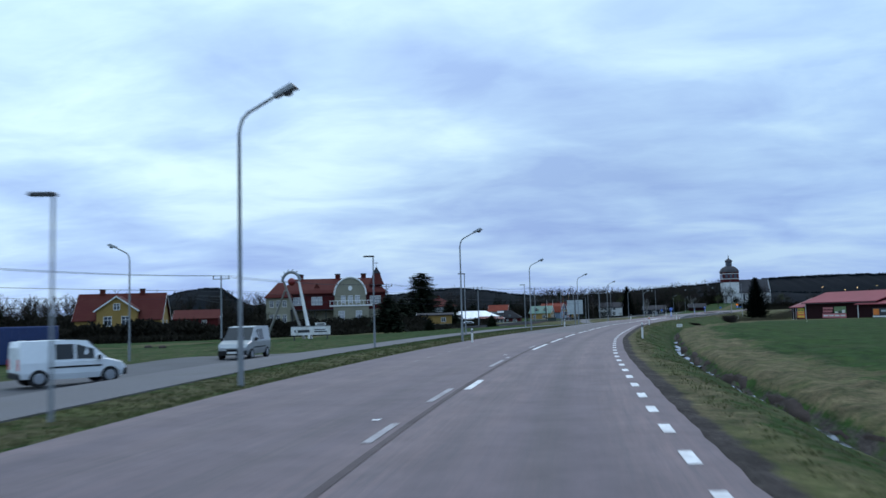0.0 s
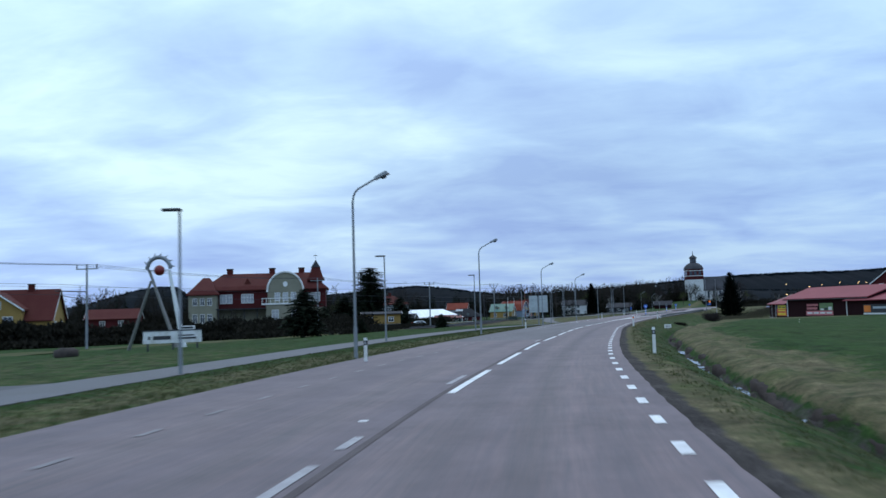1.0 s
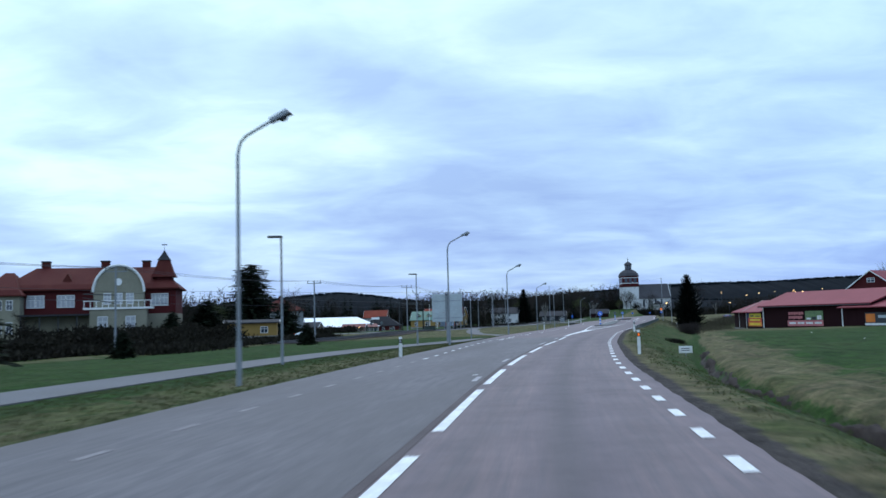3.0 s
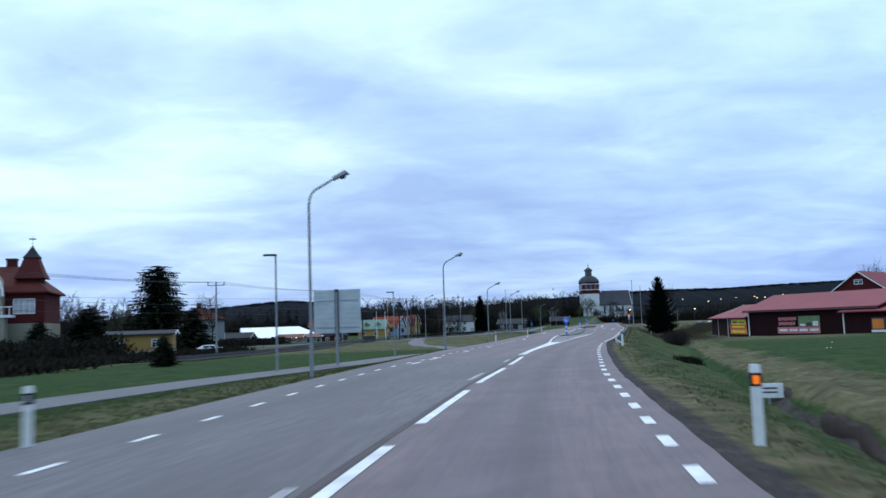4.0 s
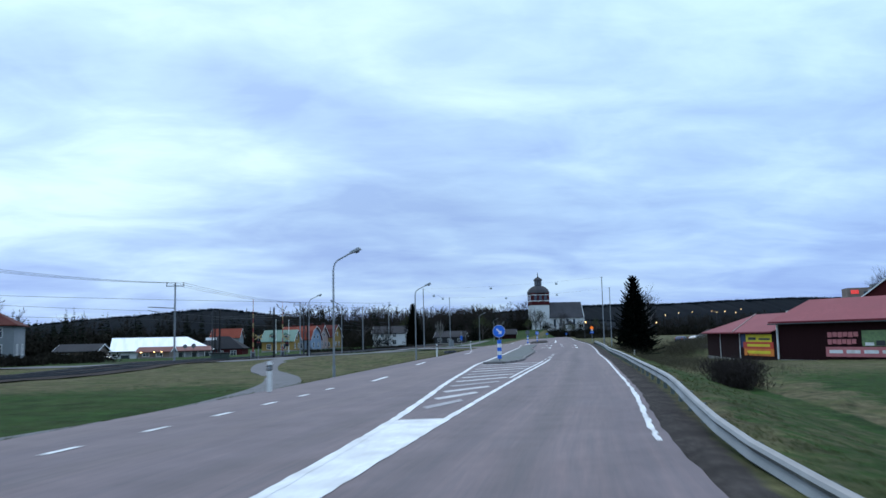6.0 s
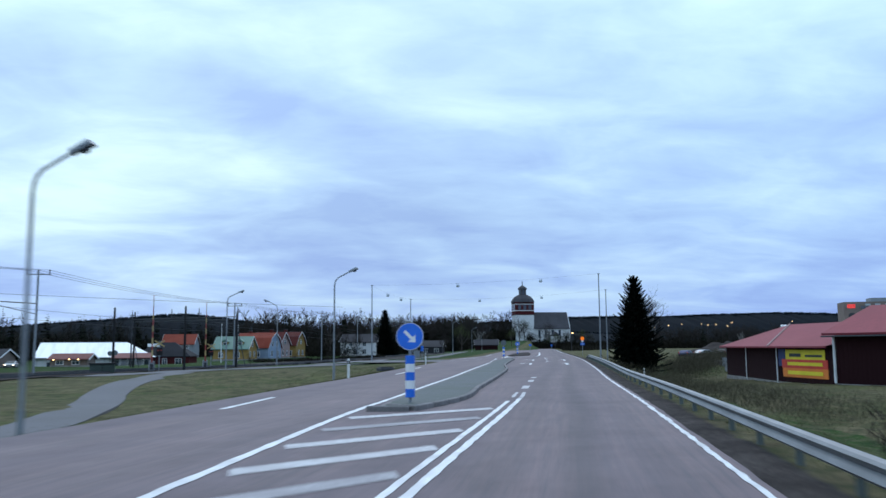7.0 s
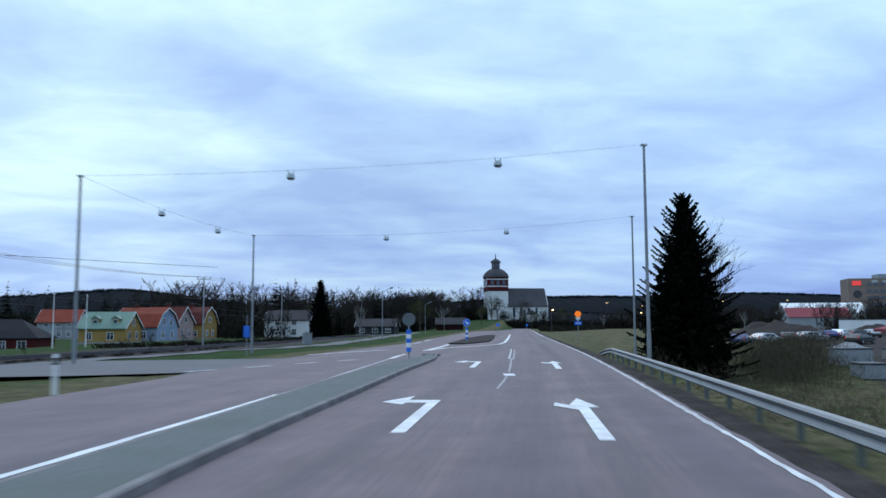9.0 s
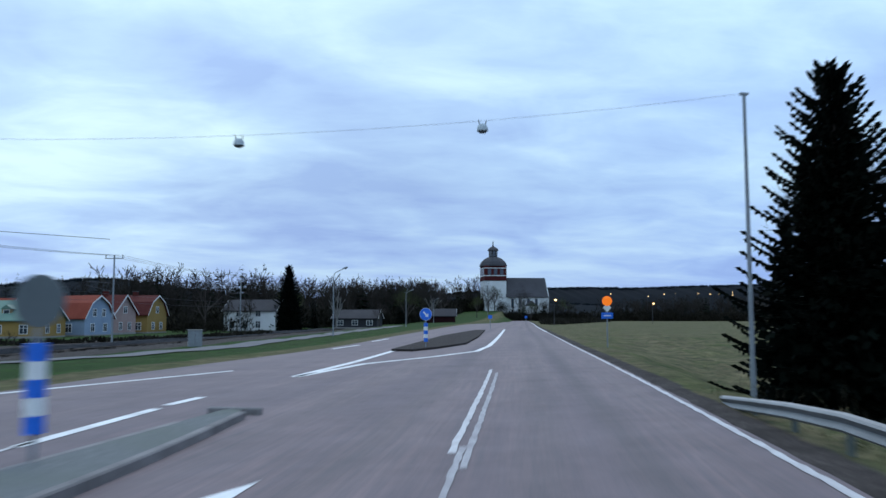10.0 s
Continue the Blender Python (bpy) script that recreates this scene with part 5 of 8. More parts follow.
for x in (-4.2, 0.0, 4.2):
    part("belfry_opening", Geo().box(x - 1.2, x + 1.2, -7.72, -7.5, 22.9, 26.8), PANE, CH)
    part("belfry_opening", Geo().box(-7.72, -7.5, x - 1.2, x + 1.2, 22.9, 26.8), PANE, CH)
part("dome", lathe(Geo(), [(9.6, 28.6), (9.5, 29.4), (8.4, 31.4), (6.4, 33.2), (4.0, 34.4)], 8, radians(22.5)), ROOF_CHURCH, CH, smooth=False)
part("lantern", lathe(Geo(), [(3.0, 34.3), (3.0, 38.6)], 8, radians(22.5)), ROOF_CHURCH, CH)
for i in range(8):
    a = math.tau * i / 8
    part("lantern_opening", Geo().box(-0.75, 0.75, 2.7, 2.95, 35.0, 38.2, 0, pose(0, 0, 0, 0, 0, math.degrees(a))), PANE, CH)
part("lantern_roof", lathe(Geo(), [(3.9, 38.5), (3.5, 39.6), (2.0, 40.7), (0.5, 41.5), (0.25, 43.2)], 8, radians(22.5)), ROOF_CHURCH, CH)
part("finial", Geo().ball((0, 0, 43.6), 0.5, 8).tube((0, 0, 43.5), (0, 0, 45.3), 0.08, 0.05, 6).box(-0.5, 0.5, -0.05, 0.05, 44.5, 44.65), DARK_STEEL, CH)
swap = Matrix(((0, 1, 0, 0), (1, 0, 0, 0), (0, 0, 1, 0), (0, 0, 0, 1)))
part("nave_wall", Geo().prism([(-7.5, -1), (7.5, -1), (7.5, 10.2), (0, 21.0), (-7.5, 10.2)], 7.4, 36.8, 0, swap), WALL_WHITE, CH)
part("nave_roof", Geo().prism([(-8.4, 9.0), (-8.4, 9.4), (0, 21.6), (0, 21.1)], 7.0, 36.2, 0, swap).prism([(8.4, 9.0), (0, 21.1), (0, 21.6), (8.4, 9.4)], 7.0, 36.2, 0, swap), ROOF_CHURCH, CH)
for x in (11.5, 17.0, 22.5, 28.0):
    part("church_window", Geo().cbox(x - 0.9, x + 0.9, -7.58, -7.45, 2.5, 8.3, 0.3), PANE, CH)
part("vestry", Geo().box(20, 27, -12, -7.4, -1, 3.8), WALL_WHITE, CH)
part("vestry_roof", Geo().prism([(19.5, 3.7), (27.5, 3.7), (23.5, 7.0)], -12.4, -7.4), ROOF_CHURCH, CH)

# railway station
ST = thing("railway_station", pose(-34.5, 207.8, -0.1, 0, 0, 10) @ Matrix.Diagonal((0.88, 0.88, 1.05, 1)), "large red and cream railway station with red tiled hipped roofs", "station building")
I4 = Matrix.Identity(4)
part("wall", Geo().box(-14.5, 15, -6, 6, -0.5, 3.6), WALL_CREAM, ST, "cream rendered ground floor")
part("upper_wall", Geo().box(-14.0, 15, -5.8, 5.8, 3.6, 7.6), WALL_RED, ST, "dark red boarded upper floor")


def hip_roof(x0, x1, y0, y1, z0, z1, hip, o=0.7):
    ym = (y0 + y1) / 2
    lo = [(x0 - o, y0 - o, z0), (x1 + o, y0 - o, z0), (x1 + o, y1 + o, z0), (x0 - o, y1 + o, z0)]
    up = [(p[0], p[1], p[2] + 0.2) for p in lo]
    # a slight kick near the eaves
    kick = [(x0 + 0.3, y0 + 0.3, z0 + 0.95), (x1 - 0.3, y0 + 0.3, z0 + 0.95), (x1 - 0.3, y1 - 0.3, z0 + 0.95), (x0 + 0.3, y1 - 0.3, z0 + 0.95)]
    r = [(x0 + hip, ym, z1), (x1 - hip, ym, z1)]
    f = [(3, 2, 1, 0), (0, 1, 5, 4), (1, 2, 6, 5), (2, 3, 7, 6), (3, 0, 4, 7)]
    f += [(4, 5, 9, 8), (5, 6, 10, 9), (6, 7, 11, 10), (7, 4, 8, 11), (8, 9, 13, 12), (10, 11, 12, 13), (9, 10, 13), (11, 8, 12)]
    return Geo().add(lo + up + kick + r, f)


roof = part("roof", hip_roof(-14, 15, -5.8, 5.8, 7.3, 11.0, 4.0), ROOF_TILE, ST)
part("end_wing", Geo().box(-17.0, -10.5, -8.5, 3, -0.5, 6.6), WALL_CREAM, ST, "cream end wing")
part("end_wing_roof", hip_roof(-17.0, -10.5, -8.5, 3, 6.5, 10.2, 2.5, 0.5), ROOF_TILE, ST)
# curved gable front
gab = [(-4.2, 0)] + [(4.2, 0)] + [(4.2, 6.4)] + [(4.2 * math.cos(a), 6.9 + 3.9 * math.sin(a)) for a in [math.pi * i / 14 for i in range(15)]] + [(-4.2, 6.4)]
part("gable_front", Geo().prism([(x + 5.5, z) for x, z in gab], -7.6, -4.0), WALL_CREAM, ST, "cream rounded gable front")
arc = Geo()
pts = [(5.5 + 4.3 * math.cos(a), -7.65, 6.9 + 4.0 * math.sin(a)) for a in [math.pi * i / 16 for i in range(17)]]
part("gable_rim", arc.pipe(pts, 0.22, 6), TRIM, ST, "white rim on the gable")
part("gable_ornament", Geo().tube((5.5, -7.7, 8.4), (5.5, -7.6, 8.4), 0.55, 0.55, 12), TRIM, ST)
part("gable_barrel", Geo().prism([(x * 0.97 + 5.5, z * 0.985 + 0.05) for x, z in gab[2:]], -4.0, 1.5), ROOF_TILE, ST)
part("balcony_slab", Geo().box(0.0, 11.5, -9.6, -7.6, 4.3, 4.6), TRIM, ST)
for i in range(12):
    part("baluster", Geo().box(0.1 + i * 1.0, 0.22 + i * 1.0, -9.58, -9.46, 4.6, 5.5), TRIM, ST)
part("balcony_rail", Geo().box(0.0, 11.5, -9.62, -9.42, 5.5, 5.62), TRIM, ST)
part("bay_wall", Geo().box(1.0, 10.5, -9.4, -7.5, -0.5, 4.3), WALL_CREAM, ST)
part("canopy", Geo().box(-10.5, 1.0, -9.8, -6.0, 3.5, 3.75), ROOF_DARK, ST, "dark flat platform canopy")
for x in (-10, -7, -4, -1):
    part("canopy_post", Geo().box(x - 0.1, x + 0.1, -9.6, -9.4, -0.5, 3.5), DARK_STEEL, ST)
tw = part("turret", Geo().box(11.2, 14.2, -4.5, -1.5, 6.5, 10.2), WALL_RED, ST)
part("turret_roof", lathe(Geo(), [(3.0, 9.2), (2.3, 10.1), (1.5, 11.6), (1.35, 11.9)], 4, radians(45), pose(12.7, -3, 0)), ROOF_TILE, ST)
part("turret_cap", lathe(Geo(), [(1.62, 11.85), (1.1, 12.3), (0.5, 12.9), (0.1, 13.4)], 4, radians(45), pose(12.7, -3, 0)), ROOF_DARK, ST, "grey sheet metal cap")
part("weather_vane", Geo().tube((12.7, -3, 13.0), (12.7, -3, 14.6), 0.04, 0.03, 5).box(12.2, 13.2, -3.02, -2.98, 14.2, 14.35), DARK_STEEL, ST)
for x, y in ((-8.5, 0.5), (1.8, 0.5), (9.0, 1.0)):
    part("chimney", Geo().cbox(x - 0.7, x + 0.7, y - 0.6, y + 0.6, 9.5, 11.9, 0.05), ROOF_TILE, ST)
    part("chimney_cap", Geo().cbox(x - 0.82, x + 0.82, y - 0.72, y + 0.72, 11.9, 12.1, 0.05), DARK_STEEL, ST)
for x, z in ((-9.4, 5.7), (-7.9, 5.7), (-4.4, 5.7), (-2.9, 5.7), (11.5, 5.7), (13.0, 5.7)):
    pane_unit(ST, x, -5.82, z, 1.25, 1.7, I4, glass=PANE_LIT)
for x in (3.6, 5.5, 7.4):
    pane_unit(ST, x, -7.62, 5.9, 1.1, 1.5, I4, glass=PANE_LIT)
for x in (3.2, 7.8):
    pane_unit(ST, x, -9.42, 2.2, 1.5, 2.0, I4, glass=PANE_LIT)
for x in (-15.5, -13.8, -12.1):
    pane_unit(ST, x, -8.52, 5.2, 0.9, 1.3, I4)
    pane_unit(ST, x, -8.52, 1.9, 0.9, 1.6, I4)
part("roof_dormer", Geo().prism([(-4.6, 8.6), (-2.8, 8.6), (-3.7, 9.9)], -4.6, -2.0), ROOF_TILE, ST)

H = house("house", pose(-65, 162, -0.1, 0, 0, 15), 15.5, 9, 2.8, 7.5, WALL_YELLOW, ROOF_TILE, "yellow boarded house with dark red tiled roof behind the hedge", [], [(-2, 1.5, 1.1, 1.5), (2, 1.5, 1.1, 1.5)], [(-3.8, 0, 0.9, 0.9), (3.6, 0, 0.9, 0.9)])
part("front_gable", Geo().prism([(-3.6, 0), (3.6, 0), (3.6, 4.4), (0, 6.9), (-3.6, 4.4)], -5.6, 0.0), WALL_YELLOW, H)
part("front_gable_roof", Geo().prism([(-4.0, 4.1), (0, 6.9), (0, 7.15), (-4.0, 4.4)], -6.0, 0).prism([(4.0, 4.1), (4.0, 4.4), (0, 7.15), (0, 6.9)], -6.0, 0), ROOF_TILE, H)
part("gable_trim", Geo().prism([(-4.05, 4.0), (0, 6.8), (0, 7.1), (-4.05, 4.3)], -6.05, -6.0).prism([(4.05, 4.0), (4.05, 4.3), (0, 7.1), (0, 6.8)], -6.05, -6.0), TRIM, H)
for x in (-1.6, 1.6):
    pane_unit(H, x, -5.62, 2.3, 1.3, 1.7, I4)
pane_unit(H, 0, -5.62, 5.0, 1.0, 1.1, I4)
house("house", pose(-72, 216, 0.0, 0, 0, 15), 11, 7, 2.6, 4.6, WALL_RED, ROOF_TILE, "low house with a dark red tiled roof behind the hedge", [(-2, 1.4, 1, 1.2), (2, 1.4, 1, 1.2)])
house("house", pose(-14, 267, -0.6, 0, 0, 10), 10, 9, 5.0, 7.6, WALL_GREY, ROOF_TILE, "grey two-storey house with a red hipped roof", [(-3, 1.6, 1, 1.4), (0, 1.6, 1, 1.4), (3, 1.6, 1, 1.4), (-3, 4.0, 1, 1.2), (0, 4.0, 1, 1.2), (3, 4.0, 1, 1.2)], [(-2, 1.6, 1, 1.4), (2, 1.6, 1, 1.4)], [(0, 0, 0.9, 0.8)], hip=4.0)
house("shed", pose(-9.0, 208, -0.7, 0, 0, 8), 8, 5, 2.4, 2.8, WALL_YELLOW, ROOF_DARK, "low yellow shed with a flat dark roof", [(-2.5, 1.3, 1.0, 0.9), (2.0, 1.3, 1.0, 0.9)], category="shed")
# the white hall beside the railway
WH = thing("warehouse", pose(4.2, 374.0, -3.3, 0, 0, 11), "long low white hall with a white hipped sheet roof", "warehouse")
part("wall", Geo().box(-26, -0.3, 0.3, 28.7, -0.4, 2.75), WALL_WHITE, WH, "white sheet metal wall")
for i in range(13):
    x = -25.6 + 24.8 * i / 12
    part("wall_seam", Geo().box(x - 0.04, x + 0.04, 0.24, 0.30, 0.1, 2.6), WALL_GREY, WH)
HALL_ROOF = mat("white_sheet_roof", (0.80, 0.81, 0.82), (0.70, 0.71, 0.73), 0.6, 2, 0.2, 0.05, stretch=(4, 0.4, 1))
lo = [(-26.4, -0.5, 2.7), (0.4, -0.5, 2.7), (0.4, 29.5, 2.7), (-26.4, 29.5, 2.7)]
up = [(p[0], p[1], p[2] + 0.2) for p in lo]
part("roof", Geo().add(lo + up + [(-26.4, 14.5, 6.5), (-6.3, 14.5, 6.5)], [(3, 2, 1, 0), (0, 1, 5, 4), (1, 2, 6, 5), (2, 3, 7, 6), (3, 0, 4, 7), (4, 5, 9, 8), (6, 7, 8, 9), (5, 6, 9), (7, 4, 8)]), HALL_ROOF, WH, "white hipped sheet roof")
part("ridge_cap", Geo().box(-26.4, -6.3, 14.3, 14.7, 6.42, 6.58), TRIM, WH)
# dark strip added to draw the shadow line where roof meets wall
part("gutter_and_shade_line", Geo().box(-26.4, 0.4, -0.62, -0.5, 2.66, 2.84), DARK_STEEL, WH, "dark gutter-shaped strip for the shadow line of the eaves")
part("porch_roof", Geo().add([(-9.6, -3.6, 2.55), (-0.6, -3.6, 2.55), (-0.6, 2.2, 3.6), (-9.6, 2.2, 3.6), (-9.6, -3.6, 2.75), (-0.6, -3.6, 2.75), (-0.6, 2.2, 3.85), (-9.6, 2.2, 3.85)], [(3, 2, 1, 0), (4, 5, 6, 7), (0, 1, 5, 4), (1, 2, 6, 5), (2, 3, 7, 6), (3, 0, 4, 7)]), WALL_PORCH, WH, "red-brown lean-to roof over the entrance")
for i in range(6):
    x = -9.3 + i * 1.7
    part("porch_post", Geo().box(x - 0.07, x + 0.07, -3.4, -3.26, -0.2, 2.6), TRIM, WH)
part("shop_front", Geo().box(-9.4, -0.8, -1.2, 0.3, -0.4, 2.6), DARK_SIGN, WH, "dark glazed entrance front")
for i in range(5):
    pane_unit(WH, -8.5 + i * 1.7, -1.21, 1.2, 1.1, 1.9, Matrix.Identity(4), glass=PANE_LIT if i % 2 else PANE, cross=False)
for x in (-22.5, -18.5, -14.5):
    pane_unit(WH, x, 0.29, 1.3, 2.2, 1.1, Matrix.Identity(4), cross=False)
house("kiosk", pose(-1.0, 324.0, gz(-1, 324) - 0.1, 0, 0, -6), 6.5, 4, 1.5, 2.3, WALL_BROWN, WALL_PORCH, "low brown kiosk with lit lamps under its roof", [(-1.6, 0.9, 1.2, 0.7), (1.2, 0.9, 1.2, 0.7)], category="kiosk")
for x, y in ((-3.6, 321.2), (-1.0, 321.4), (0.6, 321.0)):
    t = thing("wall_lamp", pose(x, y, gz(x, y) - 0.1), "warm lit lamp under the kiosk roof", "lamp", "lamps on the kiosk")
    part("post", Geo().tube((0, 0, 0), (0, 0, 1.35), 0.03, 0.03, 6), DARK_STEEL, t)
    part("glowing_head", Geo().ball((0, 0, 1.42), 0.14, 8, 0, None, 0.7), LAMP_WARM, t)
house("shed", pose(-15.5, 322, gz(-15.5, 322) - 0.1, 0, 0, -8), 8.5, 6, 1.9, 3.2, WALL_BROWN, ROOF_DARK, "low brown shed with a dark roof beside the hall", [(-2, 1.0, 1.2, 0.8)], category="shed")
SHOP = house("shop", pose(4.9, 387.0, -2.95, 0, 0, -4), 13.5, 10, 2.5, 6.1, WALL_RED, ROOF_SLATE, "low dark red shop with a black hipped roof", [(-4, 1.3, 1.4, 1.2), (0.8, 1.2, 1.0, 1.5), (4.2, 1.2, 1.5, 1.5)], hip=4.6, category="shop")
part("roof_sign", Geo().cbox(-3.6, -0.6, -4.6, -4.45, 5.0, 5.75, 0.03), TRIM, SHOP, "white sign board over the roof")
part("sign_strut", Geo().box(-3.2, -3.1, -4.5, -3.6, 2.9, 5.1).box(-1.1, -1.0, -4.5, -3.6, 2.9, 5.1), DARK_STEEL, SHOP)
# the row of coloured houses beyond the railway
row = "houses beyond the railway"
gb = lambda x, y: gz(x, y) - 0.1
house("house", pose(-0.2, 446, gb(0, 446), 0, 0, -6), 10.0, 8, 4.6, 7.6, WALL_GREY, ROOF_ORANGE, "pale grey house with an orange tiled roof", [(-2.6, 3.9, 1, 1.2), (0.3, 3.9, 1, 1.2), (3, 3.9, 1, 1.2), (0.5, 1.5, 1, 1.3), (3, 1.5, 1, 1.3)], group=row)
house("house", pose(21.4, 396.5, gb(22, 396), 0, 0, -14), 9.6, 8, 3.2, 6.3, WALL_YELLOW, ROOF_GREEN, "yellow boarded house with a green sheet roof and dormers", [(-2.6, 1.5, 1.1, 1.4), (1.8, 1.5, 1.3, 1.4)], [(-2.0, 1.6, 1, 1.4), (1.6, 1.6, 1, 1.4), (0, 4.2, 0.9, 1.2)], dormers=((-1.9, 1.7, 3.6, 5.0), (2.3, 1.7, 3.6, 5.0)), group=row)
house("house", pose(26.9, 405.5, gb(27, 405), 0, 0, -24), 10.5, 8, 3.6, 7.3, WALL_BLUE, ROOF_ORANGE, "grey-blue boarded house with a bent orange tiled roof", [(-2, 1.5, 1.2, 1.4), (2, 1.5, 1.2, 1.4)], [(-1.8, 1.6, 1, 1.4), (1.8, 1.6, 1, 1.4), (-1.3, 4.3, 0.9, 1.3), (1.3, 4.3, 0.9, 1.3)], [(-2.5, 0.3, 0.8, 0.7)], gambrel=True, group=row)
house("house", pose(30.2, 416.0, gb(30, 416), 0, 0, -20), 8.5, 8, 4.2, 7.6, WALL_PINK, ROOF_TILE, "weathered pink house with a red tiled roof", [(-2, 1.5, 1.2, 1.4), (2, 1.5, 1.2, 1.4)], [(-1.6, 1.6, 1, 1.4), (1.6, 1.6, 1, 1.4), (0, 4.8, 1.1, 1.2)], [(0, 0, 0.9, 0.9)], group=row)
house("house", pose(35.0, 426.0, gb(34, 426), 0, 0, -20), 8.0, 8, 4.2, 7.8, WALL_YELLOW, ROOF_TILE, "yellow house with a bent red tiled roof", [(-2, 1.5, 1.2, 1.4), (2, 1.5, 1.2, 1.4)], [(-1.6, 1.6, 1, 1.4), (1.6, 1.6, 1, 1.4), (0, 4.9, 1.0, 1.2)], [(-1, 0, 0.9, 0.9)], gambrel=True, group=row)
house("house", pose(58.5, 440, gb(58, 440), 0, 0, -16), 12, 9, 4.8, 7.2, WALL_WHITE, ROOF_DARK, "white house half hidden behind bare trees", [(-4, 1.6, 1.1, 1.5), (-1, 1.6, 1.1, 1.5), (2, 1.6, 1.1, 1.5), (-2.5, 4.1, 1.1, 1.3), (2, 4.1, 1.1, 1.3)], group=row)
house("house", pose(85, 470, gb(85, 470), 0, 0, -16), 12, 9, 2.8, 5.0, ROOF_DARK, ROOF_DARK, "low dark grey house with a dark roof among trees", [(-4, 1.6, 1.5, 1.2), (0, 1.6, 1.5, 1.2), (4, 1.6, 1.5, 1.2)], group=row)
house("barn", pose(112, 490, -0.4, 0, 0, -12), 9, 7, 2.6, 4.6, RED_PAINT, ROOF_DARK, "long dark wooden barn below the church", [], category="barn")


# ---- the red barns on the field ----
def wall_boards(parent, a, b, z0, z1, n, material):
    """Upright boards along a wall from a to b, each proud by turns."""
    a, b = Vector((*a, 0)), Vector((*b, 0))
    d = (b - a) / n
    ang = math.degrees(math.atan2(d.y, d.x))
    w = d.length
    me = [Geo().box(0.01, w - 0.01, -0.03 - 0.012 * k, 0.0, z0, z1).mesh("board", material) for k in (0, 1)]
    for i in range(n):
        p = a + d * i
        part("board", me[i % 2], None, parent, at=pose(p.x, p.y, 0, 0, 0, ang))


def slab(g, p, th=0.18):
    """A sloping roof plane through four corners, with thickness."""
    n = (Vector(p[1]) - Vector(p[0])).cross(Vector(p[3]) - Vector(p[0])).normalized() * th
    lo = [tuple(Vector(q) - n) for q in p]
    return g.add(list(p) + lo, [(0, 1, 2, 3), (7, 6, 5, 4), (0, 4, 5, 1), (1, 5, 6, 2), (2, 6, 7, 3), (3, 7, 4, 0)])


BN = thing("barn", pose(0, 0, 0), "long dark red timber barn with a red sheet roof", "barn")
zb = -1.9
A_, B_ = Vector((85.5, 229.8)), Vector((93.6, 205.8))
u = (B_ - A_).normalized()
n_ = Vector((-u.y, u.x))
if n_.x < 0:
    n_ = -n_
deep = 15.0


def pt(a, b, z, o=A_):
    q = o + u * a + n_ * b
    return (q.x, q.y, z)


Lm = (B_ - A_).length
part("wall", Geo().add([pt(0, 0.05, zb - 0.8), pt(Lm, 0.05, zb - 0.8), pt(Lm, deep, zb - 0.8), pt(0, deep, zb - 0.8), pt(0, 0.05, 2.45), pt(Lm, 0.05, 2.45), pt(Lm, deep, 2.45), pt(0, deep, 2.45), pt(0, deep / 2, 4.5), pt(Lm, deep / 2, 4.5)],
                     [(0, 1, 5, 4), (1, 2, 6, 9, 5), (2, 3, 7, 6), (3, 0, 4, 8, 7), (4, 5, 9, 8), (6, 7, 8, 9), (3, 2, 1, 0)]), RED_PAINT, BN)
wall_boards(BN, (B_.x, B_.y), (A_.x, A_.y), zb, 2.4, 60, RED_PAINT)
rg = Geo()
slab(rg, [pt(-0.5, -0.9, 2.2), pt(-1.5, deep / 2, 4.8), pt(Lm + 0.4, deep / 2, 4.8), pt(Lm + 0.4, -0.9, 2.2)])
slab(rg, [pt(-1.5, deep / 2, 4.8), pt(-0.5, deep + 0.9, 2.2), pt(Lm + 0.4, deep + 0.9, 2.2), pt(Lm + 0.4, deep / 2, 4.8)])
broof = part("roof", rg, ROOF_RED, BN)
for i in range(24):
    q = -0.4 + (Lm + 0.7) * i / 23
    r1, r2 = Vector(pt(q, -0.9, 2.23)), Vector(pt(q, deep / 2, 4.83))
    part("roof_seam", Geo().tube(r1, r2, 0.025, 0.025, 4), ROOF_RED, broof)
part("gutter_and_shade_line", Geo().tube(pt(-0.5, -0.98, 2.1), pt(Lm + 0.4, -0.98, 2.1), 0.07, 0.07, 8), DARK_STEEL, broof)
part("downpipe", Geo().tube(pt(0.05, -0.14, 2.1), pt(0.05, -0.14, zb + 0.05), 0.11, 0.11, 4), TRIM, BN, "white corner board")
part("plinth", Geo().add([pt(-0.1, -0.1, zb - 0.8), pt(Lm, -0.1, zb - 0.8), pt(Lm, -0.1, zb), pt(-0.1, -0.1, zb), pt(-0.1, 0.3, zb - 0.8), pt(Lm, 0.3, zb - 0.8), pt(Lm, 0.3, zb), pt(-0.1, 0.3, zb)], [(0, 1, 2, 3), (3, 2, 6, 7), (0, 3, 7, 4), (1, 5, 6, 2)]), CONCRETE, BN)


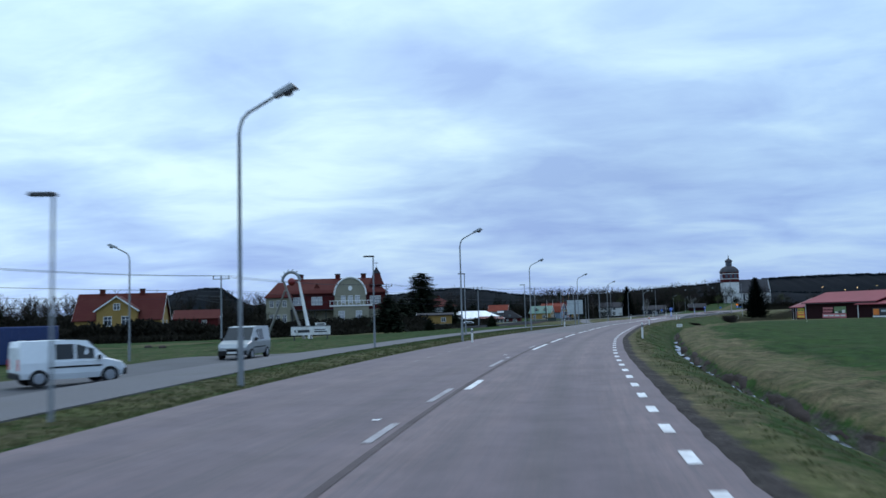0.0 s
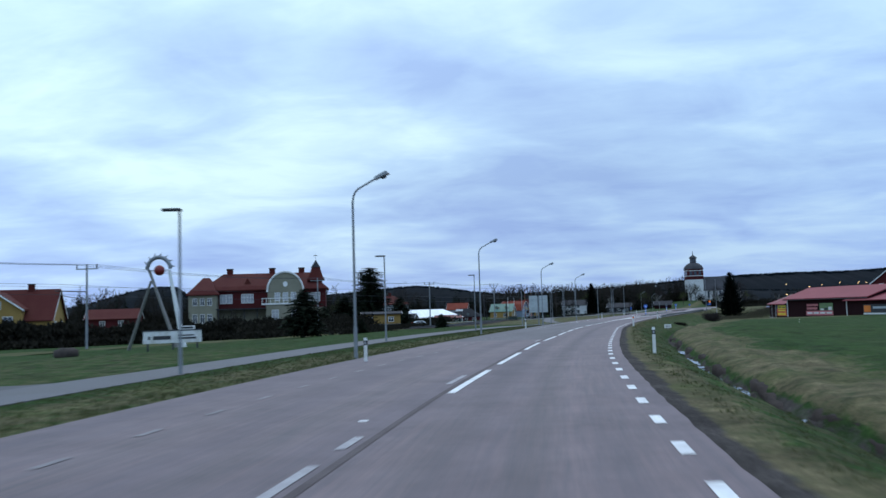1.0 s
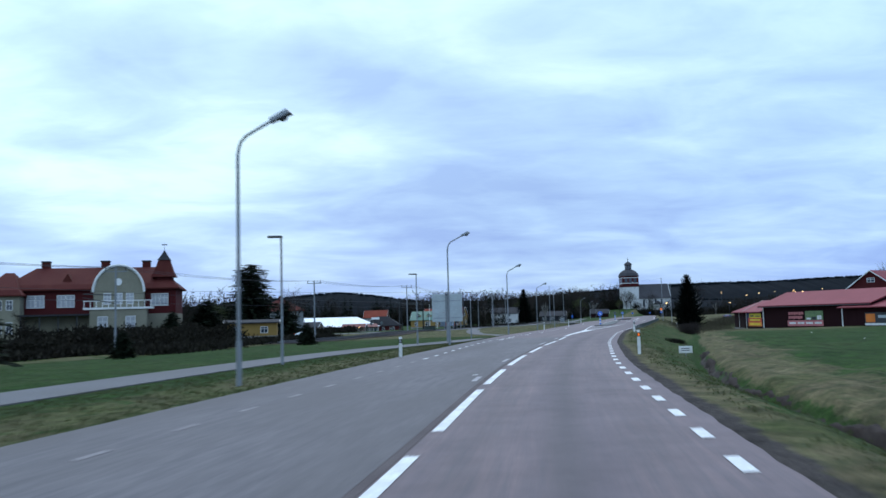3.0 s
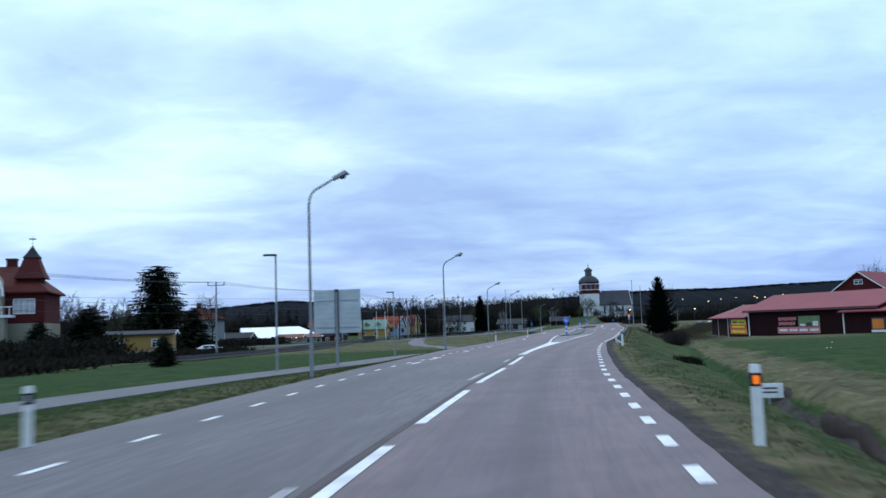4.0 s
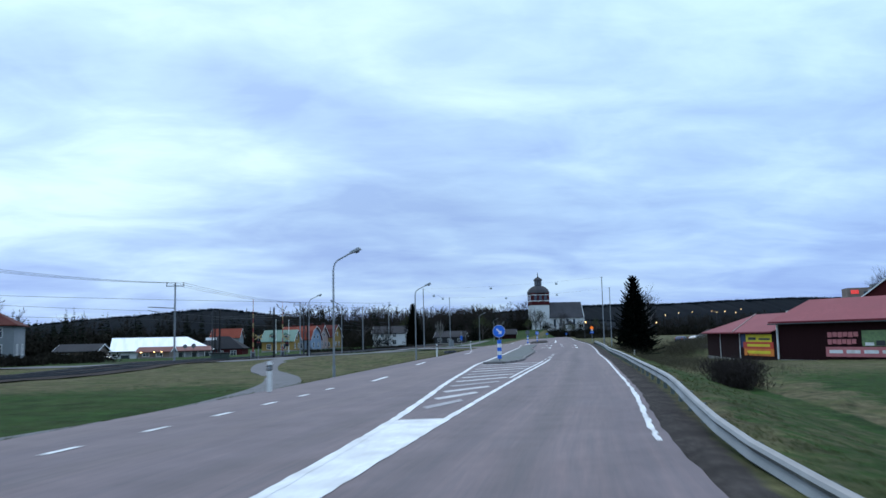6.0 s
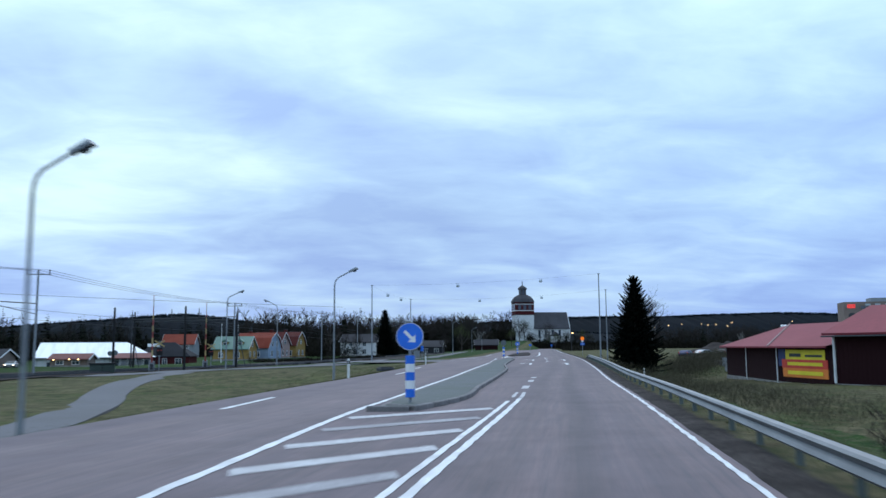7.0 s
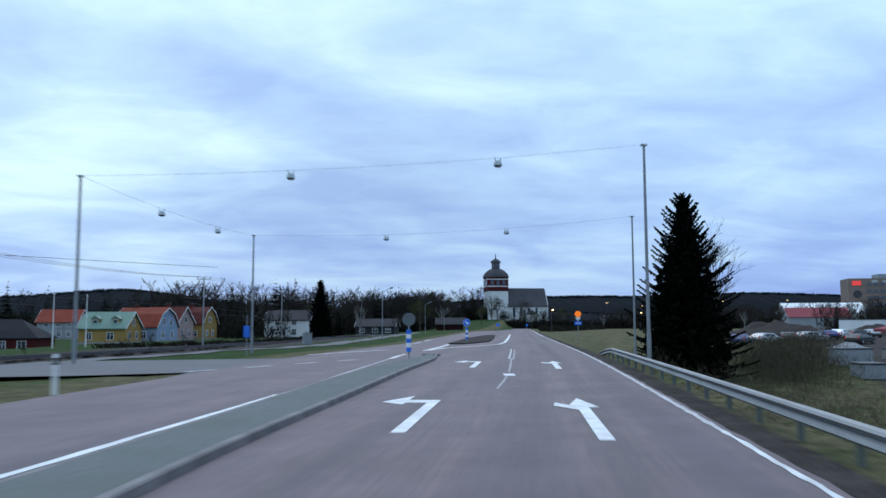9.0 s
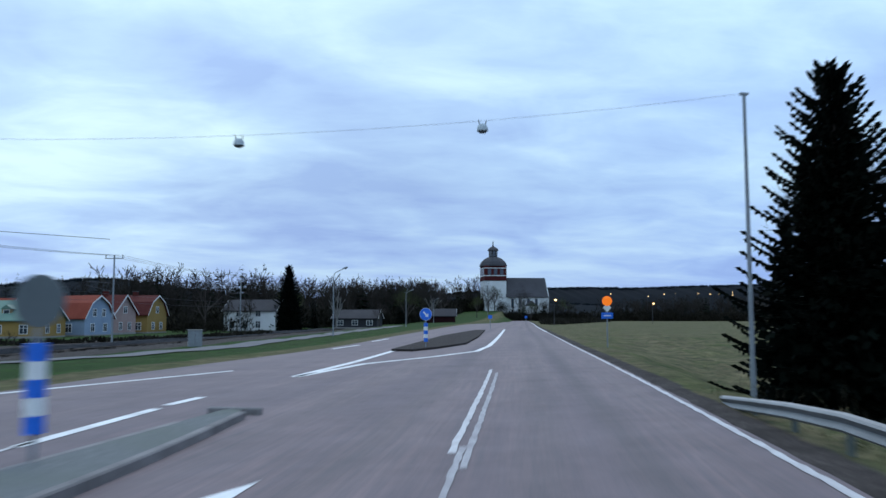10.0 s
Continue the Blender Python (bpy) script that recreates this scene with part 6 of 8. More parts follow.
def banner(name, a0, a1, z0, z1, material, label, off=0.06, o=None, uu=None, nn=None):
    o, uu, nn = o or A_, uu or u, nn or n_
    q = [o + uu * a0 - nn * off, o + uu * a1 - nn * off]
    back = [p + nn * 0.035 for p in q]
    g = Geo().add([(q[0].x, q[0].y, z0), (q[1].x, q[1].y, z0), (q[1].x, q[1].y, z1), (q[0].x, q[0].y, z1), (back[0].x, back[0].y, z0), (back[1].x, back[1].y, z0), (back[1].x, back[1].y, z1), (back[0].x, back[0].y, z1)],
                  [(0, 3, 2, 1), (4, 5, 6, 7), (0, 4, 7, 3), (1, 2, 6, 5), (3, 7, 6, 2), (0, 1, 5, 4)])
    return g, material, label, name


def wide_banner(name, a0, a1, z0, z1, material, label, off=0.06):
    return banner(name, 6.3 + (a0 - 7) * 0.885, 6.3 + (a1 - 7) * 0.885, -1.45 + (z0 + 1.05) * 1.293, -1.45 + (z1 + 1.05) * 1.293, material, label, off)


def put_banner(parent, spec):
    g, m, l, nm = spec
    return part(nm, g, m, parent, l)


BAN = thing("banner", pose(0, 0, 0), "long pink advertising banner with a green picture on the barn wall", "banner")
put_banner(BAN, wide_banner("banner_field", 7.0, 16.6, -1.05, 1.0, RED_PAINT, "", 0.08))
put_banner(BAN, wide_banner("picture", 11.9, 16.6, -0.25, 1.0, GREEN_BOARD, "green and white picture", 0.115))
put_banner(BAN, wide_banner("foot_strip", 7.0, 16.6, -1.1, -0.3, PINK_BOARD, "pink strip", 0.12))
rb = random.Random(3)
for k in range(3):
    put_banner(BAN, wide_banner("picture_patch", 12.3 + k * 1.4, 13.4 + k * 1.4, -0.2, 0.05 + 0.15 * k, WHITE_PLASTIC if k != 1 else DARK_STEEL, "", 0.15))
for k, (a0, a1) in enumerate(((7.3, 11.5), (7.3, 11.2))):
    z1 = 0.9 - k * 0.58
    n = 6
    for i in range(n):
        w_ = (a1 - a0) / n
        put_banner(BAN, wide_banner("letter_shape", a0 + i * w_ + 0.05, a0 + (i + 1) * w_ - 0.06, z1 - 0.42 + 0.05 * (i % 2), z1, PINK_BOARD, "", 0.14))
for k in range(4):
    put_banner(BAN, wide_banner("text_bar", 7.5 + k * 2.3, 9.3 + k * 2.3, -0.82, -0.55, WHITE_PLASTIC, "", 0.15))

# lower barn further along
C_ = Vector((86.2, 239.6))
D_ = Vector((91.0, 258.4))
LB = thing("barn", pose(0, 0, 0), "lower dark red timber barn with a red sheet roof", "barn")
zl = -2.35
P0, P1, P2, P3, P4 = (A_.x, A_.y + 0.2), (C_.x, C_.y), (D_.x, D_.y), (D_.x + 13, D_.y - 4), (A_.x + 15, A_.y)
base = [(*p, zl - 0.8) for p in (P0, P1, P2, P3, P4)]
topv = [(*p, 1.45) for p in (P0, P1, P2, P3, P4)]
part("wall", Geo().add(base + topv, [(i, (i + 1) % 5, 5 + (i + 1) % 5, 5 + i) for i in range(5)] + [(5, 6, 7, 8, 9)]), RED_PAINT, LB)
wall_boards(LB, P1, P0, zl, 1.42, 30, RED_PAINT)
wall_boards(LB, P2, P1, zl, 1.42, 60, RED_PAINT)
apex = (93.9, 249.5, 3.65)
g = Geo()
ev = [(84.8, 230.0, 1.28), (85.3, 239.9, 1.28), (90.5, 259.2, 1.28), (104.5, 255, 1.28), (101, 230, 1.28)]
ap2 = (95.3, 230.0, 3.75)
g.add(ev + [apex, ap2] + [(x, y, z - 0.16) for x, y, z in ev], [(0, 6, 5, 1), (1, 5, 2), (2, 5, 3), (3, 5, 6, 4), (0, 1, 8, 7), (1, 2, 9, 8), (2, 3, 10, 9), (3, 4, 11, 10), (11, 10, 9, 8, 7)])
lroof = part("roof", g, ROOF_RED, LB)
part("hip_ridge", Geo().tube((ev[1][0], ev[1][1], ev[1][2] + 0.05), (apex[0], apex[1], apex[2] + 0.05), 0.09, 0.09, 6), WALL_PINK, lroof, "pale hip ridge")
part("downpipe", Geo().tube((C_.x - 0.15, C_.y, 1.3), (C_.x - 0.15, C_.y, zl + 0.1), 0.06, 0.06, 8), TRIM, LB, "white downpipe")
mid2 = C_.lerp(D_, 0.55)
part("downpipe", Geo().tube((mid2.x - 0.15, mid2.y, 1.3), (mid2.x - 0.15, mid2.y, zl + 0.1), 0.05, 0.05, 8), TRIM, LB)
for (xa, ya), (xb, yb) in ((P0, P1), (P1, P2)):
    d = Vector((xb - xa, yb - ya)).normalized()
    nn = Vector((-d.y, d.x)) * 0.12
    part("plinth", Geo().add([(xa + nn.x, ya + nn.y, zl - 0.9), (xb + nn.x, yb + nn.y, zl - 0.9), (xb + nn.x, yb + nn.y, zl + 0.25), (xa + nn.x, ya + nn.y, zl + 0.25), (xb - nn.x, yb - nn.y, zl + 0.25), (xa - nn.x, ya - nn.y, zl + 0.25)], [(0, 3, 2, 1), (3, 5, 4, 2)]), CONCRETE, LB)
u2 = (Vector(P0) - C_).normalized()
n2 = Vector((-u2.y, u2.x))
if n2.x < 0:
    n2 = -n2
BA2 = thing("banner", pose(0, 0, 0), "yellow and red advertising banner on the lower barn", "banner")
for nm, a0, a1, z0, z1, m, off in (("yellow_panel", 1.6, 8.4, 0.0, 0.95, YELLOW_BOARD, 0.08), ("red_panel", 0.9, 8.8, -0.75, 0.05, RED_BOARD, 0.10), ("orange_panel", 1.0, 8.8, -1.6, -0.75, ORANGE_BOARD, 0.08), ("edge_panel", 0.2, 1.5, -0.6, 1.0, BLUE_TARP, 0.07)):
    put_banner(BA2, banner(nm, a0, a1, z0, z1, m, "", off, C_, u2, n2))
for a0, a1, z0, z1, m in ((2.4, 4.4, 0.3, 0.6, DARK_STEEL), (5.2, 8.0, 0.3, 0.5, DARK_STEEL), (2.0, 8.0, -0.5, -0.2, YELLOW_BOARD), (2.0, 8.0, -1.35, -1.0, YELLOW_BOARD)):
    put_banner(BA2, banner("text_bar", a0, a1, z0, z1, m, "", 0.13, C_, u2, n2))

# lean-to at the near end
E_ = Vector((91.6, 210.9))
LT = thing("barn", pose(0, 0, 0), "dark red timber wing with a lower red roof", "barn")
o3 = E_ - n_ * 0.6
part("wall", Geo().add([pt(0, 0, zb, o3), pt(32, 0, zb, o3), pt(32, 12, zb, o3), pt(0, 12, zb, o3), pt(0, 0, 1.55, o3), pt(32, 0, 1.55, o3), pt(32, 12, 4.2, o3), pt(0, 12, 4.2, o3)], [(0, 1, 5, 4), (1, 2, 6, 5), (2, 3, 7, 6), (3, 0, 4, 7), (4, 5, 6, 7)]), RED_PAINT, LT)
g = Geo()
slab(g, [pt(-0.4, -0.8, 1.5, o3), pt(-0.4, 12, 4.55, o3), pt(32.5, 12, 4.55, o3), pt(32.5, -0.8, 1.5, o3)])
part("roof", g, ROOF_RED, LT)
part("corner_board", Geo().tube(pt(0.0, -0.1, zb, o3), pt(0.0, -0.1, 1.45, o3), 0.11, 0.11, 4), TRIM, LT, "white corner board")
BA3 = thing("banner", pose(0, 0, 0), "dark advertising banner with pale writing on the barn wing", "banner")
put_banner(BA3, banner("banner_field", 4.6, 13.5, -1.3, 0.7, DARK_STEEL, "", 0.07, o3))
put_banner(BA3, banner("picture", 4.8, 6.6, -0.9, 0.5, ORANGE_BOARD, "", 0.10, o3))
for k in range(2):
    put_banner(BA3, banner("text_bar", 4.6 if not k else 7.2, 13.5 if not k else 12.8, -1.4 + k * 1.2, -1.05 + k * 1.3, WHITE_PLASTIC if not k else SIGN_GREY, "", 0.10, o3))

house("house", pose(132.0, 267.4, -1.0, 0, 0, 217), 15, 11, 7.2, 11.2, WALL_RED, ROOF_RED, "dark red gabled timber house behind the barns, small white windows", [(-4, 5.5, 1.1, 1.3), (1, 5.5, 1.1, 1.3)], [(-2.8, 6.3, 1.1, 1.3), (0, 6.3, 1.1, 1.3), (2.8, 6.3, 1.1, 1.3), (0, 9.0, 1.6, 0.9)], [], category="house")
# office block in the distance
OB = thing("office_block", pose(400, 612, 0, 0, 0, -24), "brown office block with long window bands and a red sign", "office building")
part("wall", Geo().box(-36, 36, -9, 9, -2, 27), WALL_BROWN, OB)
for i in range(6):
    wb = part("window_band", Geo().box(-27, 35.5, -9.15, -8.9, 4.2 + i * 3.7, 6.0 + i * 3.7), PANE, OB)
    for k in range(20):
        part("mullion", Geo().box(-27 + k * 3.2, -26.6 + k * 3.2, -9.25, -9.1, 4.2 + i * 3.7, 6.0 + i * 3.7), WALL_BROWN, wb)
part("roof_plant", Geo().box(-20, 20, -6, 6, 27, 29.4), WALL_GREY, OB)
part("sign_panel", Geo().box(-34.0, -29.5, -9.3, -9.0, 23.2, 25.6), SIGN_RED_LIT, OB, "red sign panel")
part("sign_ring", Geo().tube((-31.5, -9.3, 18.3), (-31.5, -9.0, 18.3), 2.2, 2.2, 16), DARK_STEEL, OB)
for k in range(9):
    part("letter_shape", Geo().box(-24 + k * 5.5, -21 + k * 5.5, -9.35, -9.1, 24.6, 25.8), SIGN_GREY, OB)
house("hall", pose(338, 608, 0, 0, 0, -20), 40, 20, 8, 13, WALL_WHITE, TRIM, "far white hall with a pale roof", category="hall")
house("hall", pose(290, 545, 0, 0, 0, -20), 26, 14, 5, 9, WALL_GREY, ROOF_RED, "far grey hall with a red roof", category="hall")


# ---- trees and woods ----
def leaf(g, p, d, nrm, ln, w):
    """One small pointed leaf or needle fan."""
    s = d.cross(nrm)
    s = s.normalized() * w if s.length > 1e-6 else Vector((w, 0, 0))
    a = p + d * ln
    m_ = p + d * (ln * 0.5)
    i = len(g.v)
    g.v += [tuple(p), tuple(m_ + s), tuple(a), tuple(m_ - s)]
    g.f.append((i, i + 1, i + 2, i + 3))
    g.m.append(0)


def conifer_meshes(h, w, seed, needle, droop=0.35, rows=22, per=13, bare=0.06, fans=5, power=0.85, fine=1.0):
    rnd = random.Random(seed)
    trunk = Geo().tube((0, 0, -0.2), (0, 0, h * 0.55), h * 0.018, h * 0.010, 7).tube((0, 0, h * 0.55), (0, 0, h * 0.98), h * 0.010, 0.015, 6)
    g = Geo()
    for r in range(rows):
        f = (r + 0.5) / rows
        z = h * (bare + (1 - bare) * f)
        reach = w / 2 * (1 - f) ** power * rnd.uniform(0.82, 1.1) + 0.06 * w
        k = max(4, int(per * (1 - f * 0.6)))
        for i in range(k):
            a = math.tau * (i + rnd.random()) / k
            L_ = reach * rnd.uniform(0.62, 1.14)
            out = Vector((math.cos(a), math.sin(a), 0))
            p0 = Vector((0, 0, z + rnd.uniform(-0.3, 0.3) * h / rows))
            steps = fans
            for s_ in range(steps):
                t = (s_ + 0.3) / steps
                p = p0 + out * L_ * t + Vector((0, 0, -droop * L_ * t * t + 0.05 * L_))
                dz = -droop * 2 * t
                for sgn in (-1, 0, 1):
                    d = (out + Vector((0, 0, dz)) + sgn * Vector((-out.y, out.x, 0)) * 0.75 + Vector((0, 0, rnd.uniform(-0.2, 0.12)))).normalized()
                    ln = L_ * rnd.uniform(0.26, 0.42) * (1.1 - 0.45 * t) * fine
                    leaf(g, p, d, Vector((rnd.uniform(-.5, .5), rnd.uniform(-.5, .5), 1)).normalized(), ln, ln * rnd.uniform(0.16, 0.26))
                d = (out * 0.4 + Vector((0, 0, -1))).normalized()
                leaf(g, p, d, out, L_ * 0.22, L_ * 0.06)
    for i in range(14):
        a = rnd.random() * math.tau
        leaf(g, Vector((0, 0, h * rnd.uniform(0.9, 0.985))), Vector((math.cos(a) * 0.5, math.sin(a) * 0.5, 0.8)).normalized(), Vector((0, 0, 1)), h * 0.035, h * 0.006)
    return trunk.mesh("trunk", BARK), g.mesh("crown", needle)


def spruce_meshes(h, w, seed, needle):
    """A dense spruce: long branches that sag low down and point upwards near the top, heavy with needles, over a dark inner mass."""
    rnd = random.Random(seed)
    trunk = Geo().tube((0, 0, -0.2), (0, 0, h * 0.55), h * 0.018, h * 0.010, 7).tube((0, 0, h * 0.55), (0, 0, h * 0.98), h * 0.010, 0.015, 6)
    g = Geo()

    def reach_at(f):
        return w / 2 * (min(1.0, 1.25 * (1 - f)) ** 0.95 * 0.86 + 0.14 * (1 - f) ** 0.5)

    # inner mass of short drooping twigs
    for i in range(int(300 * h)):
        f = 1 - rnd.random() ** 0.6
        f = min(f, 0.95)
        a = rnd.random() * math.tau
        r = reach_at(f) * rnd.uniform(0.2, 0.74)
        ln = 0.26 + 0.30 * (1 - f) * rnd.uniform(0.6, 1.2)
        d = Vector((math.cos(a) * 0.7, math.sin(a) * 0.7, rnd.uniform(-0.9, 0.2))).normalized()
        leaf(g, Vector((r * math.cos(a), r * math.sin(a), h * (0.015 + 0.96 * f))), d, Vector((rnd.uniform(-1, 1), rnd.uniform(-1, 1), rnd.uniform(-1, 1))).normalized(), ln, ln * 0.38)
    z = 0.02 * h
    while z < h * 0.965:
        f = z / h
        k = int(6 + 7 * (1 - f))
        for i in range(k):
            a = math.tau * (i + rnd.uniform(-0.45, 0.45)) / k
            L_ = reach_at(f) * rnd.choice((0.78, 0.9, 1.0, 1.06, 1.2)) * rnd.uniform(0.93, 1.07) + 0.12
            out = Vector((math.cos(a), math.sin(a), 0))
            side = Vector((-out.y, out.x, 0))
            z0 = z + rnd.uniform(-0.15, 0.15)
            rise = -0.30 + 0.95 * f
            n = max(5, int(L_ / 0.17))
            for q in range(n):
                t = (q + 0.5) / n
                p = Vector((0, 0, z0)) + out * L_ * t + Vector((0, 0, L_ * (rise * t - 0.22 * t * (1 - t) + 0.16 * t ** 3)))
                lift = rise + 0.45 * t * t
                wide = (0.34 + 0.05 * L_) * (1 - 0.55 * t)
                for sgn in (-1, 1):
                    d = (out * rnd.uniform(0.6, 1.0) + sgn * side * rnd.uniform(0.5, 0.95) + Vector((0, 0, lift + rnd.uniform(-0.3, 0.1)))).normalized()
                    ln = wide * rnd.uniform(0.8, 1.25)
                    leaf(g, p, d, Vector((rnd.uniform(-.5, .5), rnd.uniform(-.5, .5), 1)).normalized(), ln, ln * rnd.uniform(0.20, 0.30))
                d = (out + Vector((0, 0, lift))).normalized()
                leaf(g, p, d, side + Vector((0, 0, rnd.uniform(-.6, .6))), 0.34, 0.085)
                leaf(g, p, (out * 0.35 + side * rnd.uniform(-0.4, 0.4) + Vector((0, 0, -1))).normalized(), side + out * rnd.uniform(-1, 1), rnd.uniform(0.18, 0.36) * (1.15 - 0.5 * t), 0.10 * (1.2 - 0.6 * t))
        z += (0.36 - 0.12 * f) * rnd.uniform(0.8, 1.2)
    for i in range(26):
        a = rnd.random() * math.tau
        leaf(g, Vector((0, 0, h * rnd.uniform(0.92, 0.985))), Vector((math.cos(a) * 0.6, math.sin(a) * 0.6, 0.7)).normalized(), Vector((rnd.uniform(-1, 1), 0, 1)).normalized(), h * 0.032, h * 0.007)
    return trunk.mesh("trunk", BARK), g.mesh("crown", needle)


def bare_tree_meshes(h, spread, seed, bark, twig, depth=5, leafy=0.0):
    rnd = random.Random(seed)
    wood, tw = Geo(), Geo()

    def grow(p, d, ln, r, lev):
        e = p + d * ln
        if lev < 3:
            wood.tube(p, e, r, r * 0.72, 5 if lev else 7, caps=False)
        else:
            leaf(tw, p, d, Vector((rnd.uniform(-1, 1), rnd.uniform(-1, 1), 0.3)).normalized(), ln * 1.15, max(r * 0.9, 0.010 * h / 10))
        if lev >= depth:
            if leafy and rnd.random() < leafy:
                for _ in range(2):
                    q = Vector((rnd.uniform(-1, 1), rnd.uniform(-1, 1), rnd.uniform(-1, 1))).normalized()
                    leaf(tw, e, q, Vector((0, 0, 1)), 0.013 * h, 0.005 * h)
            return
        k = rnd.choice((3, 4)) if lev else rnd.choice((4, 5))
        for i in range(k):
            a = math.tau * (i + rnd.random() * 0.8) / k
            side = d.orthogonal().normalized()
            side = Matrix.Rotation(a, 3, d) @ side
            nd = (d * rnd.uniform(0.55, 1.0) + side * rnd.uniform(0.35, 0.85) * spread + Vector((0, 0, 0.22))).normalized()
            st = p + d * ln * (rnd.uniform(0.55, 1.0) if lev else rnd.uniform(0.6, 1.0))
            grow(st, nd, ln * rnd.uniform(0.55, 0.8), r * 0.55, lev + 1)
        if lev < 2:
            grow(e, (d + Vector((rnd.uniform(-.15, .15), rnd.uniform(-.15, .15), 0.1))).normalized(), ln * 0.75, r * 0.7, lev + 1)

    grow(Vector((0, 0, -0.2)), Vector((0, 0, 1)), h * 0.33, h * 0.018, 0)
    top = max(p[2] for p in tw.v)
    k = h / top
    wood.v = [(x * k, y * k, z * k) for x, y, z in wood.v]
    tw.v = [(x * k, y * k, z * k) for x, y, z in tw.v]
    return wood.mesh("trunk", bark), tw.mesh("crown", twig)


def tree(name, meshes, at, label, category="tree", group=""):
    t = thing(name, at, label, category, group)
    part("trunk", meshes[0], None, t)
    part("crown", meshes[1], None, t)
    return t


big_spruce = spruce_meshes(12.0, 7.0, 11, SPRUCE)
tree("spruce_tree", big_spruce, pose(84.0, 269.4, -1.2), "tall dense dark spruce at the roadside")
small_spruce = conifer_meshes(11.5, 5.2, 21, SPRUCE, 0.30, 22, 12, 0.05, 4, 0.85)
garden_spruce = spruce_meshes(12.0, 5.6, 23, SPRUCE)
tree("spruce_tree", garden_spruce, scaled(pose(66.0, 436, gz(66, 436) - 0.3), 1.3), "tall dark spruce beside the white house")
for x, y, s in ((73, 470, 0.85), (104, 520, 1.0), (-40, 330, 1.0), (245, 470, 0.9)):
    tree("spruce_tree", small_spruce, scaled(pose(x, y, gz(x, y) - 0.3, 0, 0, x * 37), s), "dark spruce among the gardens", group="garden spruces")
broad = conifer_meshes(11.0, 7.0, 31, PINE, 0.05, 24, 20, 0.12, 6, 0.24)
tree("pine_tree", broad, scaled(pose(-16.7, 246, -1.0), 1.38), "broad dark pine beside the station")
low_broad = conifer_meshes(5.0, 4.4, 41, PINE, 0.10, 19, 20, 0.06, 5, 0.42, 1.25)
tree("pine_tree", low_broad, pose(-5.0, 114, gz(-5, 114)), "low dark pine on the lawn")
tree("pine_tree", low_broad, pose(-7.3, 231, -1.6, 0, 0, 70) @ Matrix.Diagonal((1.35, 1.35, 1.5, 1)), "dark round-topped conifer near the railway")
tree("pine_tree", low_broad, scaled(pose(-18.0, 214, -0.6, 0, 0, 130), 1.35), "dark conifer beside the station")
tree("pine_tree", low_broad, scaled(pose(-20.5, 203, -0.6, 0, 0, 210), 0.9), "dark conifer beside the station")
tree("juniper_bush", low_broad, scaled(pose(6.8, 156, gz(6.8, 156), 0, 0, 40), 0.46), "small dark juniper on the lawn", "bush")
tree("juniper_bush", low_broad, scaled(pose(-1.0, 126, gz(-1, 126), 0, 0, 90), 0.36), "small dark juniper on the lawn", "bush")
birch = bare_tree_meshes(11.0, 0.75, 5, BIRCH, TWIG, 5)
oak = bare_tree_meshes(10.0, 1.25, 8, BARK, TWIG, 5)
maple = bare_tree_meshes(9.0, 1.0, 14, BARK, BUDS, 5, 0.35)
tree("bare_tree", birch, scaled(pose(87.0, 272.5, -1.6, 0, 0, 20), 1.05), "bare birch behind the spruce")
tree("bare_tree", birch, scaled(pose(86.8, 274.5, -1.6, 0, 0, 200) @ Matrix.Diagonal((0.6, 0.6, 1.0, 1)), 1.0), "bare birch behind the spruce")
tree("bare_tree", oak, scaled(pose(-8.0, 250, -0.6), 1.15), "old bare tree with a wide crown")
tree("bare_tree", birch, scaled(pose(153, 300, -0.5), 1.55), "tall bare birch behind the red house")
grp = "bare trees beyond the railway"
rt = random.Random(17)
spots = [(-20, 258), (48, 430), (66, 455), (78, 452), (90, 462), (100, 480), (112, 505), (122, 540), (140, 560), (152, 590), (165, 640), (172, 655), (185, 650), (200, 655), (212, 662), (228, 640), (160, 668), (-28, 262), (-45, 268), (-60, 262), (150, 520), (240, 520), (262, 500), (285, 520), (215, 430), (196, 420)]
spots = [q for q in spots if q[0] < 190 or q[1] > 500]
for i, (x, y) in enumerate(spots):
    m_ = (birch, oak, maple)[i % 3]
    s = rt.uniform(0.85, 1.45) * (1.2 if y > 600 else 1.0)
    tree("bare_tree", m_, scaled(pose(x, y, gz(x, y) - 0.2, 0, 0, rt.uniform(0, 360)), s), "bare early spring tree", group=grp)


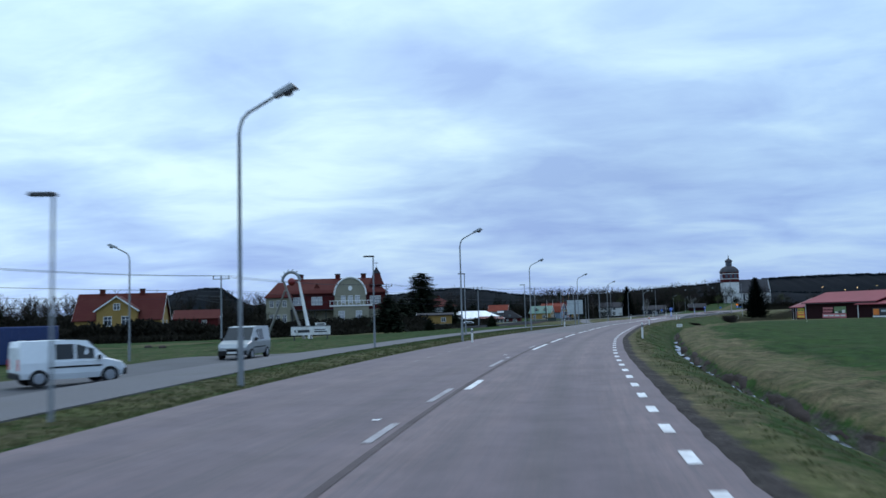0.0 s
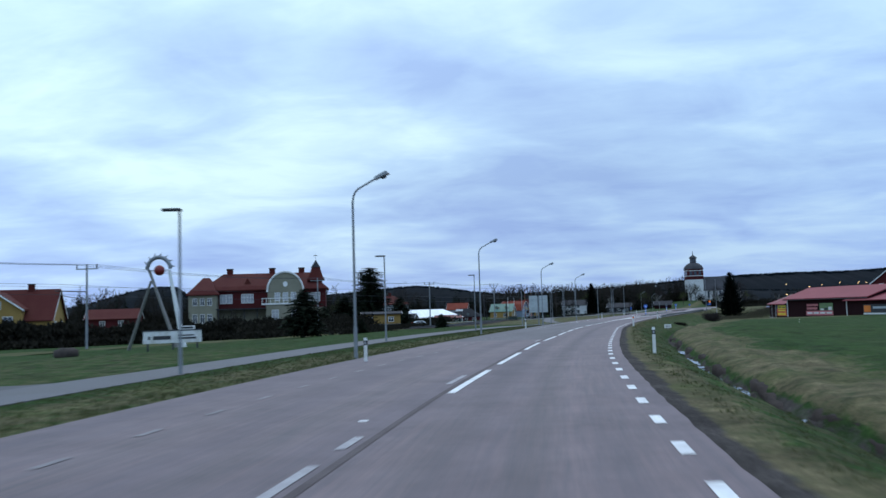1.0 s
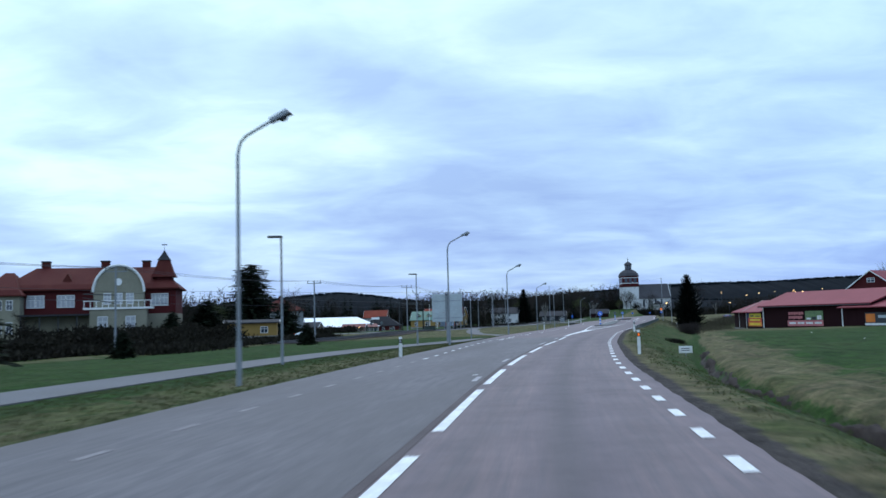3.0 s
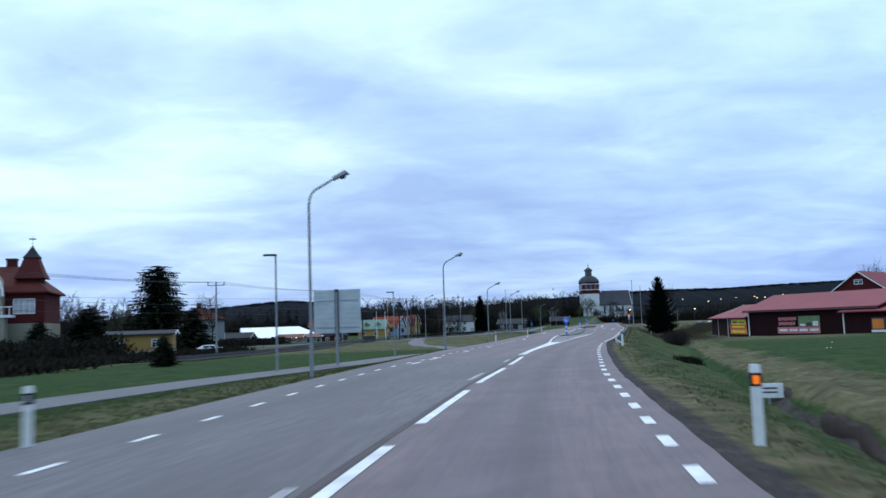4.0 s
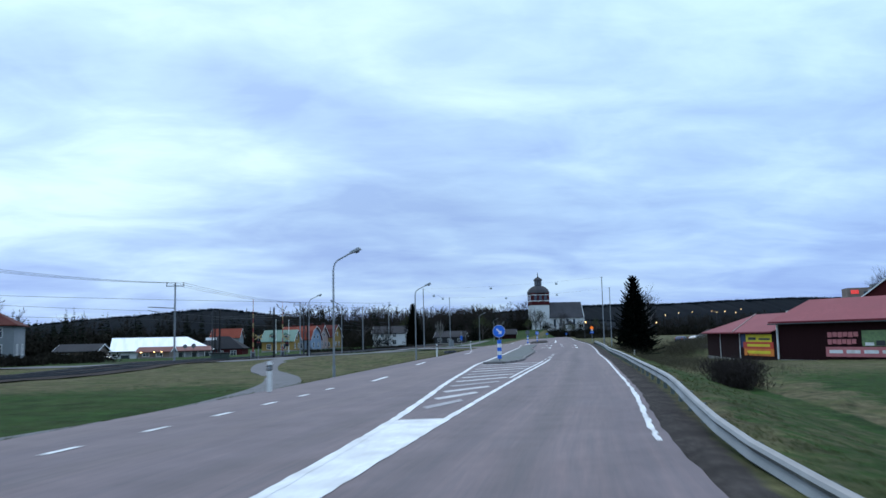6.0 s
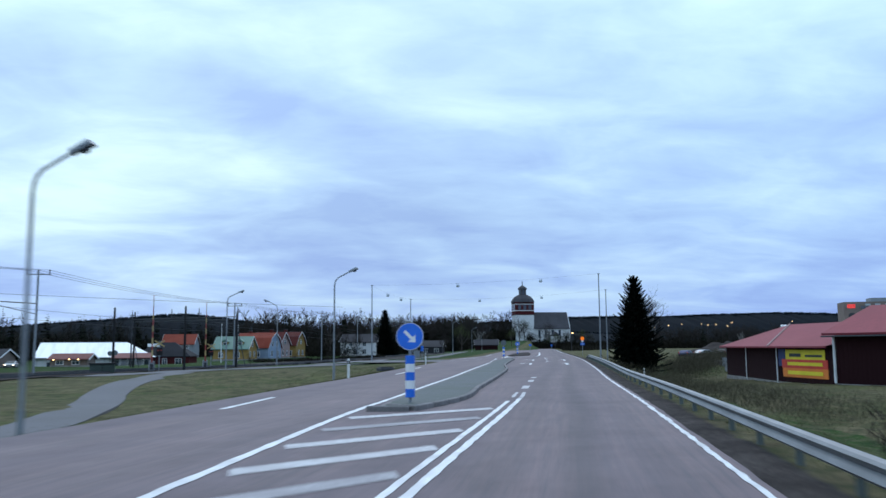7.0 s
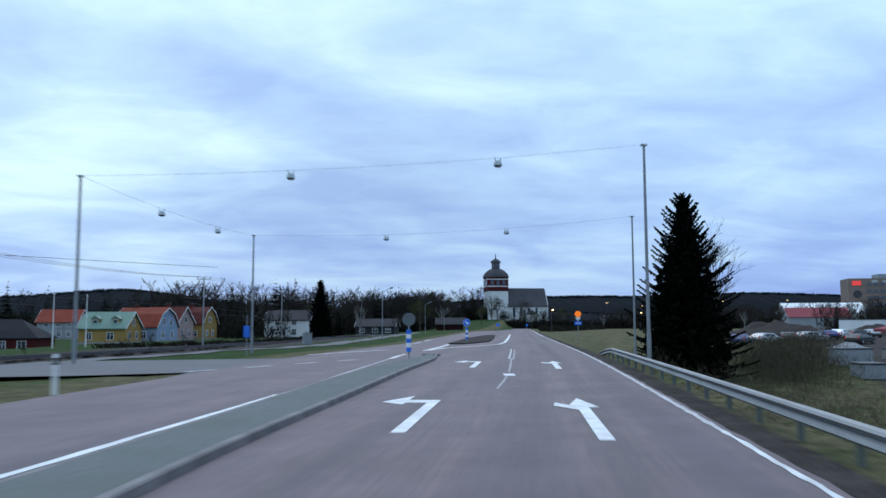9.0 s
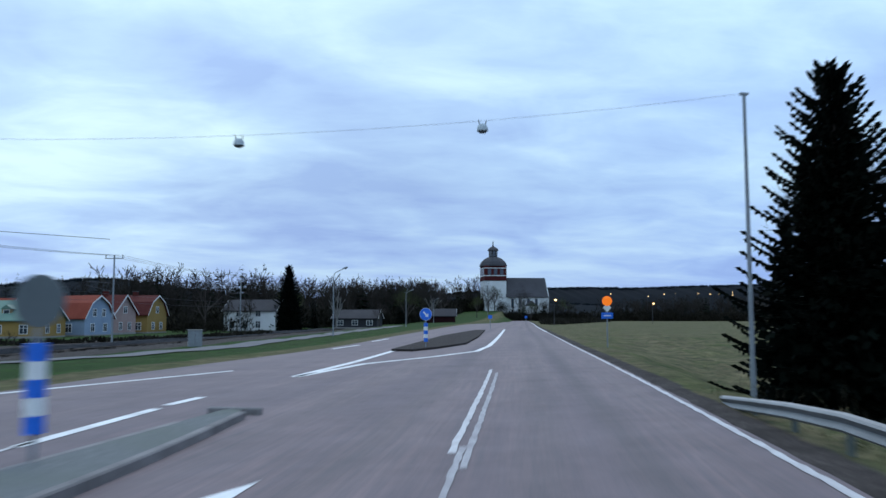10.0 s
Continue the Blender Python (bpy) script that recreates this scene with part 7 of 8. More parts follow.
def thicket(name, line, height, depth, count, material, seed, label, kind="stuff", size=0.35, thin=1.0):
    """A mass of thin twigs along a line."""
    rnd = random.Random(seed)
    g = Geo()
    seg = [math.dist(a, b) for a, b in zip(line, line[1:])]
    for _ in range(count):
        r = rnd.random() * sum(seg)
        k = 0
        while r > seg[k] and k < len(seg) - 1:
            r -= seg[k]
            k += 1
        t = r / seg[k]
        x = line[k][0] + (line[k + 1][0] - line[k][0]) * t + rnd.gauss(0, depth * 0.32)
        y = line[k][1] + (line[k + 1][1] - line[k][1]) * t + rnd.gauss(0, depth * 0.32)
        if asphalt_left(y) - 0.5 < x < edge_right(y) + 1.7:
            continue
        hh = height * (0.75 + 0.25 * math.sin(x * 0.7) * math.cos(y * 0.45)) * rnd.uniform(0.75, 1.0)
        z = gz(x, y) + hh * rnd.random() ** 0.8
        d = Vector((rnd.uniform(-0.6, 0.6), rnd.uniform(-0.6, 0.6), rnd.uniform(0.2, 1))).normalized()
        leaf(g, Vector((x, y, z - size * 0.4)), d, Vector((rnd.uniform(-1, 1), rnd.uniform(-1, 1), 0.2)).normalized(), size * rnd.uniform(0.7, 1.5), size * rnd.uniform(0.15, 0.34) * thin)
    ob = new(name, g.mesh(name, material))
    return tagged(ob, label, "hedge" if "hedge" in name else "shrubs", "", kind)


thicket("hedge", [(-95, 105), (-60, 124), (-36, 142), (-27, 158)], 3.5, 3.0, 32000, HEDGE, 3, "dark dense hedge along the lawn", size=0.7)
thicket("shrubs", [(-23, 172), (-16, 192), (-12, 204)], 3.4, 4.0, 9000, HEDGE, 4, "dark bare shrubs beside the railway", size=0.5)
thicket("shrubs", [(-34, 180), (-26, 190), (-20, 198)], 3.6, 4.0, 7000, HEDGE, 5, "round bare bushes before the station", size=0.45)
thicket("shrubs", [(60, 192), (68, 215), (76, 246), (84, 262)], 0.8, 8.0, 26000, BRUSH, 6, "low bare brown scrub below the guard rail", size=0.36, thin=0.07)
thicket("shrubs", [(88, 264), (94, 274), (105, 288)], 2.0, 6.0, 24000, BRUSH, 8, "brown scrub behind the spruce", size=0.5, thin=0.1)
thicket("shrubs", [(-75, 88), (-48, 104), (-33, 118), (-20, 136), (-15, 152), (-10, 164), (-6, 176)], 1.1, 3.0, 16000, HEDGE, 25, "low dark scrub below the hedge", size=0.5)
thicket("shrubs", [(-6.5, 150), (-5.5, 162), (-5, 173), (-4, 192), (0.5, 207), (2, 214)], 0.9, 4.5, 12000, HEDGE, 15, "low dark scrub along the far edge of the lawn", size=0.45)
thicket("shrubs", [(-30, 168), (-19, 182), (-14, 198), (-12, 206)], 2.2, 5.0, 9000, HEDGE, 16, "dark bare shrubs below the station", size=0.5)
thicket("shrubs", [(37.9, 136.3), (38.8, 136.9)], 0.30, 0.7, 1100, HEDGE, 27, "low dark bramble heap on the field edge", size=0.24, thin=0.3)
thicket("shrubs", [(53.5, 179.5), (54.8, 181.5)], 1.7, 1.8, 5000, TWIG, 9, "fuzzy grey-brown bare bush on the field edge", size=0.4, thin=0.16)
thicket("shrubs", [(-24, 204), (-13, 226), (-5, 248), (3, 266)], 1.7, 4.0, 14000, HEDGE, 26, "dark bare scrub along the tracks", size=0.5, thin=0.6)
thicket("shrubs", [(30, 345), (50, 372), (62, 400)], 0.9, 2.0, 2500, HEDGE, 10, "low dark hedge along the railway", size=0.5)
thicket("shrubs", [(128, 440), (170, 520), (210, 600)], 2.0, 5.0, 9000, HEDGE, 12, "dark hedge beside the far road", size=0.7, thin=0.5)
thicket("shrubs", [(165, 672), (218, 678)], 4.0, 5.0, 3000, HEDGE, 13, "churchyard shrubs", size=1.0)


def far_proto(kind, h, seed):
    """A light tree for the far woods: points and faces."""
    rnd = random.Random(seed)
    g = Geo()
    if kind in ("bare", "bare_far"):
        split, thin_ = ((7, 5, 4, 3), 0.034) if kind == "bare" else ((6, 4, 3, 2), 0.055)

        def grow(p, d, ln, r, lev):
            leaf(g, p, d, Vector((rnd.uniform(-1, 1), rnd.uniform(-1, 1), 0.2)).normalized(), ln * 1.08, max(r, thin_))
            if lev == 4:
                return
            for i in range(split[lev]):
                side = Matrix.Rotation(rnd.random() * math.tau, 3, d) @ d.orthogonal().normalized()
                nd = (d * rnd.uniform(0.6, 1.0) + side * rnd.uniform(0.3, 0.8) + Vector((0, 0, 0.3))).normalized()
                grow(p + d * ln * rnd.uniform(0.3, 1.0), nd, ln * rnd.uniform(0.36, 0.6), r * 0.5, lev + 1)
        grow(Vector((0, 0, -0.4)), Vector((rnd.uniform(-.06, .06), 0, 1)).normalized(), h * 0.66, h * 0.014, 0)
        top = max(v[2] for v in g.v)
        g.v = [(x, y, z * h / top) for x, y, z in g.v]
    elif kind == "fir":
        w = h * rnd.uniform(0.17, 0.23)
        leaf(g, Vector((0, 0, -0.3)), Vector((0, 0, 1)), Vector((0, 1, 0)), h, h * 0.012)
        for r in range(26):
            f = (r + rnd.random()) / 26
            for i in range(int(11 - 6 * f)):
                a = rnd.random() * math.tau
                L_ = (w * (1 - f) ** 0.8 + 0.15) * rnd.uniform(0.7, 1.15)
                d = Vector((math.cos(a), math.sin(a), rnd.uniform(-0.5, -0.1))).normalized()
                leaf(g, Vector((0, 0, h * (0.04 + 0.96 * f))), d, Vector((rnd.uniform(-.6, .6), rnd.uniform(-.6, .6), 1)).normalized(), L_, L_ * 0.26)
    else:
        for i in range(190):
            a = rnd.random() * math.tau
            e = rnd.random() ** 0.6
            p = Vector((math.cos(a) * e * h * 0.55, math.sin(a) * e * h * 0.55, h * rnd.random() * (1 - 0.5 * e * e) - 0.2))
            d = Vector((rnd.uniform(-.45, .45), rnd.uniform(-.45, .45), rnd.uniform(0.3, 1))).normalized()
            leaf(g, p, d, Vector((rnd.uniform(-1, 1), rnd.uniform(-1, 1), 0.2)).normalized(), h * rnd.uniform(0.14, 0.36), h * rnd.uniform(0.012, 0.03))
    return np.array(g.v), np.array(g.f), kind


PROTOS = [far_proto("bare", 10, 50 + i) for i in range(6)] + [far_proto("fir", 10, 70 + i) for i in range(3)] + [far_proto("bush", 3, 90 + i) for i in range(3)] + [far_proto("bare_far", 10, 60 + i) for i in range(5)]


def woods(name, line, depth, count, hmin, hmax, seed, firs, label, bushes=0.6, low=1.0):
    """Many trees and bushes strewn along a line, in one mesh."""
    rnd = random.Random(seed)
    vs, fs, ms, o = [], [], [], 0
    seg = [math.dist(a, b) for a, b in zip(line, line[1:])]
    n = int(count * (1 + bushes))
    for i in range(n):
        r = rnd.random() * sum(seg)
        k = 0
        while r > seg[k] and k < len(seg) - 1:
            r -= seg[k]
            k += 1
        t = r / seg[k]
        (xa, ya), (xb, yb) = line[k], line[k + 1]
        nx, ny = -(yb - ya) / seg[k], (xb - xa) / seg[k]
        bush = i >= count
        off = rnd.uniform(0, depth) * (0.35 if bush else 1)
        x, y = xa + (xb - xa) * t + nx * off, ya + (yb - ya) * t + ny * off
        if bush:
            pr, s = PROTOS[9 + rnd.randrange(3)], rnd.uniform(0.7, 1.5) * low
            sx = s * rnd.uniform(1.0, 1.8)
        else:
            pr = PROTOS[6 + rnd.randrange(3)] if rnd.random() < firs else PROTOS[12 + rnd.randrange(5)] if y > 360 else PROTOS[rnd.randrange(6)]
            s = rnd.uniform(hmin, hmax) / 10
            sx = s * rnd.uniform(0.85, 1.2)
        a = rnd.random() * math.tau
        ca, sa = math.cos(a) * sx, math.sin(a) * sx
        v = pr[0]
        vs.append(np.stack([v[:, 0] * ca - v[:, 1] * sa + x, v[:, 0] * sa + v[:, 1] * ca + y, v[:, 2] * s + gz(x, y) - 0.2], 1))
        fs.append(pr[1] + o)
        ms += [{"bare": 0, "bare_far": 0, "fir": 1, "bush": 2}[pr[2]]] * len(pr[1])
        o += len(v)
    me = bpy.data.meshes.new(name)
    me.from_pydata(np.concatenate(vs).tolist(), [], np.concatenate(fs).tolist())
    for m_ in (WOODS, FIRS, HEDGE):
        me.materials.append(m_)
    me.polygons.foreach_set("material_index", ms)
    me.update()
    return tagged(new(name, me), label, "woods", "", "stuff")


woods("woods", [(-230, 260), (-120, 268), (-60, 282), (-25, 300)], 40, 240, 10, 15, 4, 0.3, "bare trees and firs behind the station", 2.2, 1.5)
woods("woods", [(-45, 410), (-5, 462), (40, 470)], 40, 300, 6, 11, 23, 0.6, "low mixed woods behind the hall", 1.6, 1.5)
woods("woods", [(42, 446), (75, 485), (110, 540), (150, 640)], 45, 400, 11, 18, 3, 0.22, "mixed bare and conifer woods behind the houses", 2.0, 1.5)
woods("woods", [(-300, 300), (-160, 330), (-40, 400), (60, 520)], 60, 170, 11, 17, 7, 0.6, "dark conifer woods beyond the railway", 0.4)
woods("woods", [(228, 660), (280, 600), (340, 540), (440, 470), (560, 400)], 50, 560, 9, 15, 5, 0.12, "bare birch woods beyond the fields", 1.2, 1.5)
woods("woods", [(165, 348), (200, 362), (260, 380), (360, 370)], 40, 130, 5, 9, 6, 0.0, "bare trees beyond the barns", 1.4)
woods("trees", [(132, 640), (150, 668), (172, 664)], 14, 44, 12, 20, 8, 0.15, "old bare trees round the church", 3.0, 1.7)
woods("trees", [(172, 640), (205, 655), (232, 676)], 10, 26, 7, 13, 9, 0.1, "bare churchyard trees", 4.0, 1.3)
woods("woods", [(-34, 258), (-22, 264), (-16, 276)], 10, 20, 6, 10, 11, 0.3, "bare trees and shrubs behind the railway", 2.0)
woods("woods", [(-75, 330), (-45, 352), (-26, 375)], 16, 90, 6, 11, 24, 0.65, "dark firs and bare trees behind the shed", 1.5, 1.3)
woods("trees", [(44, 424), (56, 430), (60, 434)], 4, 7, 6, 10, 14, 0.0, "bare garden trees before the white house", 1.0)
woods("bank_scrub", [(41, 263), (46.5, 286), (50, 312), (55, 345)], 26, 5, 2, 3, 12, 0.0, "low dark scrub on the cinder bank", 30.0, 0.11)
woods("bank_scrub", [(-33, 168), (-22, 208), (-16, 232)], 9, 5, 4, 6, 10, 0.0, "dark scrub along the railway bank", 30.0, 0.42)


def ridge(name, pts, y0, depth, label, seed, trees=0, th=14):
    """A long wooded hill: crest heights by x, with a rough tree line."""
    rnd = random.Random(seed)
    g = Geo()
    x0, x1 = pts[0][0], pts[-1][0]
    n = 160
    for i in range(n + 1):
        x = x0 + (x1 - x0) * i / n
        top = lerp(x, pts) + rnd.uniform(-0.03, 0.03) * lerp(x, pts)
        g.v += [(x, y0 - depth, -3), (x, y0 - depth * 0.45, top * 0.55 + rnd.uniform(-2, 2)), (x, y0, top), (x, y0 + depth, -3)]
    for i in range(n):
        for k in range(3):
            q = i * 4 + k
            g.f.append((q, q + 4, q + 5, q + 1))
            g.m.append(0)
    for _ in range(trees * 5):
        x = rnd.uniform(x0, x1)
        z = float(lerp(x, pts))
        leaf(g, Vector((x, y0 - rnd.uniform(0, depth * 0.05), z - th * 0.75)), Vector((rnd.uniform(-.06, .06), 0, 1)).normalized(), Vector((0, 1, 0)), th * rnd.uniform(0.7, 1.15), th * rnd.uniform(0.16, 0.4))
    g.m = [0 if i < n * 3 else 1 for i in range(len(g.f))]
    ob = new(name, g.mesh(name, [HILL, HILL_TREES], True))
    return tagged(ob, label, "", "", "structure")


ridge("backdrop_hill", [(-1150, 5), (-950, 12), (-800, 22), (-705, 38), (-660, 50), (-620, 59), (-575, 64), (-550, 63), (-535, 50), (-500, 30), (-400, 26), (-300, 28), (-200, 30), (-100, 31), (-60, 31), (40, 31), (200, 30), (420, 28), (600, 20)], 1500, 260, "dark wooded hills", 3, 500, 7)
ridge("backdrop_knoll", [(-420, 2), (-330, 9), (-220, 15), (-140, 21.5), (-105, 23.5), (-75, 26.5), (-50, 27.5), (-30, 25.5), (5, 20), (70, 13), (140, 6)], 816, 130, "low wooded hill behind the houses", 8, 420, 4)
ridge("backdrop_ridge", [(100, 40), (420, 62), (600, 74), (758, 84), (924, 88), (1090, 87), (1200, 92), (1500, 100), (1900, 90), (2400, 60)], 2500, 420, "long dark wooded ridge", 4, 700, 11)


# ---- grass tufts on the verges ----
def tufts(name, place, count, seed, material, label, hmin=0.08, hmax=0.3):
    rnd = random.Random(seed)
    g = Geo()
    made = 0
    while made < count:
        x, y = place(rnd)
        z = gz(x, y)
        made += 1
        for _ in range(5):
            a = rnd.random() * math.tau
            d = Vector((math.cos(a) * 0.5, math.sin(a) * 0.5, 1)).normalized()
            h = rnd.uniform(hmin, hmax)
            leaf(g, Vector((x + rnd.uniform(-.1, .1), y + rnd.uniform(-.1, .1), z - 0.03)), d, Vector((-math.sin(a), math.cos(a), 0.2)), h, h * 0.14)
    ob = new(name, g.mesh(name, material))
    return tagged(ob, label, "grass", "", "stuff")


def right_verge(rnd):
    y = rnd.uniform(8, 262)
    return float(edge_right(y)) + 1.1 + abs(rnd.gauss(0, 1.4)), y


def left_verge(rnd):
    y = rnd.uniform(15, 235)
    a, b = float(asphalt_left(y)), float(path_near(y)) if y < 185 else float(asphalt_left(y)) - 9
    u_ = rnd.random()
    return b + 0.05 + (a - b - 0.25) * u_, y


tufts("verge_grass", right_verge, 8000, 5, TUFT_DRY, "dry tufts of grass on the ditch slope", 0.03, 0.09)
tufts("verge_grass", left_verge, 16000, 6, TUFT_DRY, "short dry grass between road and path", 0.04, 0.11)
tufts("lawn_grass", lambda r: ((lambda y: (float(path_far(y)) - abs(r.gauss(0, 9)) - 0.1, y))(r.uniform(20, 205))), 9000, 8, TUFT_GREEN, "green tufts on the lawn", 0.03, 0.07)


# ---- vehicles ----
def vehicle(name, at, paint, label, length=4.0, width=1.75, height=1.8, kind="van", category="van", lit=False):
    """A parked van or car, nose towards +x, built as a lofted body with wheels, panes and lamps."""
    t = thing(name, at, label, category)
    k, w, h = length / 4.0, width / 2, height / 1.8
    if kind == "van":
        st = [(-2.0, 0.45, 0.9, 1.55, .94, .80), (-1.93, 0.35, 0.95, 1.78, 1, .84), (-0.4, 0.28, 0.95, 1.80, 1, .85), (0.45, 0.28, 0.95, 1.76, 1, .82), (0.95, 0.28, 0.98, 1.30, 1, .84), (1.25, 0.28, 0.97, 1.02, .98, .90), (1.8, 0.30, 0.82, 0.86, .94, .88), (2.0, 0.38, 0.62, 0.66, .82, .78)]
    else:
        st = [(-2.0, 0.45, 0.75, 0.85, .9, .84), (-1.85, 0.32, 0.85, 0.95, .97, .88), (-1.35, 0.28, 0.88, 1.30, 1, .76), (-0.7, 0.26, 0.88, 1.42, 1, .74), (0.2, 0.26, 0.88, 1.40, 1, .74), (0.8, 0.26, 0.90, 1.00, 1, .86), (1.6, 0.28, 0.78, 0.84, .96, .88), (2.0, 0.36, 0.58, 0.62, .82, .78)]
    g = Geo()
    for x, z0, zb_, zr, wb, wr in st:
        g.v += [(x * k, -w * wb * 0.94, z0 * h), (x * k, -w * wb, (z0 + 0.22) * h), (x * k, -w * wb, zb_ * h), (x * k, -w * wr, zr * h), (x * k, w * wr, zr * h), (x * k, w * wb, zb_ * h), (x * k, w * wb, (z0 + 0.22) * h), (x * k, w * wb * 0.94, z0 * h)]
    for i in range(len(st) - 1):
        for j in range(8):
            a, b = i * 8 + j, i * 8 + (j + 1) % 8
            g.f.append((a, a + 8, b + 8, b))
    g.f += [tuple(range(8)), tuple(range(len(st) * 8 - 1, len(st) * 8 - 9, -1))]
    g.m = [0] * len(g.f)
    part("body", g, paint, t, smooth=False)

    def side_pane(x0, x1, i0):
        for s_ in (-1, 1):
            def q(x, f):
                j = max(i for i in range(len(st)) if st[i][0] <= x)
                j = min(j, len(st) - 2)
                u_ = (x - st[j][0]) / (st[j + 1][0] - st[j][0])
                zb_ = st[j][2] + (st[j + 1][2] - st[j][2]) * u_
                zr = st[j][3] + (st[j + 1][3] - st[j][3]) * u_
                wb = st[j][4] + (st[j + 1][4] - st[j][4]) * u_
                wr = st[j][5] + (st[j + 1][5] - st[j][5]) * u_
                return (x * k, s_ * (w * (wb + (wr - wb) * f) + 0.012), (zb_ + (zr - zb_) * f) * h)
            pts = [q(x0, 0.12), q(x1, 0.12), q(x1, 0.82), q(x0, 0.82)]
            inn = [(a, b - s_ * 0.03, c) for a, b, c in pts]
            part("side_window", Geo().add(pts + inn, [(0, 1, 2, 3), (0, 4, 5, 1), (1, 5, 6, 2), (2, 6, 7, 3), (3, 7, 4, 0)]), CAR_PANE, t)

    if kind == "van":
        side_pane(-0.72, -0.05, 0)
        side_pane(0.05, 0.72, 0)
        ws = [(0.50, 1.70, .80), (1.20, 1.05, .86)]
    else:
        side_pane(-1.2, -0.45, 0)
        side_pane(-0.38, 0.3, 0)
        ws = [(0.24, 1.37, .72), (0.78, 1.02, .82)]
    pts = [(ws[1][0] * k + 0.02, -w * ws[1][2], ws[1][1] * h + 0.015), (ws[1][0] * k + 0.02, w * ws[1][2], ws[1][1] * h + 0.015), (ws[0][0] * k + 0.03, w * ws[0][2], ws[0][1] * h + 0.02), (ws[0][0] * k + 0.03, -w * ws[0][2], ws[0][1] * h + 0.02)]
    part("windscreen", Geo().add(pts + [(a - 0.02, b, c - 0.03) for a, b, c in pts], [(0, 1, 2, 3), (0, 4, 5, 1), (1, 5, 6, 2), (2, 6, 7, 3), (3, 7, 4, 0)]), CAR_PANE, t)
    part("bumper", Geo().cbox(1.86 * k, 2.03 * k, -w * 0.9, w * 0.9, 0.28, 0.52, 0.04), BLACK, t)
    part("bumper", Geo().cbox(-2.04 * k, -1.9 * k, -w * 0.92, w * 0.92, 0.3, 0.5, 0.04), BLACK, t)
    part("grille", Geo().box(1.95 * k, 2.035 * k, -w * 0.35, w * 0.35, 0.52, 0.6), BLACK, t)
    for s_ in (-1, 1):
        part("headlight", Geo().ball((1.88 * k, s_ * w * 0.72, 0.66 * h), 0.13, 8, 0, None, 0.7), LAMP_WHITE if lit else PANE_LIT, t)
        part("tail_light", Geo().box(-2.03 * k, -1.96 * k, s_ * w * 0.8 - 0.06, s_ * w * 0.8 + 0.06, 0.7 * h, 1.1 * h), RED_BOARD, t)
        part("mirror", Geo().cbox(0.82 * k, 0.95 * k, s_ * (w + 0.08) - 0.08, s_ * (w + 0.08) + 0.08, 1.0 * h, 1.18 * h, 0.03), BLACK, t)
        part("side_strip", Geo().box(-1.0 * k, 1.0 * k, s_ * w - 0.012, s_ * w + 0.012, 0.62, 0.68), BLACK, t)
        for x in (-1.32 * k, 1.32 * k):
            wh = part("wheel", Geo().tube((x, s_ * (w - 0.18), 0.3), (x, s_ * (w + 0.02), 0.3), 0.3, 0.3, 18), BLACK, t)
            part("rim", Geo().tube((x, s_ * (w + 0.015), 0.3), (x, s_ * (w + 0.03), 0.3), 0.19, 0.17, 12), STEEL, wh)
    part("number_plate", Geo().box(2.035 * k, 2.045 * k, -0.25, 0.25, 0.36, 0.47), TRIM, t, "white plate with an unreadable dark bar")
    return t


def on(x, y, lift=0.0):
    return gz(x, y) + lift


vehicle("van", pose(-3.6, 36.9, on(-3.6, 36.9, 0.07), 0, 0, 46), CAR_WHITE, "white panel van with dark side windows on the parking strip", 3.5, 1.62, 1.56)
vehicle("van", pose(-3.2, 54.0, on(-3.2, 54.0, 0.05), 0, 0, -90), CAR_SILVER, "silver grey van facing the road on the parking strip", 4.0, 1.75, 1.8)
for x, y, a, p_, lit in ((-0.6, 212, 10, CAR_WHITE, False), (-9.5, 318, -80, CAR_SILVER, True)):
    vehicle("car", pose(x, y, on(x, y), 0, 0, a), p_, "parked car beyond the railway" if not lit else "car with lit headlights beyond the railway", 4.3, 1.75, 1.5, "car", "car", lit)
for i, (x, y, a) in enumerate(((109, 299, 20), (113.5, 302, 60), (118, 304, 10), (122, 307, 80), (127, 311, 40), (132, 314, 15), (137, 318, 70), (119, 297, 30), (141, 307, 10), (104, 296, 50))):
    vehicle("car", pose(x, y, on(x, y), 0, 0, a), (CAR_SILVER, DARK_STEEL, CAR_SILVER, BLUE_TARP, CAR_WHITE, DARK_STEEL)[i % 6], "old car standing in the yard behind the barns", 4.3, 1.75, 1.5, "car", "car")

CT = thing("container", pose(-21.5, 60.5, on(-21.5, 60.5), 0, 0, 30), "dark blue steel container on the lawn edge", "container")
part("body", Geo().cbox(-3, 3, -1.2, 1.2, 0.1, 2.5, 0.05), BLUE_TARP, CT)
for i in range(14):
    part("rib", Geo().box(-2.9 + i * 0.43, -2.7 + i * 0.43, -1.24, -1.19, 0.25, 2.35), BLUE_TARP, CT)
part("sticker", Geo().box(0.6, 1.1, -1.26, -1.24, 1.2, 1.6), TRIM, CT)


def boulder(x, y, r, seed, material=None):
    rnd = random.Random(seed)
    g = Geo().ball((0, 0, r * 0.35), r, 12, 0, None, 0.62)
    g.v = [tuple(Vector(v) * (1 + 0.22 * noise.noise(Vector(v) * 1.7 / r + Vector((seed, 0, 0))) + 0.09 * noise.noise(Vector(v) * 4.5 / r + Vector((seed, 3, 0))))) for v in g.v]
    t = tagged(new("boulder", g.mesh("boulder", material or BOULDER, True)), "grey weathered boulder on the grass", "boulder", "boulders")
    t.matrix_basis = pose(x, y, gz(x, y) - 0.1, 0, 0, seed * 40)


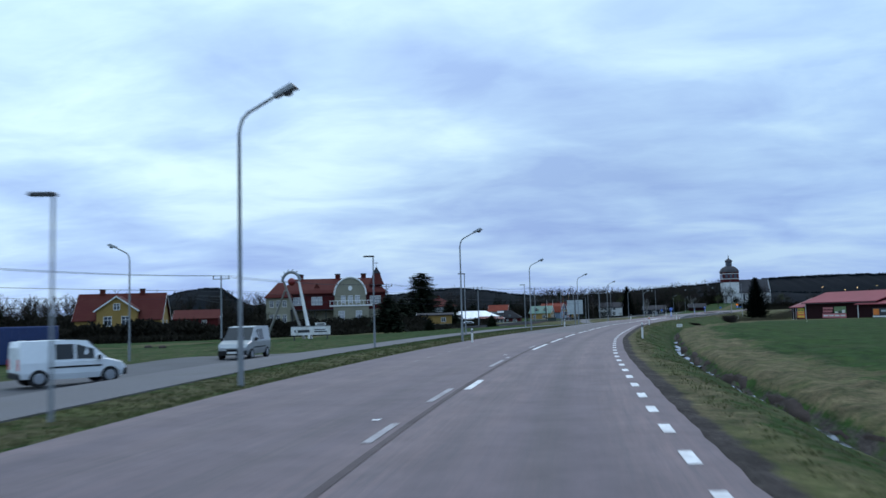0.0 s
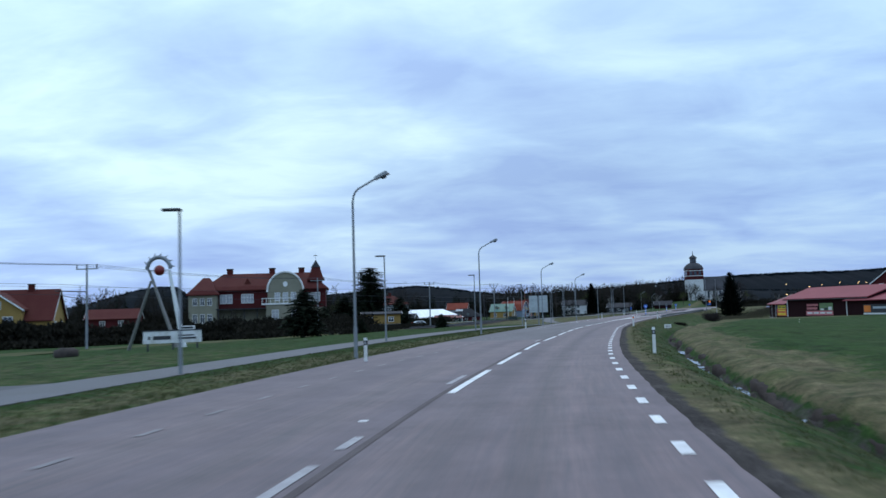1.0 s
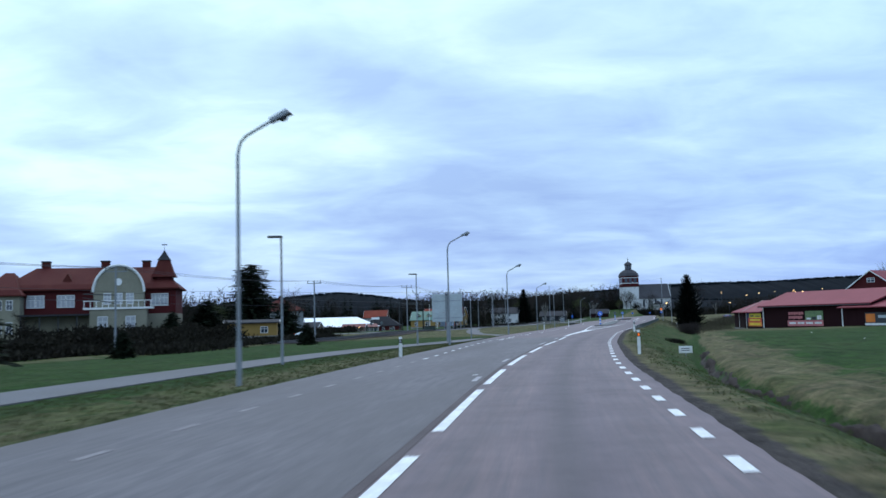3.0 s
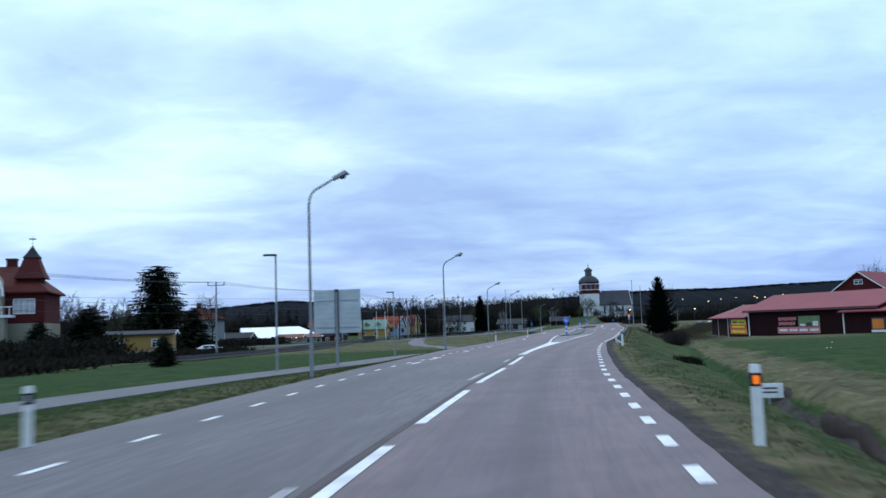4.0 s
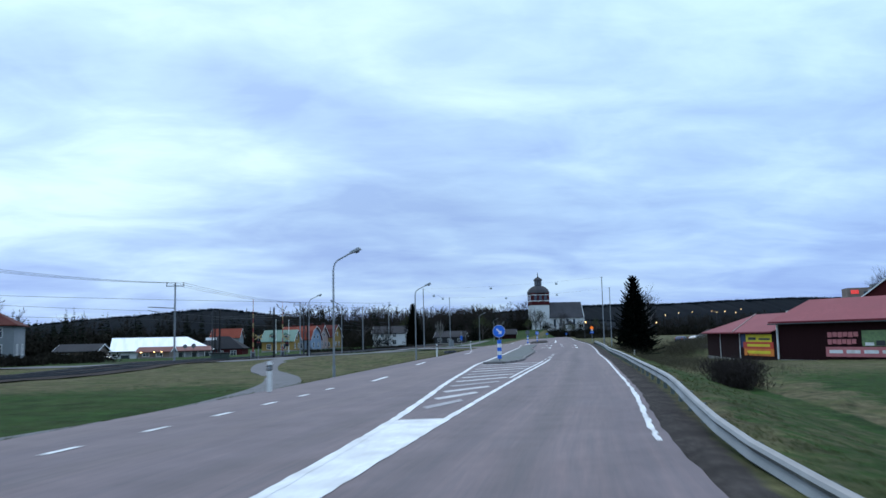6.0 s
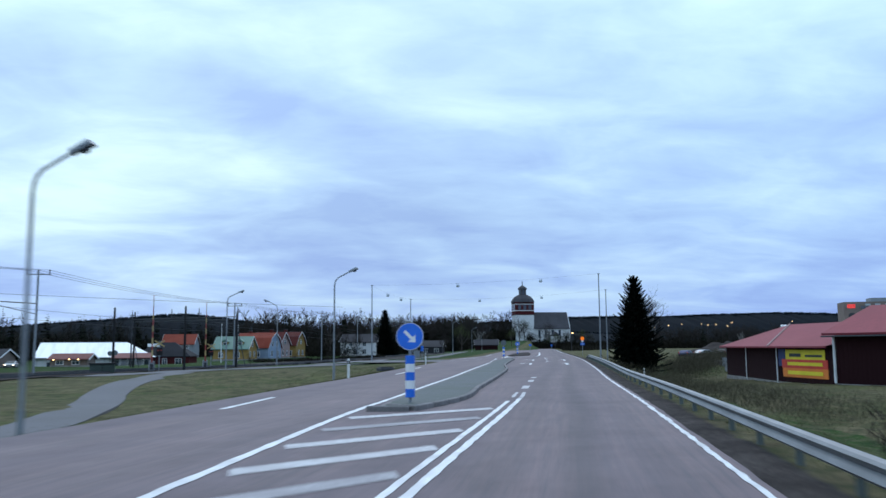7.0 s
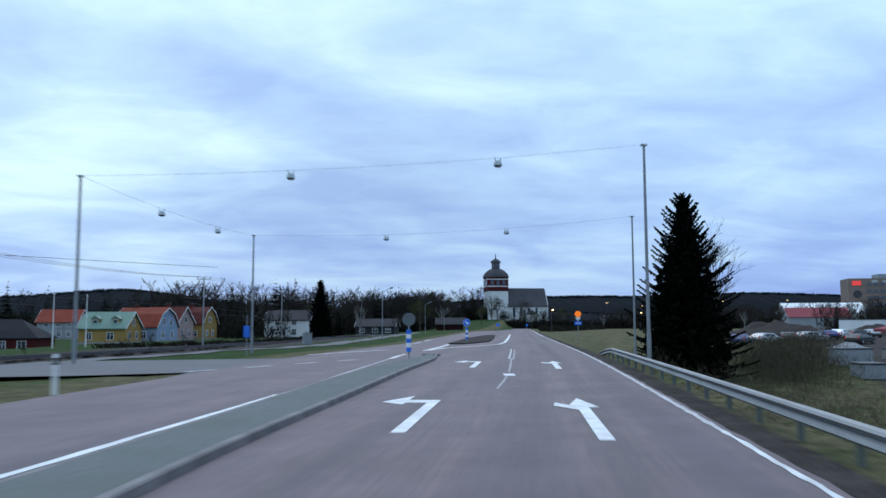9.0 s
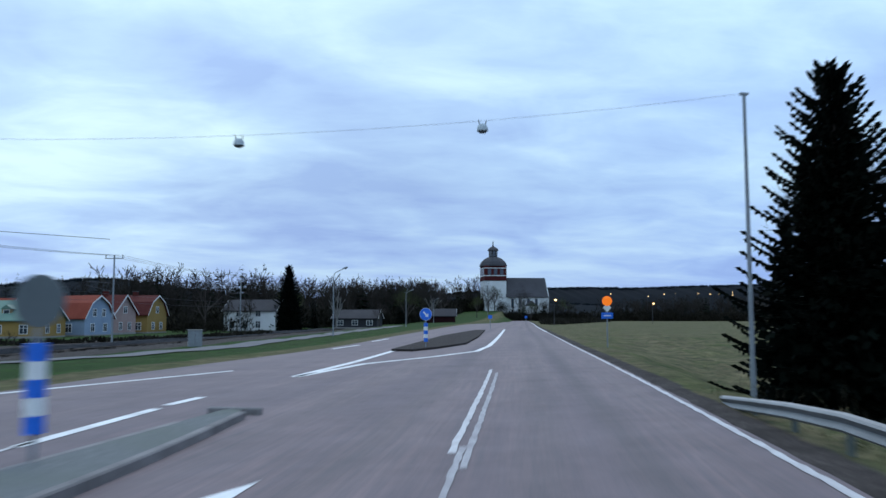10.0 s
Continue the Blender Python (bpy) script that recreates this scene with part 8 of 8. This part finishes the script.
for i, (x, y, r) in enumerate(((-11.6, 79.0, 0.72), (-20.0, 80.5, 0.35), (-16, 88, 0.3), (-23, 84, 0.4))):
    boulder(x, y, r, i + 2)

for i, (x, y) in enumerate(((58, 158), (59.5, 160), (66, 171), (52, 134))):
    t = tagged(new("stone", Geo().ball((0, 0, 0.03), 0.07, 8, 0, None, 0.7).mesh("stone", WHITE_PLASTIC, True)), "small pale stone lying in the field", "stone", "stones in the field")
    t.matrix_basis = pose(x, y, gz(x, y), 0, 0, 50 * i)

# ---- monument on the lawn ----
MO = thing("monument", pose(1.6, 0.5, 0.07 * gz(-12, 93.5)) @ Matrix.Diagonal((0.93, 0.93, 0.93, 1)), "pale steel arch monument on three legs holding a dark red globe", "monument")
zm = gz(-14, 100)
part("leg", Geo().tube((-13.55, 100, 6.1), (-12.15, 99.6, zm), 0.13, 0.24, 10), TRIM, MO, "thick white front leg")
part("leg", Geo().tube((-15.3, 100.1, 6.1), (-13.1, 100.6, zm), 0.11, 0.17, 10), CONCRETE, MO)
part("leg", Geo().tube((-15.2, 100.2, 5.2), (-18.6, 103.5, gz(-18.6, 103.5)), 0.10, 0.15, 10), CONCRETE, MO)
arc_pts = [(-14.45 + 1.0 * math.cos(a), 100, 6.15 + 1.05 * math.sin(a)) for a in [math.pi * (0.02 + 0.98 * i / 14) for i in range(15)]]
part("arch", Geo().pipe(arc_pts, 0.17, 8), STEEL_GREY, MO)
for i in range(7):
    a = math.pi * (0.1 + 0.13 * i)
    part("arch_fin", Geo().tube((-14.45 + 1.05 * math.cos(a), 100, 6.15 + 1.1 * math.sin(a)), (-14.45 + 1.42 * math.cos(a - 0.15), 100, 6.15 + 1.42 * math.sin(a - 0.15)), 0.09, 0.02, 5), STEEL_GREY, MO)
part("globe", Geo().ball((-14.4, 100, 6.1), 0.44, 16), GLOBE_RED, MO, "dark red globe", smooth=True)
part("axle", Geo().tube((-15.4, 100, 6.1), (-13.45, 100, 6.1), 0.035, 0.035, 6), STEEL_GREY, MO)
SB = thing("sign_board", pose(-7.8, 85.9, gz(-7.8, 85.9) + 0.1, 0, 0, 32) @ Matrix.Diagonal((0.74, 1, 1.05, 1)), "long white board with dark unreadable lettering before the monument", "sign board")
part("board", Geo().cbox(-2.6, 2.6, -0.06, 0.06, 0.34, 1.12, 0.03), WHITE_PLASTIC, SB)
for x0, x1, z0, z1 in ((-2.2, -2.0, 0.6, 0.8), (-1.75, -0.2, 0.57, 0.81), (0.45, 2.1, 0.57, 0.69), (0.45, 1.9, 0.77, 0.85)):
    part("text_bar", Geo().box(x0, x1, -0.075, -0.06, z0, z1), DARK_STEEL, SB)
part("board_top", Geo().box(-2.65, 2.65, -0.09, 0.09, 1.12, 1.18), DARK_STEEL, SB)
part("raised_panel", Geo().cbox(0.6, 2.0, -0.05, 0.05, 1.18, 1.42, 0.02), WHITE_PLASTIC, SB)
part("text_bar", Geo().box(0.8, 1.8, -0.065, -0.05, 1.24, 1.36), DARK_STEEL, SB)
for x in (-2.2, 0, 2.2):
    part("foot", Geo().box(x - 0.07, x + 0.07, -0.05, 0.05, -0.4, 0.34), DARK_STEEL, SB)

# ---- railway ----
def rail_line(y):
    return -27.5 + 0.283 * (y - 109)


setting("railway_bed", drape([(rail_line(y) + 6, y) for y in range(180, 470, 10)], 9.0, 0.10), SOIL, "dark ballast of the railway line")
setting("railway_bed", drape([(rail_line(y) + 6, y) for y in range(40, 181, 10)], 6.6, 0.03), VERGE, "overgrown ballast of the railway line")
for off in (-1.6, -0.16, 2.2, 3.64):
    RL = thing("rail", pose(0, 0, 0), "long rusty steel rail on the ballast", "rail", "rails of the railway")
    g = Geo()
    ys = range(180, 461, 10)
    for y in ys:
        x = rail_line(y) + 5 + off
        z = gz(x, y) + 0.12
        g.v += [(x - 0.04, y, z), (x - 0.04, y, z + 0.15), (x + 0.04, y, z + 0.15), (x + 0.04, y, z)]
    g.f = [(4 * j + k, 4 * j + k + 1, 4 * j + k + 5, 4 * j + k + 4) for j in range(len(ys) - 1) for k in range(3)]
    g.m = [0] * len(g.f)
    part("rail_head", g, DARK_STEEL, RL)


def utility_pole(x, y, h, arms=True):
    t = thing("utility_pole", pose(x, y, gz(x, y)), "grey railway line pole with a crossbar and insulators", "utility pole", "poles along the railway")
    part("pole", Geo().tube((0, 0, -0.2), (0, 0, h), 0.13, 0.09, 8), STEEL_GREY, t)
    part("crossbar", Geo().box(-1.1, 1.1, -0.05, 0.05, h - 0.45, h - 0.35), STEEL_GREY, t)
    for q in (-1.0, 0.0, 1.0):
        part("insulator", Geo().tube((q, 0, h - 0.35), (q, 0, h + 0.05), 0.05, 0.07, 6), DARK_STEEL, t)
    if arms:
        part("bracket", Geo().tube((0, 0, h * 0.68), (-3.2, 0, h * 0.70), 0.05, 0.05, 6).tube((0, 0, h * 0.58), (-3.2, 0, h * 0.66), 0.035, 0.035, 6), DARK_STEEL, t)


poles = [(-55, 12, 8.3), (-40, 60, 8.3), (-25.3, 109, 8.2), (-12, 155, 8.6), (2.1, 200.5, 9.2), (16, 247, 9.8), (29.9, 294, 9.6), (44, 352, 11.0), (56, 420, 12.0)]
for x, y, h in poles:
    utility_pole(x, y, h)
WL = thing("power_line", pose(0, 0, 0), "thin dark overhead wires between the railway poles", "wires")
for q in (-1.0, 0.0, 1.0):
    for (xa, ya, ha), (xb, yb, hb) in zip(poles, poles[1:]):
        part("wire", Geo().pipe(sag((xa + q, ya, ha + gz(xa, ya)), (xb + q, yb, hb + gz(xb, yb)), 0.5, 8), 0.018, 4), DARK_STEEL, WL)
for z in (5.4, 6.4):
    for (xa, ya, ha), (xb, yb, hb) in zip(poles, poles[1:]):
        part("wire", Geo().pipe(sag((xa - 3, ya, z + gz(xa, ya)), (xb - 3, yb, z + gz(xb, yb)), 0.15, 6), 0.02, 4), DARK_STEEL, WL)
part("wire", Geo().pipe(sag((-140, 150, 12), (47.8, 330, 9.5), 1.5, 14), 0.03, 4), DARK_STEEL, WL)
for x, y, h in ((27.0, 263.8, 7.2), (31.5, 279, 7.2), (13.9, 301.5, 8.6), (19.5, 262.5, 7.0)):
    t = thing("wooden_pole", pose(x, y, gz(x, y)), "dark tarred wooden pole near the level crossing", "pole", "poles near the level crossing")
    part("pole", Geo().tube((0, 0, -0.2), (0, 0, h), 0.16, 0.11, 8), BLACK, t)
    part("pole_cap", Geo().tube((0, 0, h), (0, 0, h + 0.15), 0.12, 0.02, 8), DARK_STEEL, t)
for x, y in ((22.45, 349.3), (25.2, 358.0)):
    t = thing("flag_pole", pose(x, y, gz(x, y)), "white flag pole without a flag", "flag pole", "white flag poles")
    part("pole", Geo().tube((0, 0, -0.1), (0, 0, 8.2), 0.10, 0.05, 8), TRIM, t)
    part("knob", Geo().ball((0, 0, 8.25), 0.12, 8), TRIM, t)
# level crossing: raised booms, signal heads and the gantry over the tracks
for x, y, h in ((24.5, 257.8, 8.2), (27.4, 279.8, 9.0)):
    zg = gz(x, y)
    t = thing("crossing_barrier", pose(x, y, zg, 0, 0, 12), "raised red and yellow level crossing boom beside its signal", "barrier", "level crossing barriers")
    part("drive_box", Geo().cbox(-0.3, 0.3, -0.25, 0.25, -0.1, 1.15, 0.04), STEEL_GREY, t)
    n = 11
    for i in range(n):
        za, zb3 = 1.0 + (h - 1.0) * i / n, 1.0 + (h - 1.0) * (i + 1) / n
        ra, rb = 0.10 - 0.07 * i / n, 0.10 - 0.07 * (i + 1) / n
        part("boom_band", Geo().tube((0.0, -0.3, za), (0.0, -0.3, zb3), ra, rb, 8), BOOM_RED if i % 2 == 0 else BOOM_YELLOW, t)
    part("counterweight", Geo().cbox(-0.16, 0.16, -0.42, -0.22, 0.25, 0.85, 0.03), DARK_STEEL, t)
    sp_ = part("signal_post", Geo().tube((0.75, 0, -0.1), (0.75, 0, 3.3), 0.06, 0.06, 8), STEEL_GREY, t)
    part("signal_board", Geo().cbox(0.45, 1.05, -0.12, -0.06, 1.75, 2.55, 0.05), BLACK, sp_)
    for q in (0.6, 0.9):
        part("lens", Geo().tube((q, -0.15, 2.28), (q, -0.12, 2.28), 0.1, 0.1, 12), GLOBE_RED, sp_)
    for a_ in (32, -32):
        part("cross_arm", Geo().box(-0.6, 0.6, -0.02, 0.02, -0.07, 0.07, 0, pose(0.75, -0.1, 3.0, 0, a_, 0)), BOOM_YELLOW, sp_)
GN = thing("catenary_gantry", pose(0, 0, 0), "dark steel railway gantry with a crossbeam and insulators", "gantry")
ga, gb_ = Vector((13.2, 303.0, 0)), Vector((30.6, 291.0, 0))
for p in (ga, gb_):
    part("mast", Geo().tube((p.x, p.y, gz(p.x, p.y) - 0.2), (p.x, p.y, 7.0), 0.15, 0.11, 6), DARK_STEEL, GN)
    part("brace", Geo().tube((p.x + 1.3, p.y, gz(p.x, p.y) - 0.2), (p.x + 0.1, p.y, 4.0), 0.07, 0.06, 6), DARK_STEEL, GN)
for z in (5.75, 6.15):
    part("crossbeam", Geo().tube((ga.x, ga.y, z), (gb_.x, gb_.y, z), 0.06, 0.06, 6), DARK_STEEL, GN)
for u_ in (0.0, 0.39, 0.5, 0.65, 1.0):
    p = ga.lerp(gb_, u_)
    part("insulator", Geo().tube((p.x, p.y, 6.1), (p.x, p.y, 7.6 if u_ != 0.5 else 6.7), 0.10, 0.05, 6).tube((p.x - 0.35, p.y, 6.8), (p.x + 0.35, p.y, 6.8), 0.05, 0.05, 5), DARK_STEEL, GN)
for x, y in ((3.7, 331.0), (7.5, 318.0)):
    t = thing("round_sign", pose(x, y, gz(x, y), 0, 0, 8), "round traffic sign on a thin post", "road sign", "round signs by the side road")
    part("post", Geo().tube((0, 0, -0.1), (0, 0, 2.6), 0.04, 0.04, 6), DARK_STEEL, t)
    part("disc", Geo().tube((0, -0.05, 2.4), (0, -0.08, 2.4), 0.45, 0.45, 18), DARK_SIGN, t)
TB = thing("bin_store", pose(20.8, 252.4, gz(20.8, 252.4) - 0.05, 0, 0, 10), "dark green box store with a black lid on the grass", "box")
part("body", Geo().cbox(-1.15, 1.15, -0.7, 0.7, 0.0, 1.0, 0.04), GREEN_BOX, TB)
part("lid", Geo().cbox(-1.25, 1.25, -0.8, 0.8, 1.0, 1.12, 0.03), BLACK, TB)
part("seam", Geo().box(-0.02, 0.02, -0.72, -0.70, 0.05, 0.95), BLACK, TB)

# small things round the junction
for x, y, a in ((59.0, 302.5, 10),):
    t = thing("utility_cabinet", pose(x, y, gz(x, y), 0, 0, a), "grey steel cabinet on the grass", "cabinet", "grey cabinets")
    part("body", Geo().cbox(-0.45, 0.45, -0.25, 0.25, 0.0, 1.1, 0.03), STEEL_GREY, t)
    part("lid", Geo().cbox(-0.49, 0.49, -0.29, 0.29, 1.1, 1.16, 0.02), CONCRETE, t)
    part("door_seam", Geo().box(-0.01, 0.01, -0.26, -0.245, 0.1, 1.05), DARK_STEEL, t)
PS = thing("path_sign", pose(54.6, 264.2, gz(54.6, 264.2), 0, 0, -10), "small blue path sign on a thin post", "road sign")
part("post", Geo().tube((0, 0, -0.1), (0, 0, 2.3), 0.03, 0.03, 6), STEEL_GREY, PS)
part("plate", Geo().cbox(-0.17, 0.17, -0.07, -0.03, 1.05, 1.70, 0.03), SIGN_BLUE, PS)
for x, y in ((46.0, 219.5),):
    t = thing("drain_grate", pose(x, y, gz(x, y), 0, 0, 20), "low dark concrete drain cover in the grass", "drain cover")
    part("rim", Geo().cbox(-0.5, 0.5, -0.35, 0.35, 0.0, 0.22, 0.04), DARK_STEEL, t)
    part("lid", Geo().cbox(-0.42, 0.42, -0.27, 0.27, 0.22, 0.27, 0.02), BLACK, t)
for x, y in ((95.0, 362), (118, 420)):
    t = thing("blue_sign", pose(x, y, gz(x, y), 0, 0, -14), "small blue direction sign beside the far road", "road sign", "far blue signs")
    part("post", Geo().tube((0, 0, -0.1), (0, 0, 2.2), 0.05, 0.05, 6), STEEL_GREY, t)
    part("plate", Geo().cbox(-0.3, 0.3, -0.08, -0.04, 1.6, 2.1, 0.02), SIGN_BLUE, t)
# far lit lamps
for i, (x, y, h) in enumerate(((128, 430, 6), (172, 470, 6), (250, 640, 12.7), (259, 640, 13.9), (285, 640, 14.1), (290.5, 640, 14.4), (262.6, 720, 16.5), (306, 720, 16.6), (321.5, 720, 17), (345, 720, 17.8), (380, 700, 18), (298, 640, 13.5))):
    t = thing("far_lamp", pose(x, y, gz(x, y)), "distant street lamp with a warm glow", "street lamp", "distant lit lamps")
    part("pole", Geo().tube((0, 0, -0.1), (0, 0, h), 0.09, 0.07, 6), DARK_STEEL, t)
    part("glowing_head", Geo().ball((0.4, 0, h), 0.3, 8, 0, None, 0.6), LAMP_WARM, t)
# yard behind the barns
for i, (x, y, w_, d_, h_, m_) in enumerate(((101.0, 275.0, 2.8, 1.6, 1.3, WALL_GREY), (116, 286, 4, 2.2, 1.4, WHITE_PLASTIC), (128, 290, 6, 2.4, 2.3, CONCRETE), (97, 268, 2.4, 1.6, 1.0, WALL_GREY), (146, 330, 8, 3, 2.6, WALL_WHITE), (108, 278, 2.4, 1.6, 1.0, CONCRETE))):
    t = thing("yard_container", pose(x, y, gz(x, y) - 0.1, 0, 0, 25 * i), "weathered pale container in the yard", "container", "yard containers")
    part("body", Geo().cbox(-w_ / 2, w_ / 2, -d_ / 2, d_ / 2, 0, h_, 0.06), m_, t)
    part("lid", Geo().cbox(-w_ / 2 - 0.05, w_ / 2 + 0.05, -d_ / 2 - 0.05, d_ / 2 + 0.05, h_, h_ + 0.1, 0.03), DARK_STEEL, t)


def heap(x, y, r, h, seed, material, label):
    """A tipped mound of loose stuff with an uneven top."""
    g = Geo()
    n, rings = 28, 9
    for j in range(rings + 1):
        q = j / rings
        for i in range(n):
            a = math.tau * i / n
            k = 1 + 0.28 * noise.noise(Vector((math.cos(a) * 1.3 + seed, math.sin(a) * 1.3, 0)))
            px, py = r * q * k * math.cos(a), r * q * k * math.sin(a) * 0.7
            z = h * (1 - q) ** 0.8 * (1 + 0.5 * noise.noise(Vector((px * 0.7 + seed, py * 0.7, 1)))) + 0.12 * noise.noise(Vector((px * 2.2, py * 2.2, seed)))
            g.v.append((px, py, z - 0.25 * q))
    g.f = [(j * n + i, (j + 1) * n + i, (j + 1) * n + (i + 1) % n, j * n + (i + 1) % n) for j in range(rings) for i in range(n)]
    g.m = [0] * len(g.f)
    t = tagged(new("mound", g.mesh("mound", material, True)), label, "mound", "mounds in the yard")
    t.matrix_basis = pose(x, y, gz(x, y) - 0.05, 0, 0, 30 * seed)


for i, (x, y, r, h, pale) in enumerate(((129, 327, 11, 2.5, False), (112, 274, 6, 1.6, False), (96, 260, 3.6, 0.7, True), (103, 271, 4, 0.9, True), (145, 326, 7, 1.9, False), (99, 280, 4.4, 1.1, False), (112, 290, 3, 0.6, True), (118, 264, 6, 1.6, False))):
    heap(x, y, r, h, i, HEAP_PALE if pale else GRAVEL, "pale mound of crushed concrete in the yard" if pale else "dark gravel mound in the yard")

# the ditch: a dark undercut bank and the water below it
def ditch_line(y):
    return float(edge_right(y)) + float(lerp(y, DITCH_AT)) + 0.10 * math.sin(y * 0.55) + 0.07 * math.sin(y * 1.7 + 1)


rd = random.Random(31)
g = Geo()
ys = np.arange(14, 124, 0.35)
for y in ys:
    x, zd = ditch_line(y), gz(edge_right(y) + lerp(y, DITCH_AT), y)
    lip = 0.30 + 0.13 * math.sin(y * 0.8) + rd.uniform(-0.07, 0.07)
    g.v += [(x + 0.20, y, zd + 0.02), (x + 0.24 + rd.uniform(-0.05, 0.05), y, zd + 0.16), (x + 0.30 + rd.uniform(-0.06, 0.06), y, zd + lip), (x + 0.52 + rd.uniform(-0.08, 0.08), y, zd + lip + 0.05), (x + 0.9, y, zd + 0.02)]
g.f = [(5 * j + k, 5 * j + k + 1, 5 * j + k + 6, 5 * j + k + 5) for j in range(len(ys) - 1) for k in range(4)]
g.m = [0] * len(g.f)
tagged(new("ditch_bank", g.mesh("ditch_bank", SOIL, True)), "dark raw earth bank cut by the ditch", "", "", "structure")
for y0, y1, w_ in ((16, 21, 0.24), (22.5, 30, 0.27), (31, 42, 0.30), (43.5, 48.2, 0.22), (50.5, 55.0, 0.25), (56.5, 60.0, 0.22), (61, 66.5, 0.25), (67.5, 76.5, 0.24), (78.5, 84.0, 0.2)):
    g = Geo()
    n = max(8, int((y1 - y0) * 2.5))
    for j in range(n + 1):
        y = y0 + (y1 - y0) * j / n
        ww = 1.25 * w_ * min(1.0, 3.2 * math.sin(math.pi * j / n) + 0.02) * (0.62 + 0.38 * math.sin(y * 2.3) * math.sin(y * 0.9 + 1))
        x, z = ditch_line(y) + 0.02, gz(edge_right(y) + lerp(y, DITCH_AT), y) + 0.13
        g.v += [(x - ww, y, z), (x + ww, y, z)]
    g.f = [(2 * j, 2 * j + 1, 2 * j + 3, 2 * j + 2) for j in range(n)]
    g.m = [0] * n
    tagged(new("ditch_water", g.mesh("ditch_water", WATER)), "shallow water lying in the roadside ditch", "", "", "structure")
